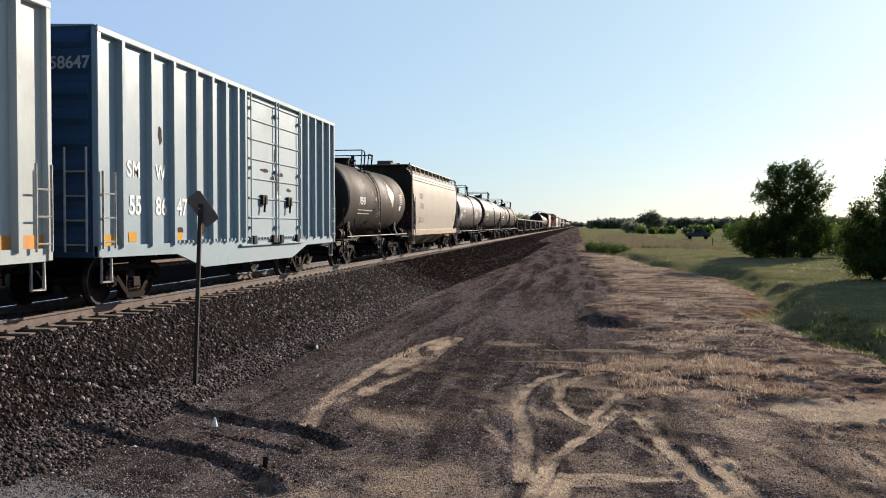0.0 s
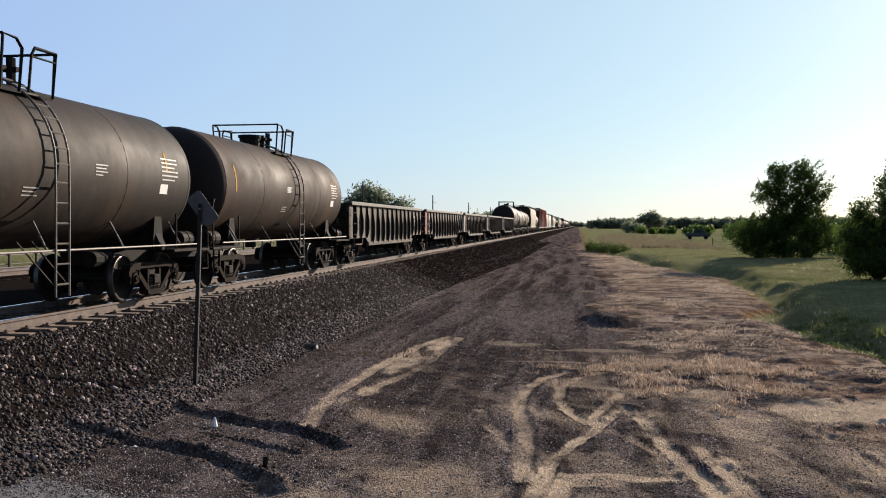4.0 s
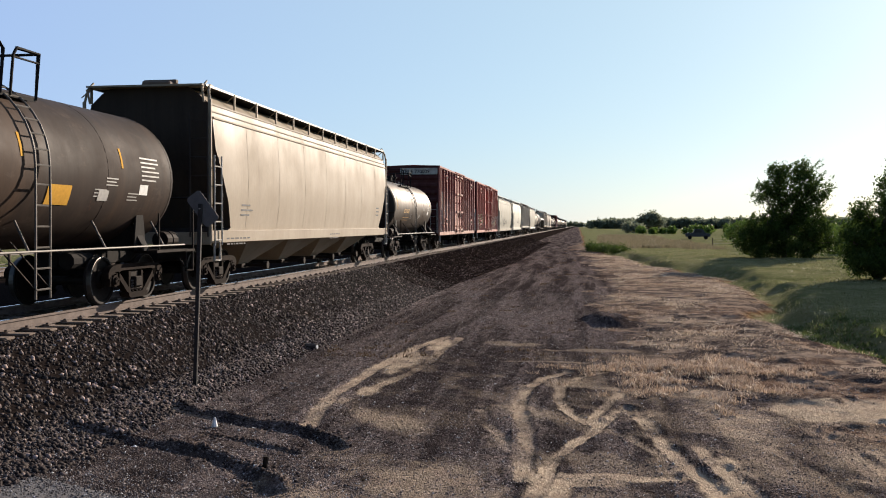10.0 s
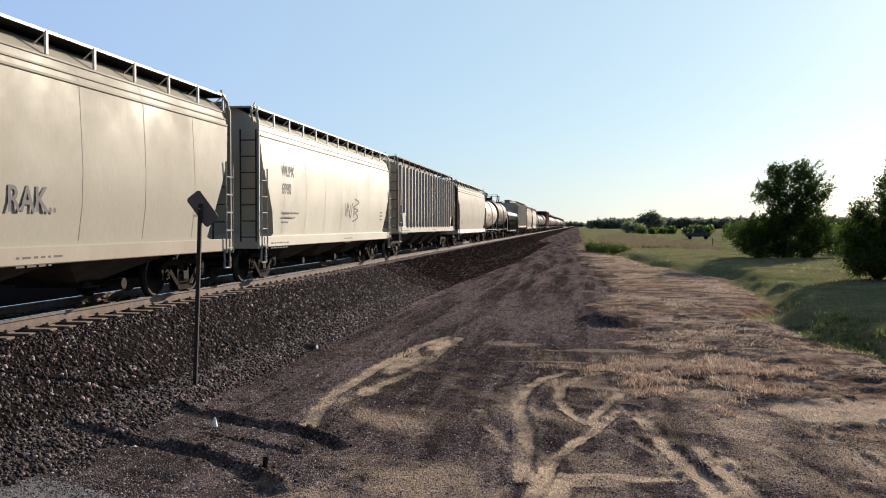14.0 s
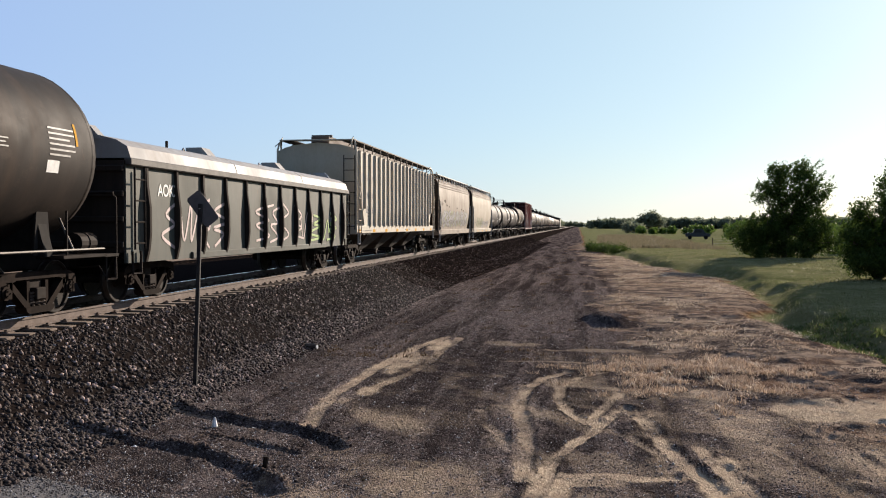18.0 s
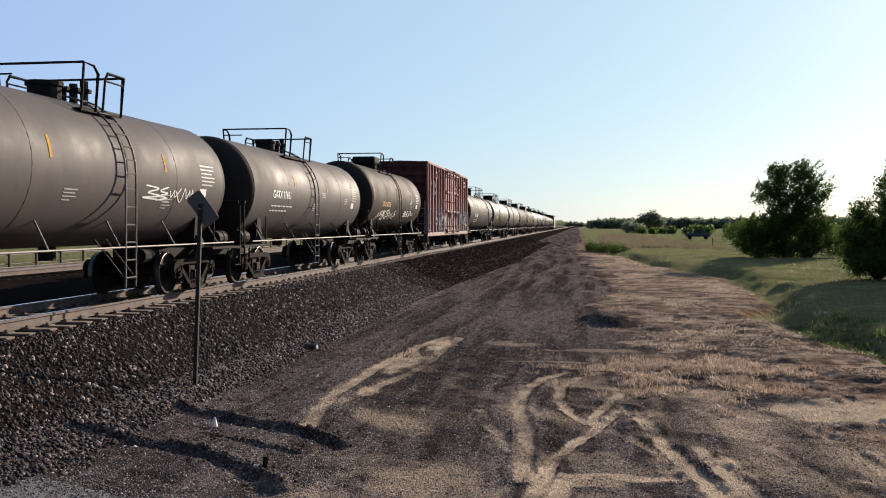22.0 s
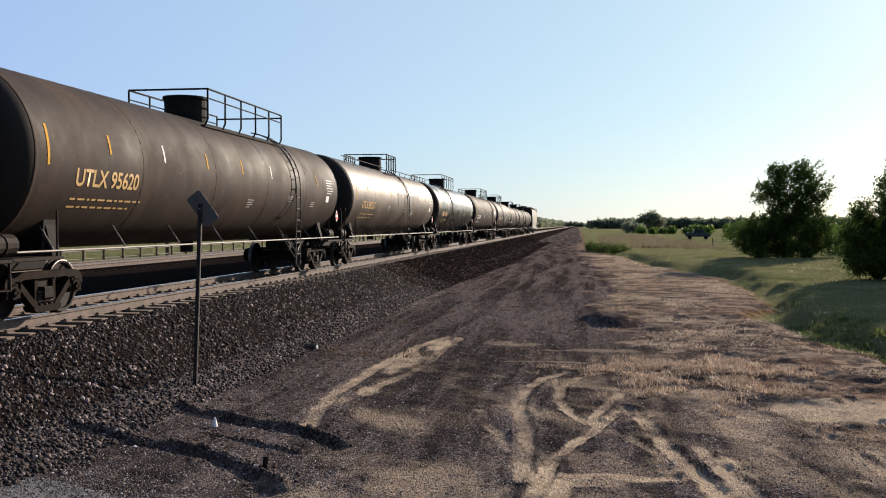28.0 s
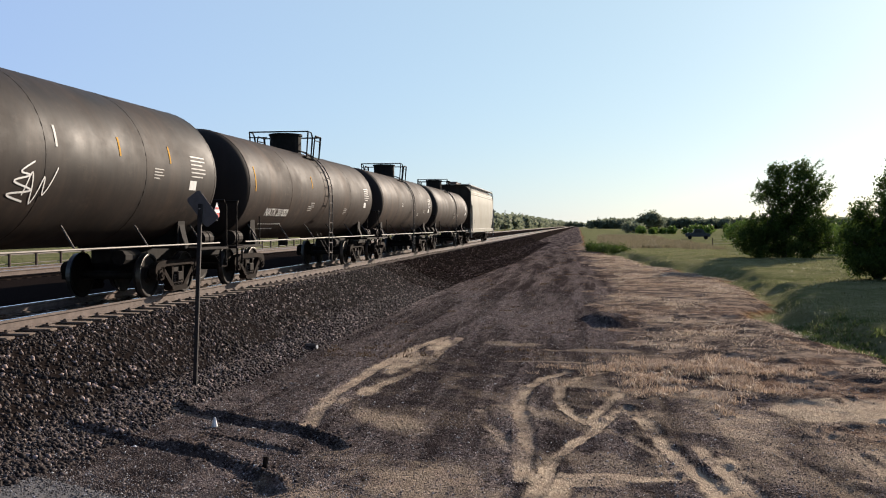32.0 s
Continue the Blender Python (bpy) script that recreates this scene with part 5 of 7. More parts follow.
def blades(name, rs, places, heights, mat, width=0.012, lean=0.45, bias=(0, 0)):
    n = len(places)
    a = rs.uniform(0, 2 * math.pi, n)
    d = np.stack([np.cos(a), np.sin(a), np.zeros(n)], -1)
    s = np.stack([-np.sin(a), np.cos(a), np.zeros(n)], -1)
    w = (width * rs.uniform(0.6, 1.4, n))[:, None]
    l = (heights * rs.uniform(0, lean, n))[:, None]
    up = np.array([0, 0, 1.0])[None]
    bend = np.array([bias[0], bias[1], 0])[None] * heights[:, None]
    h = heights[:, None]
    v = np.stack([places - s * w, places + s * w, places + s * w * 0.8 + d * l * 0.35 + up * h * 0.6 + bend * 0.3, places - s * w * 0.8 + d * l * 0.35 + up * h * 0.6 + bend * 0.3, places + d * l + up * h + bend], 1).reshape(-1, 3)
    o = (np.arange(n) * 5)[:, None]
    f = np.concatenate([np.stack([o + 0, o + 1, o + 2], -1), np.stack([o + 0, o + 2, o + 3], -1), np.stack([o + 3, o + 2, o + 4], -1)], 1).reshape(-1, 3)
    return mesh_of(name, v, f, mat)


def leaves(rs, centres, spread, size, per):
    """Leaf quads scattered about clump centres: vertices and faces."""
    n = len(centres) * per
    p = np.repeat(centres, per, 0) + rs.normal(size=(n, 3)) * spread
    r = turns(rs, n)
    q = np.array([[-1, 0, 0], [0, 0.55, 0.12], [1, 0, 0], [0, -0.55, 0.12]])[None] * (size * rs.uniform(0.6, 1.35, (n, 1, 1)))
    v = np.einsum("nij,nkj->nki", r, q) + p[:, None, :]
    return v.reshape(-1, 3), np.arange(n * 4).reshape(-1, 4)


def tree(name, label, at, height, lobes, seed, leaf_mat, clumps=260, per=34, leaf=0.10, spread=0.22, trunk=0.16, category="tree", low=0.25, sprigs=0):
    """A tapered trunk with limbs to the lobes of the crown, and a crown of leaf clumps. lobes: (x, y, z, rx, ry, rz) from the foot."""
    rs = np.random.RandomState(seed)
    root = new(name)
    root.location = (at[0], at[1], float(ground_at(at[0], at[1])[0]))
    tagged(root, label, category)
    bm = bmesh.new()
    p, fork = Vector((0, 0, -0.15)), Vector((rs.uniform(-0.2, 0.2), rs.uniform(-0.2, 0.2), height * low))
    rod(bm, p, fork, trunk, 9, trunk * 0.75)
    for (x, y, z, rx, ry, rz) in lobes:
        c = Vector((x, y, z))
        m1 = fork.lerp(c, 0.5) + Vector(rs.uniform(-0.15, 0.15, 3))
        rod(bm, fork, m1, trunk * 0.55, 7, trunk * 0.38)
        rod(bm, m1, c, trunk * 0.38, 6, trunk * 0.16)
        for k in range(5):
            e = c + Vector((rs.uniform(-0.8, 0.8) * rx, rs.uniform(-0.8, 0.8) * ry, rs.uniform(-0.3, 0.9) * rz))
            rod(bm, m1.lerp(c, rs.uniform(0.3, 1)), e, trunk * 0.15, 5, trunk * 0.04)
    part("trunk", bm, BARK, root)
    vol = np.array([rx * ry * rz for (_, _, _, rx, ry, rz) in lobes]) ** 0.8
    cs = []
    for (x, y, z, rx, ry, rz), w in zip(lobes, vol / vol.sum()):
        n = max(6, int(clumps * w))
        d = rs.normal(size=(n, 3))
        d /= np.linalg.norm(d, axis=1)[:, None]
        rad = rs.uniform(0.35, 1.0, (n, 1)) ** 0.6 * rs.uniform(0.75, 1.1, (n, 1))
        cs.append(np.array([x, y, z])[None] + d * rad * np.array([rx, ry, rz])[None])
    v, f = leaves(rs, np.concatenate(cs), spread, leaf, per)
    if sprigs:
        # long leafy shoots that the wind has combed up and to one side
        tips = []
        for (x, y, z, rx, ry, rz), w in zip(lobes, vol / vol.sum()):
            for k in range(max(3, int(sprigs * w)) if z > 0.9 else 0):
                d = Vector((rs.uniform(-0.8, 1.0), rs.uniform(-1, 1), rs.uniform(-0.1, 1.0))).normalized()
                a = np.array([x + rx * d.x, y + ry * d.y, z + rz * d.z])
                way = np.array([0.55 + 0.5 * d.x, 0.4 * d.y, 0.75]) * rs.uniform(0.35, 0.95)
                tips += [a + way * q / 7 for q in range(-2, 7)]
        v2, f2 = leaves(rs, np.array(tips), 0.055, leaf * 0.9, 5)
        f = np.concatenate([f, f2 + len(v)])
        v = np.concatenate([v, v2])
    v[:, 2] = np.maximum(v[:, 2], 0.03)
    me = bpy.data.meshes.new("crown")
    me.vertices.add(len(v))
    me.vertices.foreach_set("co", v.ravel().astype("f4"))
    fill_faces(me, f)
    link("crown", me, leaf_mat, root)
    return root


BALLAST = plain("ballast_stone_bed", (0.014, 0.0108, 0.0096), 0.95, 0, 0.7, 22.0, 1.0, gloss=0.0)
# far stones: near stone colour darkened for the missing shade between sparse stones
STONESHADE = plain("shaded_far_stones", (0.027, 0.0197, 0.0172), 0.8, 0, 0.5, 20.0, 0.3, island=True, gloss=0.0)
STONEM = plain("ballast_stones", (0.06, 0.0455, 0.040), 0.7, 0, 0.5, 30.0, 0.3, island=True, gloss=0.06)
PEBBLE = plain("gravel_pebbles", (0.19, 0.156, 0.14), 0.85, 0, 0.4, 30.0, 0.3, island=True, gloss=0.1)
WHEELM = plain("worn_wheel_steel", (0.018, 0.014, 0.012), 0.6, 0.1, 0.5, 5.0, gloss=0.08)
RIMM = plain("scuffed_top_rail", (0.075, 0.067, 0.06), 0.65, 0.1, 0.45, 3.0)
BAYM = plain("dusty_hopper_bay", (0.045, 0.036, 0.03), 0.8, 0, 0.5, 2.0)
LEAF = leafy("elm_leaves", (0.024, 0.045, 0.009), (0.085, 0.125, 0.026), 0.45)
# far foliage: distance haze mixed into the leaf greens, paling them
HAZYLEAF = leafy("hazed_far_leaves", (0.15, 0.175, 0.115), (0.24, 0.26, 0.18), 0.55)
BRIGHTLEAF = leafy("bright_bush_leaves", (0.09, 0.15, 0.025), (0.15, 0.21, 0.05))
DRYM = leafy("dry_grass_blades", (0.20, 0.13, 0.085), (0.70, 0.54, 0.395), 0.3)
WEEDLEAF = leafy("leafy_weed_blades", (0.075, 0.10, 0.03), (0.15, 0.175, 0.065), 0.4)
STRAWM = leafy("pale_straw_blades", (0.34, 0.25, 0.17), (0.80, 0.66, 0.50), 0.35)
WEEDM = leafy("brown_weed_blades", (0.10, 0.065, 0.04), (0.22, 0.15, 0.09), 0.2)
CLODM = plain("cinder_clods", (0.085, 0.062, 0.05), 0.95, 0, 0.5, 20.0, 0.6, gloss=0.05)
GRASSM = leafy("green_grass_blades", (0.11, 0.12, 0.044), (0.28, 0.265, 0.14), 0.42)
TALLM = leafy("tall_weed_blades", (0.12, 0.10, 0.06), (0.22, 0.19, 0.12), 0.4)

xs = np.concatenate([np.array([-1800, -1000, -600, -300, -150, -80, -40, -20, -10, -5, 0]), np.arange(1.5, 3.3, 0.12), np.arange(3.3, 14.5, 0.045), np.arange(14.5, 17, 0.1), np.arange(17, 30, 0.3), np.arange(30, 40, 0.7), np.array([45, 55, 70, 100, 150, 220, 350, 600, 1000, 1800])])
ys = np.concatenate([np.array([-300, -150, -60, -20, -8, 0, 4]), np.arange(6.5, 8.6, 0.15), np.arange(8.6, 19.5, 0.045), np.arange(19.5, 30, 0.1), np.arange(30, 60, 0.35), np.arange(60, 130, 2.0), np.array([135, 150, 180, 220, 280, 350, 450, 600, 800, 1100, 1500, 2200])])
tagged(grid_mesh("ground", xs, ys, ground_material()), "dark cinder ground with sandy tyre tracks, dry and green grass", "ground", kind="structure")
build_track()

rs = np.random.RandomState(11)
def bank_height(x):
    return np.interp(x, [0, 1.35, 1.75, 4.1], [1.03, 1.03, 0.98, -0.3])


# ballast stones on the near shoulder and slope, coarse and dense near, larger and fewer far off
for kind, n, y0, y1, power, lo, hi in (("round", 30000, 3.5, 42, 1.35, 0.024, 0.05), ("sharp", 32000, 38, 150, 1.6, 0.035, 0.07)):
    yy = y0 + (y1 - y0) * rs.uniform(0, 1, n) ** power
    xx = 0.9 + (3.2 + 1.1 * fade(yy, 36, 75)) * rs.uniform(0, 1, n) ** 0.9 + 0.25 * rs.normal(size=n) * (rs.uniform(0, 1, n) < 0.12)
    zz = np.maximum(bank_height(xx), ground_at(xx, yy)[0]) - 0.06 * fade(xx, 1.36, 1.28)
    tagged(stones("ballast_stones", rs, np.stack([xx, yy, zz], -1), rs.uniform(lo, hi, n), STONEM if kind == "round" else STONESHADE, kind), "dark angular crushed ballast stones", "ballast", kind="stuff")
n = 150000
yy = 8.4 + 30 * rs.uniform(0, 1, n) ** 2.1
xx = 3.2 + 11.5 * rs.uniform(0, 1, n) ** 1.15
zz, sd, dr, gr = ground_at(xx, yy)
keep = rs.uniform(0, 1, n) > 1.5 * sd + gr
tagged(stones("gravel", rs, np.stack([xx, yy, zz], -1)[keep], rs.uniform(0.005, 0.012, n)[keep] * rs.choice([1, 1, 1, 1, 1.6, 2.0], n)[keep], PEBBLE, "sharp"), "scattered grey and brown gravel on the cinders", "gravel", kind="stuff")


def scatter(rs, n, x0, x1, y0, y1, want, power=1.0):
    x = rs.uniform(x0, x1, n)
    y = y0 + (y1 - y0) * rs.uniform(0, 1, n) ** power
    z, sand, dry, green = ground_at(x, y)
    w = {"dry": dry, "green": green}[want] * (1 - sand)
    ok = rs.uniform(0, 1, n) < w * (fade(0.6 * rough_field(x, y, 0.8) + 0.4 * rough_field(x, y, 2.7), 0.5, 0.62) * 0.95 if want == "dry" else 0.75)
    return np.stack([x, y, z], -1)[ok]


def tufts(rs, pts, per, spread):
    return np.repeat(pts, per, 0) + rs.normal(size=(len(pts) * per, 3)) * np.array([spread, spread, 0])


pts = scatter(rs, 9000, 10.0, 19, 13, 95, "dry", 1.5)
b = tufts(rs, pts, 24, 0.1)
tagged(blades("dry_grass", rs, b, rs.uniform(0.01, 0.07, len(b)) * np.repeat(rs.uniform(0.4, 1.3, len(pts)), 24), DRYM, 0.006, 2.8), "patchy dry straw-coloured grass", "dry grass", kind="stuff")
mid = np.stack([rs.normal(12.0, 0.95, 620), rs.normal(17.3, 0.95, 620)], -1)
mid = mid[rough_field(mid[:, 0], mid[:, 1], 0.7) > 0.46]
mid = np.concatenate([mid, ground_at(mid[:, 0], mid[:, 1])[0][:, None]], 1)
b = tufts(rs, mid, 40, 0.09)
tagged(blades("dry_grass_patch", rs, b, rs.uniform(0.02, 0.1, len(b)) * np.repeat(rs.uniform(0.5, 1.3, len(mid)), 40), DRYM, 0.006, 1.9), "thick patch of dry straw-coloured grass", "dry grass", kind="stuff")
n = 5200
x, y = 10.5 + 8.5 * rs.uniform(0, 1, n), 18 + 75 * rs.uniform(0, 1, n) ** 1.3
z, sand, dry, green = ground_at(x, y)
ok = (rs.uniform(0, 1, n) < dry * fade(rough_field(x, y, 2.2), 0.47, 0.6)) & (rs.uniform(0, 1, n) < 0.6)
pts = np.stack([x, y, z], -1)[ok]
b = tufts(rs, pts, 30, 0.16)
tagged(blades("straw_clumps", rs, b, rs.uniform(0.01, 0.075, len(b)) * np.repeat(rs.uniform(0.4, 1.5, len(pts)), 30), STRAWM, 0.007, 3.0), "pale straw clumps along the edge of the meadow", "dry grass", kind="stuff")
pts = scatter(rs, 52000, 11, 60, 18, 160, "green", 1.6)
b = tufts(rs, pts, 8, 0.2)
tagged(blades("green_grass", rs, b, rs.uniform(0.03, 0.12, len(b)) * np.repeat(0.3 + 1.1 * fade(rough_field(pts[:, 0], pts[:, 1], 1.9), 0.4, 0.66), 8), GRASSM, 0.008, 1.6, (-0.2, -0.1)), "pale green meadow grass", "grass", kind="stuff")

n = 260
y = 18.5 + 9.5 * rs.uniform(0, 1, n)
x = np.interp(y, [18, 20, 23.5, 26, 29], [16.0, 15.8, 15.5, 15.3, 15.6]) + 0.2 + 1.6 * rs.uniform(0, 1, n) ** 1.4
pts = np.stack([x, y, ground_at(x, y)[0]], -1)[rough_field(x, y, 0.9) > 0.46]
b = tufts(rs, pts, 26, 0.13)
tagged(blades("leafy_weeds", rs, b, rs.uniform(0.03, 0.12, len(b)), WEEDLEAF, 0.02, 1.3), "bright green leafy weeds at the meadow edge", "weeds", kind="stuff")
n = 3600
x, y = 10.5 + 15 * rs.uniform(0, 1, n), 105 + 130 * rs.uniform(0, 1, n)
ok = (rough_field(x, y, 16.0) > 0.42) & (x > 12 + (y - 95) * 0.02)
pts = np.stack([x, y, ground_at(x, y)[0]], -1)[ok]
b = tufts(rs, pts, 12, 0.35)
tagged(blades("tall_weeds", rs, b, rs.uniform(0.2, 0.65, len(b)), TALLM, 0.03, 0.7), "dull brown-green tall weeds in the far meadow", "weeds", kind="stuff")
n = 420
x, y = 4.3 + 8.5 * rs.uniform(0, 1, n), 19 + 90 * rs.uniform(0, 1, n) ** 1.8
ok = rough_field(x, y, 1.6) > 0.52
pts = np.stack([x, y, ground_at(x, y)[0]], -1)[ok]
b = tufts(rs, pts, 18, 0.09)
tagged(blades("sparse_weeds", rs, b, rs.uniform(0.02, 0.07, len(b)), WEEDM, 0.008, 1.5), "sparse brown weeds on the cinders", "weeds", kind="stuff")
n = 1500
x, y = 4.2 + 11.5 * rs.uniform(0, 1, n), 9 + 75 * rs.uniform(0, 1, n) ** 1.7
tagged(stones("dirt_clods", rs, np.stack([x, y, ground_at(x, y)[0]], -1), rs.uniform(0.007, 0.022, n) * (0.7 + y / 60), CLODM), "dark lumps of cinder and dirt", "clods", kind="stuff")

c = []
for pts, w in TRENCHES:
    for (ax, ay), (bx, by) in zip(pts, pts[1:]):
        t = rs.uniform(0, 1, 45)[:, None]
        c.append(np.array([[ax, ay]]) * (1 - t) + np.array([[bx, by]]) * t + rs.normal(size=(45, 2)) * w * 1.1)
c = np.concatenate(c)
tagged(stones("dug_clods", rs, np.concatenate([c, ground_at(c[:, 0], c[:, 1])[0][:, None]], 1), rs.uniform(0.008, 0.04, len(c)), CLODM), "broken clods along the dug wheel trenches", "clods", kind="stuff")

# ---- trees and far woods ----
tree("windblown_tree", "dark green windblown elm with a dense lower skirt", (24.6, 70.5, 0), 7.6,
     [(0.35, 0, 5.0, 1.75, 1.6, 1.35), (1.4, 0, 6.4, 0.85, 0.9, 0.6), (-0.5, 0, 6.2, 1.0, 0.9, 0.6), (-1.5, 0, 4.6, 0.8, 0.9, 0.8), (2.3, 0, 4.7, 0.85, 1.0, 1.0), (0.2, 0, 3.2, 1.7, 1.4, 0.95), (-2.6, 0, 1.5, 1.2, 1.3, 1.25), (-1.5, -0.2, 2.0, 1.3, 1.3, 1.2), (-1.6, -0.3, 0.6, 1.5, 1.4, 0.6), (0.25, -0.3, 1.5, 2.0, 1.6, 1.3), (0.5, -0.3, 0.6, 2.0, 1.5, 0.6), (2.5, 0, 1.6, 1.1, 1.2, 1.35), (3.6, 0, 0.8, 0.9, 1.0, 0.75), (1.7, 0, 3.2, 1.0, 1.0, 0.9)], 3, LEAF, 740, 66, 0.075, 0.18, 0.2, sprigs=190)
tree("roadside_tree", "dense dark green windblown tree beside the meadow", (22.9, 43.5, 0), 6.0,
     [(0.4, -0.3, 0.8, 2.0, 1.7, 0.8), (1.5, 0, 4.1, 0.75, 1.0, 1.0), (1.0, 0, 2.9, 1.2, 1.3, 1.1), (0.2, 0, 1.5, 1.6, 1.6, 1.2), (2.8, 0, 2.4, 1.9, 2.0, 1.9), (2.9, 0, 4.6, 1.2, 1.3, 1.2), (3.4, 0, 6.0, 1.2, 1.3, 1.0), (0.6, 0, 4.0, 0.75, 0.9, 0.7), (-0.4, 0, 2.9, 0.75, 0.9, 0.7), (1.1, 0, 5.0, 0.75, 0.9, 0.7), (-1.1, 0, 1.6, 0.8, 1.0, 0.8)], 8, LEAF, 860, 76, 0.06, 0.16, 0.2, sprigs=150)


# ---- the sign on its post ----
def sign_post():
    root = new("track_sign")
    root.matrix_world = pose(3.58, 14.34, float(ground_at(3.58, 14.34)[0]) - 0.12, 0, 2.2, 0)
    tagged(root, "small tilted plate on a dark post beside the ballast", "sign")
    bm = bmesh.new()
    box(bm, -0.032, 0.032, -0.025, 0.025, -0.3, 3.08, 0.006)
    p = part("post", bm, SIGNM, root)
    bm = bmesh.new()
    c, u, v = 0.035, 0.14, 0.29
    prism(bm, [(-u + c, -v), (u - c, -v), (u, -v + c), (u, v - c), (u - c, v), (-u + c, v), (-u, v - c), (-u, -v + c)], "y", -0.003, 0.003)
    q = part("plate", bm, SIGNBACK, root, "unpainted grey back of the plate")
    q.matrix_local = pose(0.03, 0.03, 3.0, 0, -39, 0)
    bm = bmesh.new()
    rod(bm, (0.0, -0.04, 3.0), (0.0, 0.045, 3.0), 0.012, 6)
    part("bolt", bm, PALE, root)


SIGNM = plain("dark_sign_post", (0.032, 0.028, 0.027), 0.7, 0.1, 0.3, 8.0)
SIGNBACK = plain("grey_sign_back", (0.12, 0.108, 0.105), 0.7, 0.0, 0.2, 8.0)
sign_post()

# ---- pole line behind the train ----
def pole(y):
    root = new("utility_pole")
    root.location = (-17.2, y, 0)
    tagged(root, "dark wooden utility pole with one side bracket", "utility pole", "poles beside the track")
    bm = bmesh.new()
    rod(bm, (0, 0, -0.3), (0, 0, 8.3), 0.14, 8, 0.10)
    part("shaft", bm, POLEM, root)
    bm = bmesh.new()
    rod(bm, (0, 0, 6.9), (0.55, 0, 6.9), 0.03, 6)
    rod(bm, (0.5, 0, 6.9), (0.5, 0, 7.1), 0.04, 6)
    part("bracket", bm, POLEM, root)


for k in range(6):
    pole(58 + 56 * k)


def guard_rail():
    root = new("guard_rail")
    root.location = (-14.2, 12, 0.85)
    tagged(root, "low weathered guard rail on dark posts beyond the far track", "guard rail")
    bm = bmesh.new()
    box(bm, -0.025, 0.025, 0, 130, 0.61, 0.67, 0.01)
    part("top_beam", bm, HANDRAIL, root)
    bm = bmesh.new()
    box(bm, -0.02, 0.02, 0, 130, 0.23, 0.27, 0.008)
    part("lower_beam", bm, HANDRAIL, root)
    def post(bm):
        box(bm, 0.03, 0.12, -0.045, 0.045, -0.3, 0.68, 0.01)
    for k in range(66):
        shared("guard_post", "post", post, POLEM, root, pose(0, 0.4 + 1.98 * k, 0))


guard_rail()


def far_woods(name, label, x0, y0, x1, y1, step, h0, h1, seed, depth=12.0, mat=None):
    """A belt of far trees: crowns of many leaf clumps of uneven height along a line."""
    rs = np.random.RandomState(seed)
    n = int(math.hypot(x1 - x0, y1 - y0) / step)
    cs = []
    for k in range(n):
        t = (k + rs.uniform(-0.4, 0.4)) / n
        h = h0 + (h1 - h0) * rs.uniform(0, 1) ** 1.6 * (0.5 + 0.5 * field(np.array([t * 60.0]), np.array([seed * 3.0]), 7.0)[0] * 1.6)
        r = rs.uniform(0.4, 0.75) * h
        c = np.array([x0 + (x1 - x0) * t + rs.uniform(-0.5, 0.5) * depth, y0 + (y1 - y0) * t + rs.uniform(-0.5, 0.5) * depth, h * 0.52])
        d = rs.normal(size=(26, 3))
        d /= np.linalg.norm(d, axis=1)[:, None]
        cs.append(c + d * np.array([r, r, h * 0.46]) * rs.uniform(0.5, 1.0, (26, 1)))
    v, f = leaves(rs, np.concatenate(cs), 0.09 * h1, 0.12 * h1, 11)
    v[:, 2] = np.maximum(v[:, 2], -0.1)
    tagged(mesh_of(name, v, f, mat or HAZYLEAF), label, "woods", kind="stuff")


far_woods("far_woods", "low dark green woods along the horizon", 25, 760, 720, 640, 1.3, 6.5, 9.5, 21)
far_woods("far_woods", "hazy green woods beside the far track", -34, 380, -22, 1300, 3.2, 6.0, 9.5, 22, 16.0)
far_woods("far_woods", "low scrub beyond the end of the track", -60, 1500, 60, 1450, 3.0, 5.0, 9.0, 23)
far_woods("hedge", "bright green scrub across the meadow", 30, 300, 130, 262, 2.4, 1.6, 3.6, 24, 6.0, BRIGHTLEAF)
tree("field_tree", "broad dark green tree standing in the far meadow", (35.1, 350, 0), 8.0, [(0, 0, 4.6, 4.6, 4, 2.6), (-3, 0, 3.2, 2.8, 3, 2.0), (3, 0, 3.6, 3.2, 3, 2.2), (1, 0, 6, 2.6, 2.6, 1.6)], 31, HAZYLEAF, 260, 24, 0.35, 0.6, 0.4)
tree("low_bush", "rounded green bush in the far meadow", (26.5, 330, 0), 4.0, [(0, 0, 1.9, 2.6, 2.4, 1.7), (3.6, 0, 1.7, 2.2, 2, 1.5)], 32, HAZYLEAF, 110, 22, 0.28, 0.45, 0.2, "bush")
tree("low_bush", "bright green bush beyond the meadow", (37.0, 158, 0), 4.0, [(0, 0, 1.9, 2.6, 2.0, 1.6), (-2.2, 0, 1.5, 1.6, 1.6, 1.3), (2.6, 0, 2.2, 2.0, 2, 1.7)], 33, BRIGHTLEAF, 150, 24, 0.18, 0.3, 0.15, "bush")
tree("low_bush", "sunlit bright green bush behind the meadow trees", (32.6, 85, 0), 3.0, [(0, 0, 1.4, 1.5, 1.4, 1.3), (-1.2, 0, 1.0, 1.2, 1.2, 0.9), (1.4, 0, 1.1, 1.3, 1.3, 1.0)], 36, BRIGHTLEAF, 120, 40, 0.09, 0.2, 0.1, "bush")
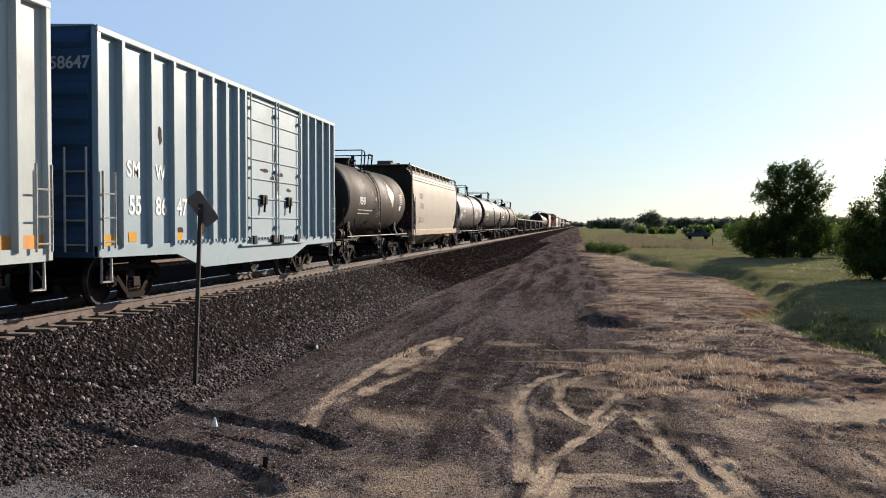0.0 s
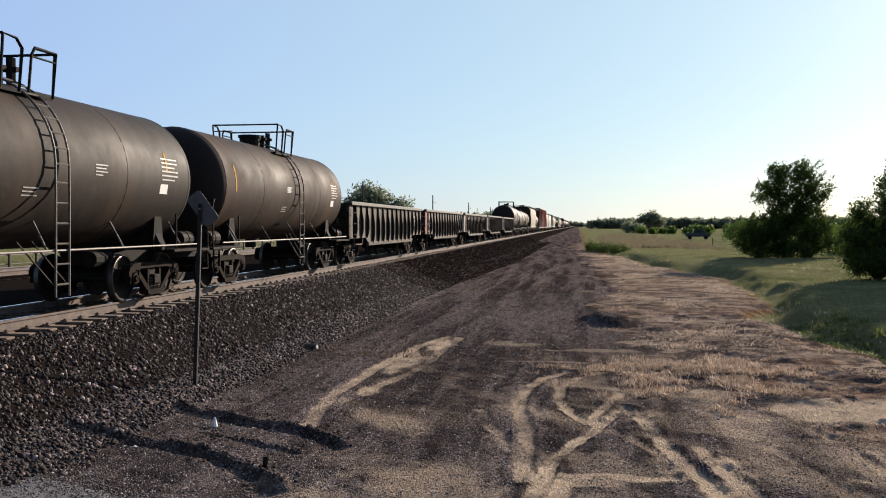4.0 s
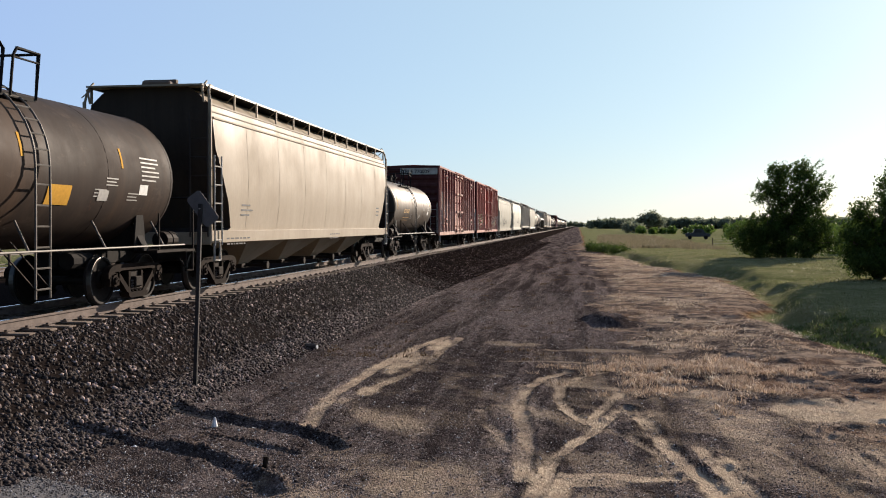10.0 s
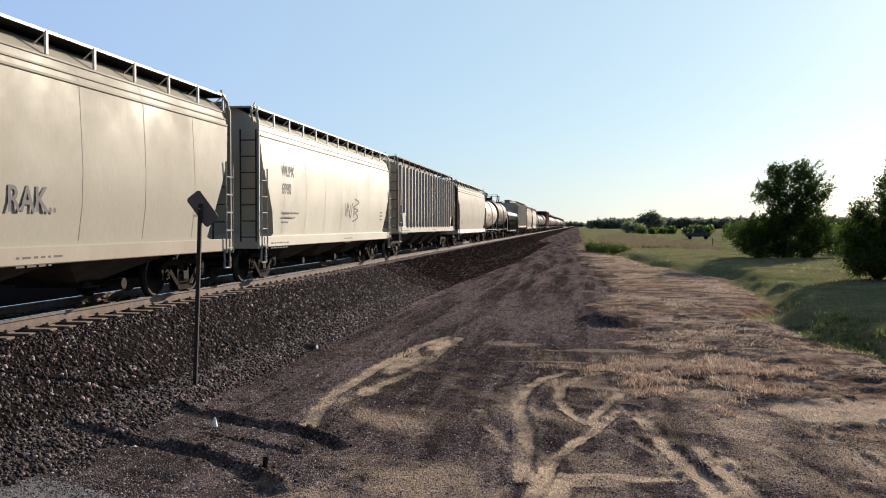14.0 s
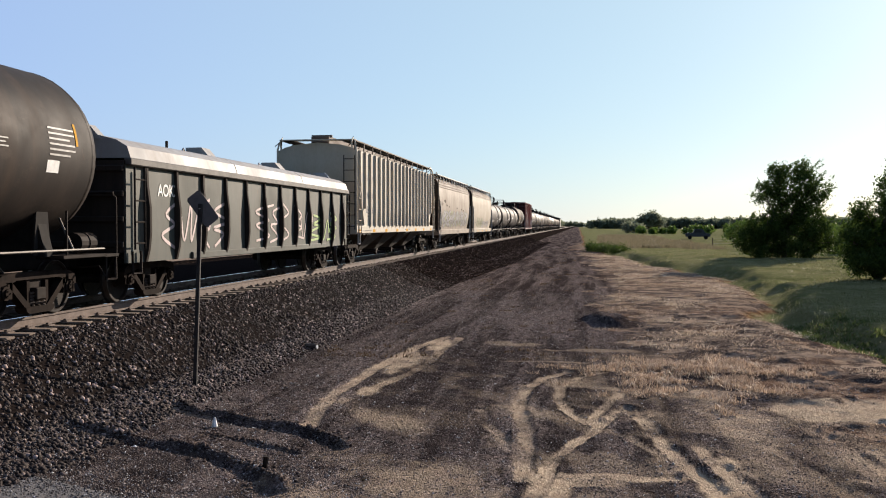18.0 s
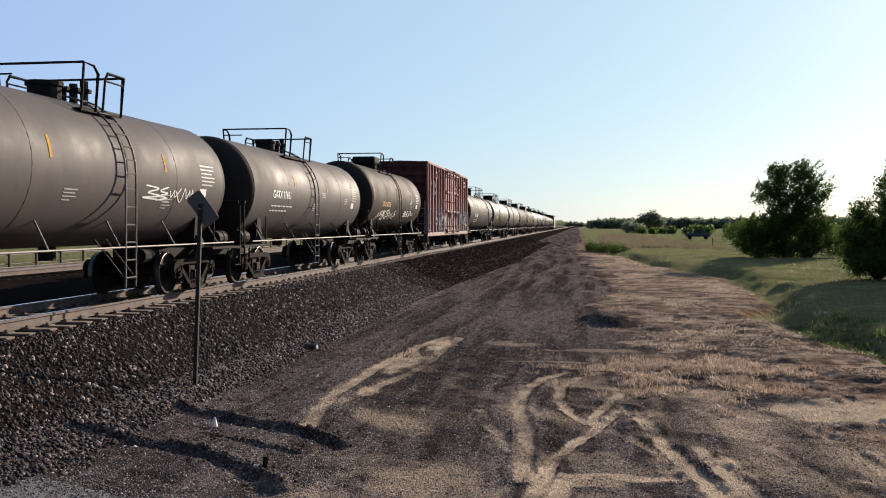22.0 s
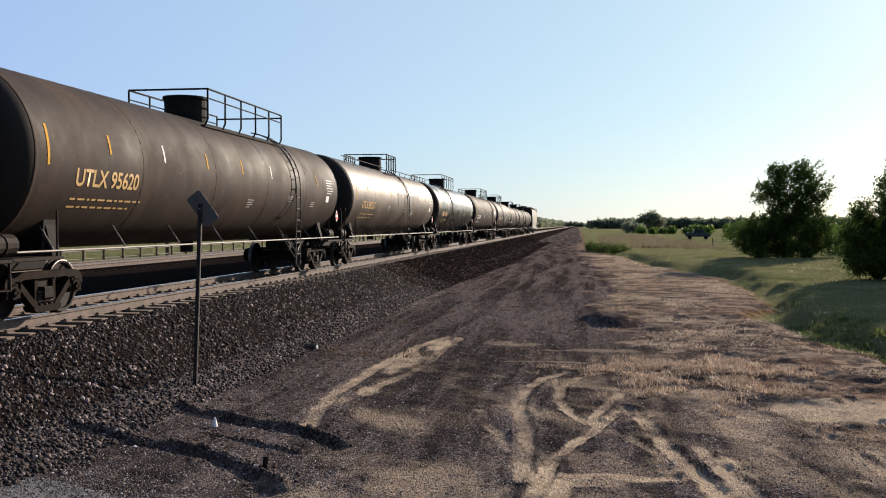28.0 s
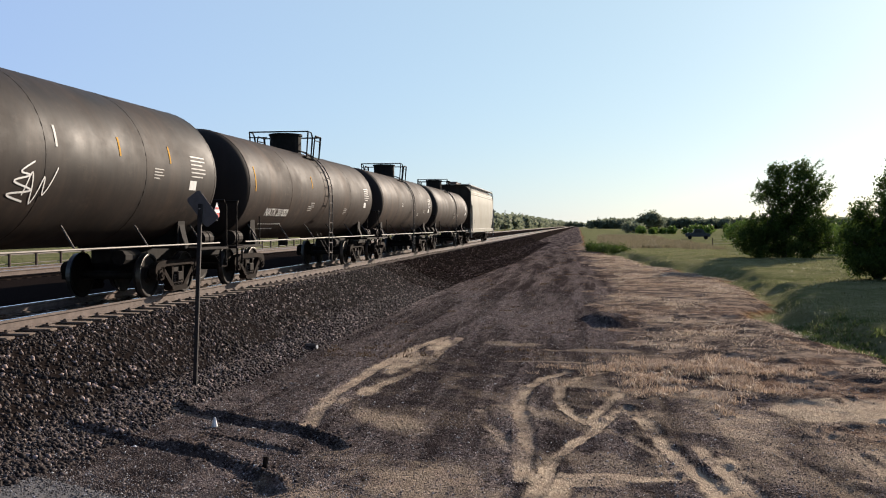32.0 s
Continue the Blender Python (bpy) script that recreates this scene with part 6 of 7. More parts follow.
tree("low_bush", "low green weeds at the edge of the cinders", (12.3, 96, 0), 1.6, [(0, 0, 0.5, 1.3, 1.6, 0.5), (1.4, -2, 0.45, 1.2, 1.5, 0.4), (-0.9, 3, 0.5, 1.0, 2.2, 0.5)], 34, LEAF, 160, 30, 0.08, 0.2, 0.05, "bush")
tree("trackside_tree", "dark rounded tree beyond the track", (-22.5, 147, 0), 8.6, [(-1.5, 0, 6.0, 3.4, 3, 2.3), (2.6, 2, 4.6, 2.6, 2.6, 1.8), (-4, 0, 4.6, 2, 2, 1.6)], 35, HAZYLEAF, 220, 26, 0.26, 0.45, 0.3)


# ---- road corner, litter and the parked machine ----
def road_corner():
    bm = bmesh.new()
    prism(bm, [(2.4, 9.83), (5.2, 8.57), (12.0, 5.5), (30, -2.6), (30, -12), (2.4, 1.0)], "z", -0.2, 0.075)
    tagged(part("road", bm, ROADM), "pale gravelled road surface at the crossing", "road", kind="structure")


ROADSTONE = plain("pale_road_stones", (0.16, 0.145, 0.135), 0.9, 0, 0.4, 30.0, 0.3, island=True, gloss=0.05)
ROADM = plain("pale_gravel_road", (0.16, 0.148, 0.14), 0.95, 0, 0.6, 45.0, 1.0, gloss=0.05)
road_corner()
n = 5200
x = rs.uniform(2.6, 6.6, n)
y = 9.83 - 0.45 * (x - 2.4) - 1.6 * rs.uniform(0, 1, n) ** 1.5 + rs.normal(size=n) * 0.07
tagged(stones("road_gravel", rs, np.stack([x, y, np.full(n, 0.076)], -1), rs.uniform(0.006, 0.02, n), ROADSTONE, "sharp"), "pale loose gravel on the road edge", "gravel", kind="stuff")


def litter():
    for x, y, h, w in ((4.88, 11.98, 0.13, 0.05), (4.35, 10.75, 0.03, 0.06), (5.0, 16.6, 0.03, 0.03)):
        bm = bmesh.new()
        rod(bm, (0, 0, 0), (0.01, 0.0, h), w, 7, w * 0.25)
        bmesh.ops.translate(bm, vec=(x, y, float(ground_at(x, y)[0]) - 0.005), verts=bm.verts)
        tagged(part("litter_scrap", bm, WHITE), "crumpled white scrap lying on the cinders", "litter", "scraps of litter")
    bm = bmesh.new()
    rod(bm, (-0.28, 0.08, 0.07), (0, 0, 0.065), 0.065, 9)
    bmesh.ops.translate(bm, vec=(4.12, 19.6, float(ground_at(4.12, 19.6)[0])), verts=bm.verts)
    log = tagged(part("log_stub", bm, BARK), "short dark stub of timber at the foot of the ballast", "timber")
    bm = bmesh.new()
    rod(bm, (4.118, 19.6, float(ground_at(4.12, 19.6)[0]) + 0.065), (4.128, 19.597, float(ground_at(4.12, 19.6)[0]) + 0.065), 0.045, 9)
    part("cut_end", bm, WHITE, log, "pale cut face")


litter()
bm = bmesh.new()
rod(bm, (0, 0, -0.02), (0.02, 0.0, 0.11), 0.03, 8)
rod(bm, (0.02, 0.0, 0.11), (0.021, 0, 0.135), 0.034, 8)
bmesh.ops.translate(bm, vec=(6.3, 9.95, float(ground_at(6.3, 9.95)[0])), verts=bm.verts)
tagged(part("rusty_stub", bm, IRON), "short dark iron stub standing in the cinders", "iron stub")


def machine():
    """A dark farm truck far off in the meadow."""
    root = new("farm_truck")
    root.matrix_world = pose(32.6, 186, 0, 0, 0, -6) @ Matrix.Scale(0.95, 4)
    tagged(root, "small dark parked farm truck in the far meadow", "truck")
    bm = bmesh.new()
    prism(bm, [(-2.5, 0.55), (2.4, 0.55), (2.5, 1.15), (1.4, 1.35), (0.95, 2.1), (-0.75, 2.15), (-0.95, 1.35), (-2.5, 1.3)], "y", -0.95, 0.95)
    part("body", bm, MACHINEM, root)
    bm = bmesh.new()
    prism(bm, [(0.85, 1.4), (0.62, 1.98), (-0.6, 2.02), (-0.72, 1.4)], "y", -0.97, 0.97)
    part("cab_window", bm, GLASSM, root)
    for x in (-1.6, 1.55):
        for y in (-0.9, 0.9):
            bm = bmesh.new()
            rod(bm, (x, y - 0.13, 0.4), (x, y + 0.13, 0.4), 0.4, 16)
            part("wheel", bm, BLACKM, root)


MACHINEM = plain("dark_truck_paint", (0.035, 0.04, 0.055), 0.3, 0.1, 0.2, 3.0)
GLASSM = plain("dark_glass", (0.03, 0.035, 0.04), 0.05, 0.0, 0.1, 3.0)
machine()


def fence():
    root = new("wire_fence")
    root.location = (26.0, 118, 0)
    tagged(root, "thin wire fence on wooden posts across the meadow", "fence")
    for k in range(9):
        bm = bmesh.new()
        rod(bm, (k * 3.0, 0.5 * k, -0.2), (k * 3.0, 0.5 * k, 1.2), 0.05, 6)
        part("post", bm, POLEM, root)
    for z in (0.5, 0.85, 1.1):
        bm = bmesh.new()
        rod(bm, (0, 0, z), (24.0, 4.0, z), 0.008, 4)
        part("wire", bm, PALE, root)


fence()

# ---- the train, car by car from the head end ----
BLUE = paint("faded_blue", (0.235, 0.32, 0.365), 0.5, 0.25, 0.4, dirt_col=(0.27, 0.28, 0.27))
WHITEBLUE = paint("bleached_blue", (0.37, 0.42, 0.42), 0.5, 0.25, 0.4, dirt_col=(0.36, 0.34, 0.30))
MAROON = paint("dark_maroon_end", (0.06, 0.017, 0.016), 0.65, 0.3, 0.5, gloss=0.08, dirt_col=(0.12, 0.07, 0.06))
PLUMTANK = paint("plum_grey_tank", (0.098, 0.084, 0.08), 0.5, 0.1, 0.5, dirt_col=(0.16, 0.125, 0.105), gloss=0.15)
BLUEEND = paint("deep_blue_end", (0.035, 0.075, 0.14), 0.6, 0.2, 0.3, gloss=0.08, dirt_col=(0.06, 0.07, 0.09))
REDBOX = paint("oxide_red", (0.235, 0.072, 0.06), 0.6, 0.25, 0.6, dirt_col=(0.27, 0.115, 0.095), splash=(0.50, 0.34, 0.27), gloss=0.12)
BROWNBOX = paint("brown_oxide", (0.235, 0.085, 0.075), 0.6, 0.6, 0.5, dirt_col=(0.25, 0.13, 0.108), splash=(0.38, 0.29, 0.26), gloss=0.12, rust_col=(0.09, 0.035, 0.025))
REDDARK = paint("dark_crimson", (0.32, 0.085, 0.07), 0.6, 0.3, 0.5, dirt_col=(0.36, 0.19, 0.155), splash=(0.46, 0.28, 0.23), gloss=0.12)
PALEGREY = plain("pale_grey_spray", (0.42, 0.40, 0.37), 0.7, 0, 0.3, 3.0)
PALEYEL = plain("pale_yellow_spray", (0.46, 0.40, 0.24), 0.7, 0, 0.3, 3.0)
GHOST = plain("faint_pale_spray", (0.42, 0.24, 0.20), 0.7, 0, 0.3, 3.0)
PLATE = paint("dirty_cream_plate", (0.50, 0.44, 0.34), 0.6, 0.4, 0.5, rust_col=(0.25, 0.11, 0.05))
TAN = paint("tan_hopper", (0.30, 0.245, 0.175), 0.6, 0.2, 0.45, dirt_col=(0.2, 0.15, 0.105))
CREAM = paint("cream_hopper", (0.28, 0.245, 0.19), 0.55, 0.1, 0.35, dirt_col=(0.24, 0.19, 0.14))
CREAM2 = paint("pale_cream_hopper", (0.30, 0.284, 0.23), 0.55, 0.08, 0.3, dirt_col=(0.29, 0.25, 0.19), gloss=0.1)
WHITEHOP = paint("white_hopper", (0.43, 0.41, 0.335), 0.45, 0.06, 0.22, dirt_col=(0.42, 0.36, 0.27), gloss=0.3)
FAINT = plain("faded_grey_lettering", (0.34, 0.31, 0.27), 0.7, 0, 0.3, 3.0)
WARMHOP = paint("warm_cream_hopper", (0.48, 0.43, 0.35), 0.5, 0.12, 0.3, dirt_col=(0.36, 0.28, 0.2))
GREYHOP = paint("grey_hopper", (0.42, 0.39, 0.335), 0.55, 0.15, 0.35)
WORNHOP = paint("worn_grey_hopper", (0.215, 0.172, 0.128), 0.65, 0.3, 0.8, dirt_col=(0.14, 0.10, 0.075))
TAGFILL = plain("pale_violet_spray", (0.19, 0.178, 0.178), 0.6, 0, 0.35, 2.0)
TAGGREEN = plain("dull_green_spray", (0.15, 0.148, 0.075), 0.6, 0, 0.35, 2.0)
TAGLINE = plain("dark_outline_spray", (0.07, 0.06, 0.06), 0.6, 0, 0.3, 3.0)
BLACKTANK = paint("black_tank", (0.019, 0.015, 0.013), 0.6, 0.1, 0.5, dirt_col=(0.055, 0.039, 0.03), gloss=0.1, bands=0.3)
BROWNTANK = paint("dusty_black_tank", (0.03, 0.0215, 0.0175), 0.64, 0.2, 0.6, dirt_col=(0.062, 0.043, 0.033), gloss=0.07, bands=0.5)
MAUVETANK = paint("mauve_grey_tank", (0.09, 0.08, 0.077), 0.6, 0.12, 0.5, dirt_col=(0.13, 0.102, 0.086), gloss=0.08, bands=0.2)
LIGHTWORN = paint("stained_cream_hopper", (0.29, 0.246, 0.185), 0.6, 0.25, 0.6, dirt_col=(0.24, 0.185, 0.13))
BRONZETANK = paint("bronzed_tank", (0.062, 0.048, 0.038), 0.5, 0.15, 0.5, metal=0.4, gloss=0.15, dirt_col=(0.085, 0.06, 0.044), bands=0.5)
SOOTYTANK = paint("sooty_brown_tank", (0.036, 0.029, 0.026), 0.65, 0.12, 0.5, dirt_col=(0.062, 0.047, 0.038), gloss=0.06)
GREYTANK = paint("grey_tank", (0.09, 0.079, 0.073), 0.58, 0.15, 0.5, dirt_col=(0.14, 0.105, 0.083), gloss=0.1)
PALETANK = paint("pale_tank", (0.47, 0.41, 0.32), 0.6, 0.1, 0.25, dirt_col=(0.28, 0.22, 0.16), gloss=0.08)
SHINYTANK = paint("glossy_black_tank", (0.03, 0.0245, 0.0215), 0.45, 0.05, 0.4, gloss=0.2, dirt_col=(0.085, 0.063, 0.05), bands=0.2)
MIRRORTANK = paint("polished_black_tank", (0.016, 0.014, 0.0135), 0.3, 0.03, 0.2, gloss=0.55, dirt_col=(0.036, 0.029, 0.025))
GOND = paint("sooty_gondola", (0.085, 0.071, 0.061), 0.7, 0.35, 0.8, dirt_col=(0.20, 0.168, 0.138), gloss=0.08)
GOND2 = paint("grey_gondola", (0.15, 0.134, 0.118), 0.7, 0.35, 0.8, dirt_col=(0.24, 0.205, 0.168), gloss=0.08)
GOND3 = paint("dark_green_gondola", (0.055, 0.06, 0.05), 0.6, 0.2, 0.4, dirt_col=(0.12, 0.10, 0.08))
COVERM = paint("pale_cover", (0.34, 0.33, 0.32), 0.6, 0.1, 0.5)
ORANGEB = paint("orange_band", (0.62, 0.26, 0.04), 0.5, 0.2, 0.3)
CREAMP = plain("cream_patch", (0.50, 0.40, 0.29), 0.6, 0, 0.3, 3.0)
GREENP = plain("green_spray", (0.30, 0.40, 0.14), 0.6, 0, 0.2, 5.0)
PINKP = plain("pale_spray", (0.50, 0.40, 0.37), 0.6, 0, 0.3, 3.0)
DULLRED = paint("dull_red_plate", (0.26, 0.045, 0.035), 0.6, 0.3, 0.4)
GREYP = plain("grey_spray", (0.16, 0.16, 0.17), 0.6, 0, 0.2, 5.0)

def even(a, b, n):
    return [a + (b - a) * k / (n - 1) for k in range(n)]


Y6 = (0.03, 0.2, 0.36, 0.55, 0.75, 0.95)
boxcar(-0.08, 1.076, WHITEBLUE, BLUEEND, "pale blue-white steel box car with an orange foot band", 5.0, even(-7, -2.6, 5) + even(2.6, 7, 5), [(-2.4, 0, "plug"), (0.05, 2.4, "plug")], True, stripe=(ORANGEB, [(-0.1, 0.5, 1.12, 1.36)]), seed=1, pads=False)
boxcar(1.178, 2.315, BLUE, BLUEEND, "faded blue box car with flaking sliding doors", 4.95, [-6.9, -5.75, -4.75, -3.65, -2.75, -1.95, -1.2, -0.9 + 0.2] + [3.9, 4.6, 5.4, 6.2, 7.0], [(-0.45, 1.65, "plug"), (1.7, 3.75, "plug")], True, texts=[("SM", 0.42, -6.58, 2.42, WHITE), ("W", 0.42, -5.42, 2.42, WHITE), ("55", 0.5, -6.52, 1.72, WHITE), ("86", 0.5, -5.42, 1.72, WHITE), ("47", 0.5, -4.45, 1.72, WHITE)], stripe=(YELLOW, [(-0.49, -0.44, 1.12, 1.34), (-0.42, -0.40, 1.2, 1.38), (-0.3, -0.27, 1.2, 1.36)]), number="558647", spots=[(1.55, 3.1, 0.12, 0.18, WHITE), (1.4, 2.75, 0.18, 0.1, FADEC), (1.75, 2.6, 0.16, 0.28, FADEC), (1.62, 3.3, 0.08, 0.3, FADEC), (2.1, 2.9, 0.3, 0.06, FADEC), (0.8, 2.95, 0.4, 0.05, FADEC), (1.9, 2.3, 0.2, 0.08, WHITE), (2.8, 2.5, 0.25, 0.06, FADEC), (-3.1, 1.5, 0.1, 0.25, FADEC), (-5.2, 3.3, 0.1, 0.2, FADEC), (-4.3, 1.4, 0.18, 0.1, FADEC)], seed=2, pads=False)
tank(2.47, 3.26, SOOTYTANK, "dull grey-black tank car with a pale diamond patch", 1.45, 2.55, texts=[("19545", 0.4, 1.5, 2.75, WHITE)], patchwork=[(6.9, 8.3, 2.4, 3.45, CREAMP, "diamond")], yellow=(0.35, 0.6, 0.92), plat=(-1.6, 0.25, -0.8), seed=3)
hopper(3.405, 4.648, CREAM, "cream covered hopper with curved sides", 4.15, 1.05, texts=[("CEFX", 0.38, 2.2, 2.9, BLACKP), ("319085", 0.38, 2.2, 2.4, BLACKP)], band=TAN, stripe=1.6, seed=4)
tank(4.77, 5.86, PLUMTANK, "glossy dark tank car with a sprayed tag", 1.47, 2.56, texts=[("CRGX 7621", 0.27, 2.0, 2.9, WHITE)], graffiti=[(9.5, 11.5, 2.0, 2.6, WHITE, 5, 0.06), (0.5, 1.8, 1.9, 2.5, WHITE, 3, 0.05)], yellow=(0.04, 0.8), seed=5)
tank(6.02, 7.18, SHINYTANK, "glossy black tank car with white lettering", 1.5, 2.62, texts=[("CRGX 16423", 0.42, 1.4, 2.75, WHITE)], yellow=(0.06, 0.45), seed=6)
tank(7.34, 8.15, BLACKTANK, "short dull black tank car", 1.4, 2.5, texts=[("PRGX 10646", 0.3, 2.0, 2.75, WHITE)], yellow=(0.06, 0.9), seed=7)
tank(8.31, 9.10, BROWNTANK, "short dusty dark tank car", 1.4, 2.5, yellow=(0.06, 0.9), seed=8)
gondola(9.23, 10.36, GOND, "sooty steel gondola with bulging side posts", seed=9, ylw=(0.2, 0.6))
gondola(10.45, 11.62, GOND, "sooty gondola with a red corner plate", nrib=14, end_mat=DULLRED, texts=[("GRN", 0.36, 1.2, 1.85, WHITE), ("1103", 0.36, 1.2, 1.4, WHITE)], ylw=(0.57, 0.72), seed=10)
gondola(11.71, 12.87, GOND2, "grey-brown gondola with a pale corner plate", nrib=15, end_mat=PLATE, texts=[("WW", 0.34, 2.1, 1.85, WHITE), ("4796", 0.34, 1.3, 1.4, WHITE)], seed=11)
gondola(12.97, 14.12, GOND, "dark gondola with a white corner plate and stepped sill", nrib=16, end_mat=PLATE, seed=12, top=2.36)
gondola(14.21, 15.375, GOND2, "grey gondola with a white corner plate", nrib=16, end_mat=PLATE, texts=[("50", 0.38, 3.1, 1.5, WHITE)], ylw=(0.95,), seed=13)
tank(15.50, 16.23, GREYTANK, "grey tank car with yellow reflector strips", 1.48, 2.62, texts=[("GATX 74033", 0.34, 1.2, 2.6, WHITE)], yellow=Y6, seed=14)
tank(16.39, 17.24, GREYTANK, "grey tank car with a walkway on top", 1.4, 2.47, texts=[("CGTX 64554", 0.28, 3.0, 2.45, WHITE)], yellow=Y6, plat=(-2.05, 0.55, -0.35), seed=15)
tank(17.40, 18.16, BROWNTANK, "short dusty dark tank car with yellow strips", 1.36, 2.45, texts=[("ECLX 137", 0.22, 2.5, 2.5, WHITE)], patchwork=[(6.0, 6.7, 1.85, 2.2, YELLOW), (7.6, 7.95, 1.95, 2.15, DATAM)], yellow=(0.5, 0.8), seed=16)
hopper(18.34, 19.765, TAN, "dusty tan covered hopper with smooth sides", 4.3, 1.15, bays=4, seed=17)
tank(19.92, 20.67, BRONZETANK, "short brown-black tank car with orange lettering", 1.32, 2.42, texts=[("UTLX 66123", 0.26, 2.2, 2.55, ORANGE)], yellow=(0.05, 0.95), plat=(-2.05, 0.55, -0.35), seed=18)
boxcar(20.85, 22.185, REDBOX, MAROON, "oxide-red long box car with one plug door", 5.04, even(-8.6, -2.5, 6) + even(2.1, 8.6, 6), [(-2.1, 1.5, "frame")], False, texts=[("CR", 0.42, -8.22, 2.3, BLACKP), ("LE", 0.42, -7.0, 2.3, BLACKP), ("770", 0.4, -8.28, 1.75, BLACKP), ("009", 0.4, -7.05, 1.75, BLACKP)], plates=[(-8.5, -7.5, 1.62, 3.55, PLATE), (-7.28, -6.3, 1.62, 2.75, PLATE), (-3.6, -2.75, 1.3, 1.75, PLATE)], number="CRLE 770009", graffiti=[(-6.8, -3.2, 1.3, 3.0, GHOST, 4, 0.12), (2.0, 7.5, 1.3, 2.6, GHOST, 5, 0.1)], seed=19)
boxcar(22.33, 23.695, REDDARK, MAROON, "oxide-red box car with a white roof edge and sprayed tags", 5.04, even(-8.4, -3.4, 5) + even(3.4, 8.3, 5), [(-2.7, -0.25, "frame"), (-0.15, 2.45, "frame")], False, graffiti=[(-7.6, -4.0, 1.3, 2.5, GREENP, 5, 0.12), (-7.6, -4.0, 1.35, 2.4, CREAMP, 6, 0.06), (2.9, 8.5, 1.15, 2.5, CREAMP, 8, 0.14), (3.0, 8.5, 1.2, 2.4, GREYP, 9, 0.05), (-2.5, 2.2, 1.3, 2.3, GHOST, 6, 0.06)], spots=[(3.9, 2.1, 0.75, 1.0, GHOST), (5.3, 1.8, 0.8, 0.8, PALEYEL), (6.7, 1.7, 0.7, 0.75, GHOST), (7.7, 1.8, 0.6, 0.8, PALEYEL), (3.4, 3.1, 0.3, 0.5, GHOST)], texts=[("CO", 0.4, -8.0, 2.5, WHITE), ("ER", 0.4, -6.75, 2.5, WHITE)], seed=20)
hopper(23.83, 25.165, CREAM2, "clean cream covered hopper with a sprayed tag", 4.2, 0.95, texts=[("RAK..", 0.55, 9.3, 1.72, BLACKP), ("UTCX", 0.38, 2.6, 2.75, BLACKP), ("47393", 0.38, 2.6, 2.3, BLACKP)], graffiti=[(4.8, 8.6, 1.35, 2.3, BLACKP, 6, 0.07)], band=CREAM, seed=21)
hopper(25.29, 26.535, WHITEHOP, "white covered hopper with black lettering", 4.2, 0.98, texts=[("WLPX", 0.42, 1.9, 2.9, BLACKP), ("6980", 0.42, 1.9, 2.4, BLACKP)], graffiti=[(9.0, 11.0, 1.6, 2.5, BLACKP, 3, 0.05)], seed=22)
hopper(26.66, 28.06, GREYHOP, "grey ribbed covered hopper", 4.3, 1.2, round_side=False, ribs=21, bays=4, seed=23)
hopper(28.20, 29.57, CREAM2, "plain cream covered hopper", 4.2, 0.98, band=WHITE, stripe=3.2, seed=24)
tank(29.65, 30.44, PALETANK, "pale cream tank car with black sprayed tags", 1.48, 2.58, texts=[("CRGX 6291", 0.33, 1.4, 2.75, BLACKP)], graffiti=[(3.4, 5.6, 1.75, 2.5, GREYP, 3, 0.06), (7.2, 9.3, 2.0, 2.5, GREYP, 5, 0.05)], yellow=(0.03,), plat=(-1.2, 0.17, -0.8), head_mat=PALETANK, seed=25)
tank(30.60, 31.385, BLACKTANK, "black tank car with yellow lettering", 1.5, 2.7, texts=[("UTLX 80795", 0.32, 1.8, 2.4, ORANGE)], yellow=(0.05, 0.5, 0.95), plat=(-2.05, 0.55, -0.35), seed=26)
gondola(31.51, 32.715, GOND3, "black gondola with pale rounded covers and sprayed tags", top=2.72, nrib=12, belly=False, cover=COVERM, graffiti=[(1.5, 5, 1.0, 2.1, PINKP, 4, 0.07), (7, 12, 1.0, 2.1, PINKP, 5, 0.06), (12, 15, 1.0, 1.9, GREENP, 3, 0.07)], texts=[("AOKX", 0.34, 1.3, 2.1, WHITE)], seed=27, z0=0.8)
hopper(32.79, 34.155, WARMHOP, "tan ribbed covered hopper with faded grey lettering", 4.33, 1.25, round_side=False, ribs=21, bays=4, texts=[("UN", 0.36, 1.64, 2.55, GREYP), ("PX", 0.36, 2.52, 2.55, GREYP), ("23", 0.36, 1.7, 2.0, GREYP), ("595", 0.32, 2.5, 2.0, GREYP)], spots=[(0.94 + 0.883 * k, 3.32 + 0.05 * (k % 2), 0.3, 0.2, FAINT) for k in range(6)], graffiti=[(6.5, 11.0, 1.5, 2.3, GREYP, 6, 0.04)], stripe=2.4, seed=28, truck_in=1.2)
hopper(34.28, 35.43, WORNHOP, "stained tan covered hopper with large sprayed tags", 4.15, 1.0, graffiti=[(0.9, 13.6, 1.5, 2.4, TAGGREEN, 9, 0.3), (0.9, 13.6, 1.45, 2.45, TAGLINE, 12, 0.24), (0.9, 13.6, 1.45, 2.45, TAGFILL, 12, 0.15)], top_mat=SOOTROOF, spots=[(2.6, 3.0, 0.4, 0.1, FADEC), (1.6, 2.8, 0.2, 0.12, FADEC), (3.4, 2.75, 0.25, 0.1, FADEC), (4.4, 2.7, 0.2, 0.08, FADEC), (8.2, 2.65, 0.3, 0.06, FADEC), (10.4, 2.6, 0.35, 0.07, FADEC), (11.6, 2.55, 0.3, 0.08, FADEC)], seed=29)
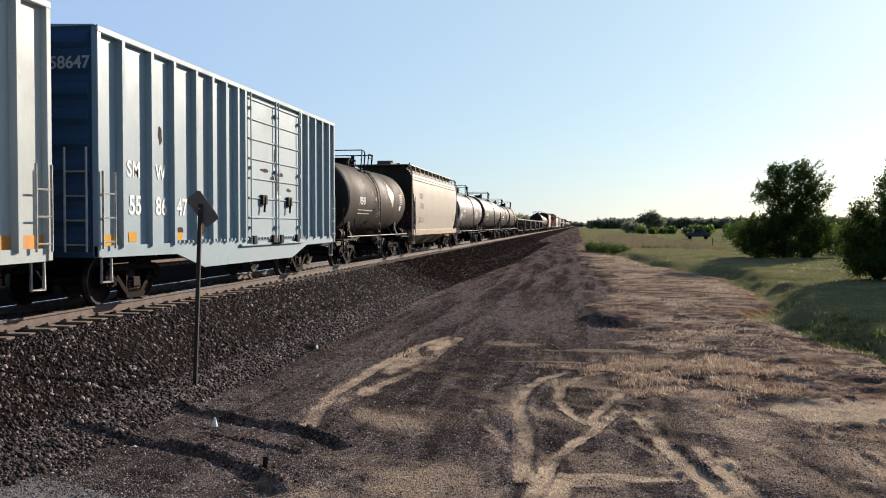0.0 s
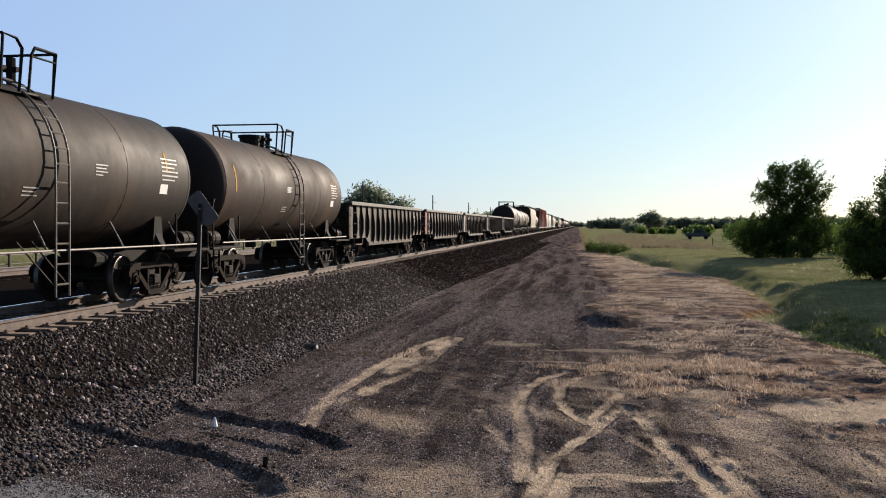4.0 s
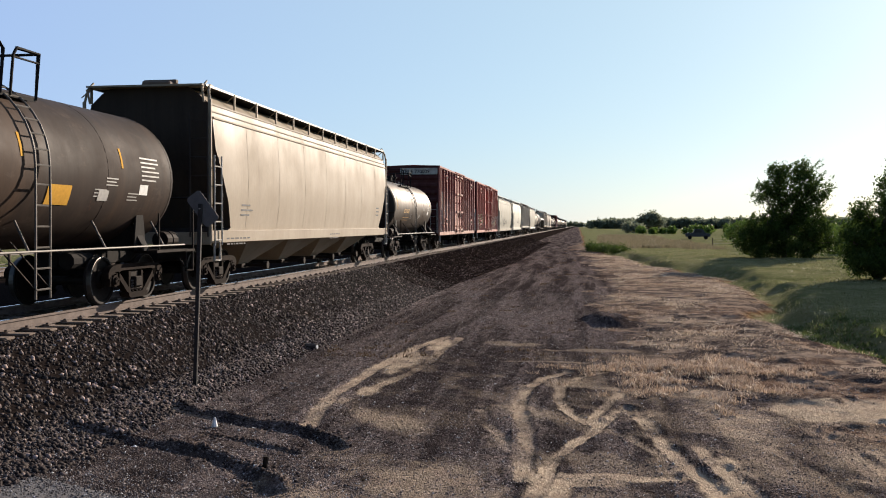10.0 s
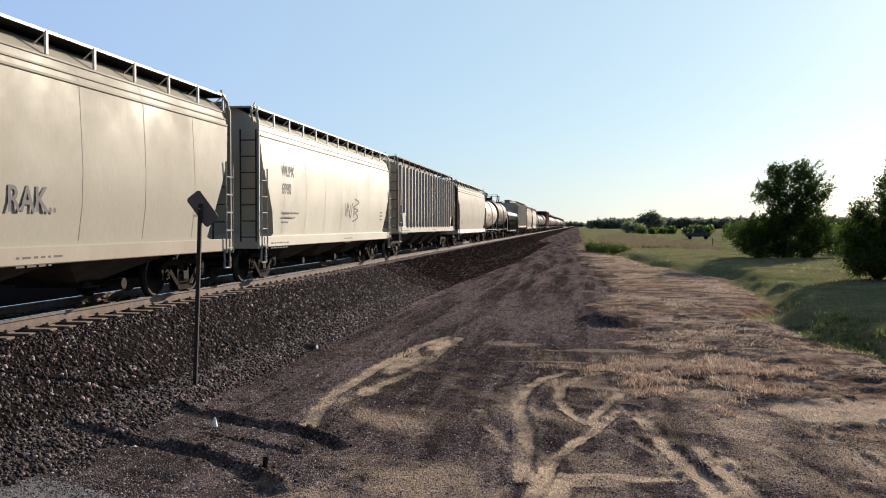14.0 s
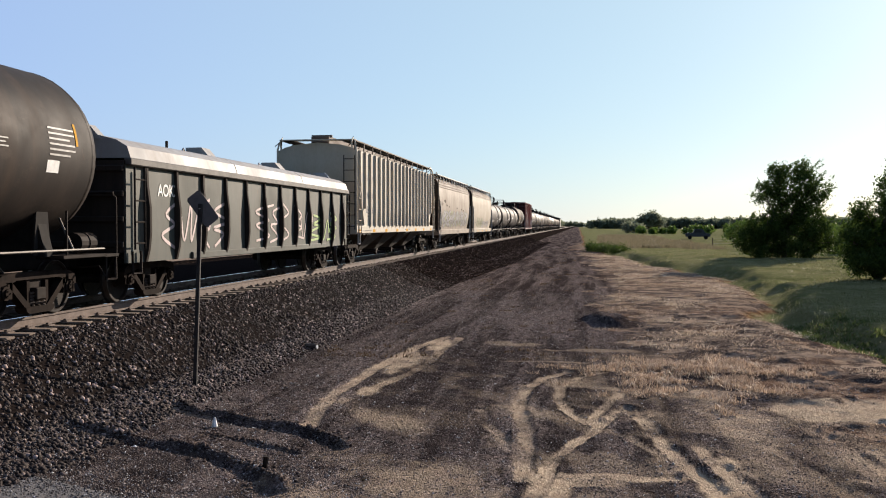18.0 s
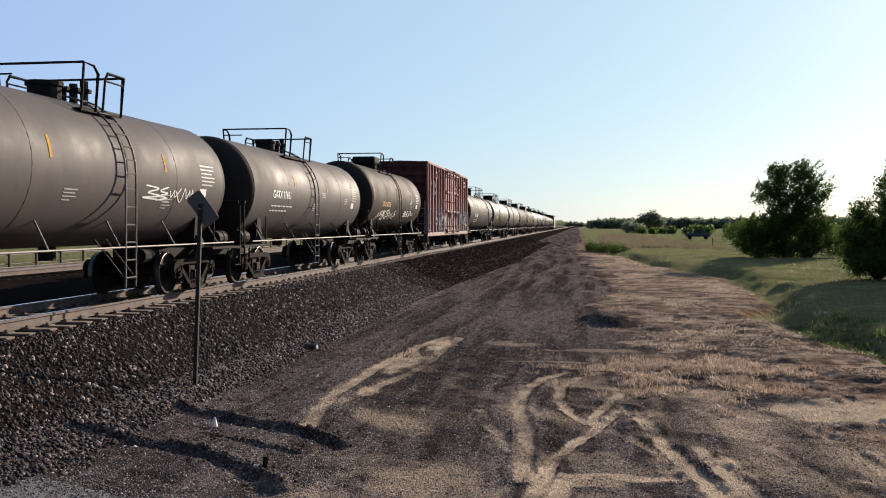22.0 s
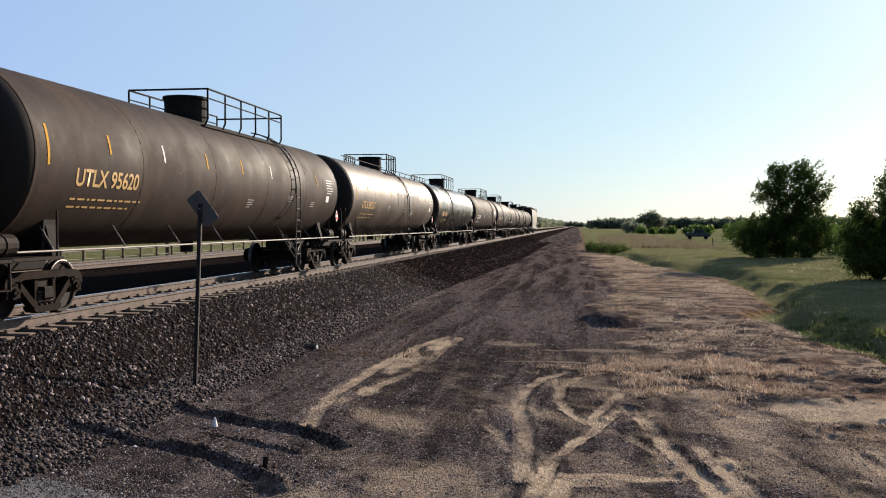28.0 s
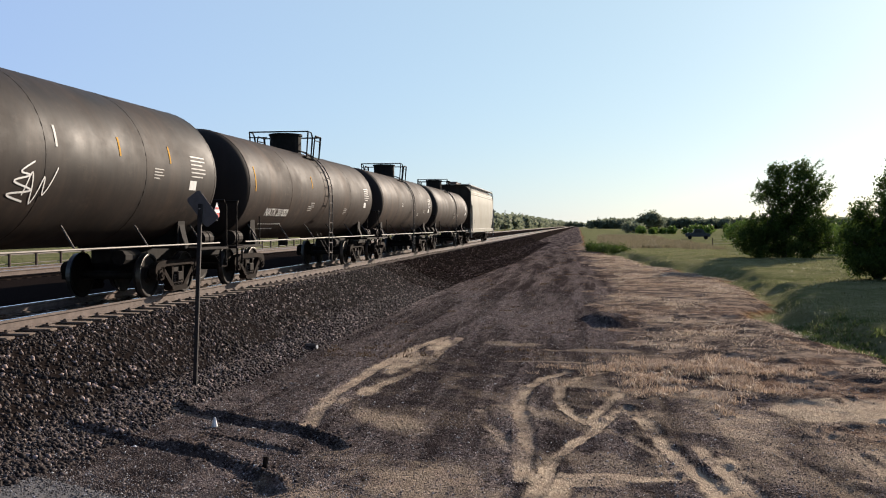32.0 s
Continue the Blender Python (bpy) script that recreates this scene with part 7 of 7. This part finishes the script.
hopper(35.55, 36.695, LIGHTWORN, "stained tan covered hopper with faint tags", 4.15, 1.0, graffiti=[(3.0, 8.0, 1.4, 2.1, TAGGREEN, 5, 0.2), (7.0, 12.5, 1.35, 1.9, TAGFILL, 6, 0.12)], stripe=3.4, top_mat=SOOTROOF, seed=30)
tank(36.85, 37.61, MAUVETANK, "grey tank car with white sprayed lettering", 1.36, 2.48, texts=[("TCBX 17022", 0.3, 1.2, 2.3, WHITE)], graffiti=[(6.0, 8.5, 1.8, 2.4, WHITE, 4, 0.05)], seed=31)
tank(37.77, 38.53, MAUVETANK, "dull grey tank car with a curved handrail", 1.38, 2.48, yellow=(0.3, 0.7), seed=32, graffiti=[(6.5, 9.0, 2.0, 2.3, WHITE, 5, 0.03)])
tank(38.69, 39.545, MAUVETANK, "grey tank car with white lettering", 1.38, 2.48, texts=[("GATX 17451", 0.3, 1.5, 2.7, WHITE)], yellow=(0.3, 0.6, 0.9), plat=(-2.05, 0.55, -0.35), seed=33)
tank(39.71, 40.54, BROWNTANK, "bronze-brown tank car with white tags", 1.46, 2.70, texts=[("UTLX 600768", 0.3, 1.9, 2.75, ORANGE)], graffiti=[(1.6, 5.2, 1.75, 2.2, WHITE, 5, 0.05), (7.2, 9.5, 1.9, 2.2, WHITE, 4, 0.04)], dome="hat", yellow=(0.02, 0.44, 0.62), plat=(-2.05, 0.55, -0.35), seed=34)
boxcar(40.69, 42.02, BROWNBOX, MAROON, "brown box car with double doors and white tags", 5.0, even(-8.4, -3.2, 6) + even(4.0, 8.4, 5), [(-2.2, 0.6, "frame"), (0.7, 3.4, "frame")], False, graffiti=[(-8.3, -6.4, 3.0, 4.7, WHITE, 3, 0.07), (-5.2, -2.3, 1.05, 2.5, WHITE, 5, 0.09), (-5.2, -2.3, 1.1, 2.4, GREYP, 6, 0.05), (-3, 3, 1.2, 2.2, BLACKP, 5, 0.07), (4.0, 8.3, 1.1, 2.5, PALEGREY, 5, 0.26), (4.0, 8.3, 1.15, 2.45, GREYP, 6, 0.06), (4.1, 8.2, 1.1, 2.5, WHITE, 7, 0.04), (1.0, 2.9, 3.2, 4.3, PINKP, 4, 0.05)], texts=[("BN", 0.38, -7.05, 2.75, WHITE), ("SF", 0.38, -5.98, 2.75, WHITE), ("761", 0.36, -7.08, 2.2, WHITE), ("318", 0.36, -6.05, 2.2, WHITE)], spots=[(-4.6, 1.6, 0.55, 0.7, PALEGREY), (-3.7, 1.7, 0.5, 0.8, PALEGREY), (-2.6, 1.7, 0.5, 0.8, PALEGREY), (4.5, 1.8, 0.6, 0.8, PALEGREY), (5.6, 1.6, 0.6, 0.7, PALEGREY), (6.9, 1.7, 0.6, 0.8, PALEGREY), (7.9, 1.5, 0.5, 0.6, PALEGREY)], seed=35)
L30 = dict(r=1.53, zc=2.62, dome="drum", long=True, flag=True)
tank(42.19, 43.47, BLACKTANK, "long black tank car with white lettering", texts=[("GATX 36965", 0.4, 3.0, 2.6, WHITE)], yellow=(0.03, 0.3, 0.62), seed=36, rail="long+", **L30)
tank(43.63, 44.95, SHINYTANK, "long glossy black tank car with orange lettering", texts=[("UTLX 858337", 0.4, 2.2, 2.6, ORANGE)], yellow=(0.03, 0.5, 0.9), seed=37, rail="long-", **L30)
tank(45.11, 46.41, GREYTANK, "long grey tank car", yellow=(0.03, 0.5), seed=38, rail="long-", **L30)
tank(46.57, 47.89, BROWNTANK, "long dusty black tank car", yellow=(0.3, 0.6, 0.9), seed=39, rail="long+", **L30)
tank(48.05, 49.37, BROWNTANK, "long brown-black tank car with orange lettering", texts=[("UTLX 95620", 0.42, 1.2, 2.6, ORANGE)], yellow=(0.02, 0.32, 0.55, 0.8), seed=40, rail="long+", **L30)
tank(49.53, 50.915, BRONZETANK, "long dark tank car with bare patches along the side", texts=[("UTLX 805217", 0.4, 1.5, 2.6, ORANGE)], patchwork=[(8.5, 9.7, 2.4, 3.0, BARE), (10.0, 12.2, 2.4, 3.0, BARE), (12.4, 14.2, 2.4, 3.0, BARE)], yellow=(0.03,), seed=41, rail="line", **L30)
tank(51.07, 52.375, MIRRORTANK, "long mirror-glossy black tank car", texts=[("UTLX 95040", 0.42, 1.6, 2.5, ORANGE)], yellow=(0.03, 0.55, 0.8), seed=42, rail="long-", **L30)
tank(52.53, 53.88, BROWNTANK, "long rust-brown tank car with white lettering", texts=[("GATX 200387", 0.4, 1.5, 2.5, WHITE)], yellow=(0.03, 0.4, 0.6), patchwork=[(15.6, 17.2, 2.5, 2.9, DATAM)], seed=43, rail="long+", **L30)
tank(54.04, 55.30, BLACKTANK, "long brown-black tank car with a chalked tag", texts=[("UTLX 95090", 0.4, 2.0, 2.5, ORANGE)], graffiti=[(9.5, 10.4, 1.8, 2.5, WHITE, 2, 0.03)], yellow=(0.5, 0.7, 0.95), seed=44, rail="long-", **L30)
L25 = dict(r=1.45, zc=2.55, dome="drum")
tank(55.46, 56.49, BROWNTANK, "dark tank car with white lettering", texts=[("NATX 201050", 0.32, 1.6, 2.2, WHITE)], yellow=(0.03, 0.4), seed=45, **L25)
tank(56.65, 57.62, BROWNTANK, "dusty brown tank car", seed=46, **L25)
tank(57.78, 58.85, BROWNTANK, "dusty dark tank car near the end of the train", seed=47, **L25)
hopper(59.0, 60.35, CREAM2, "cream covered hopper at the tail of the train", 4.25, 1.0, seed=48)


def motions():
    for car, y in CARS:
        walk(car, [(0.0, pose(0, y, RAIL)), (CLIP / 2, pose(0, y - SPEED * CLIP / 2, RAIL)), (CLIP, pose(0, y - SPEED * CLIP, RAIL))])


motions()
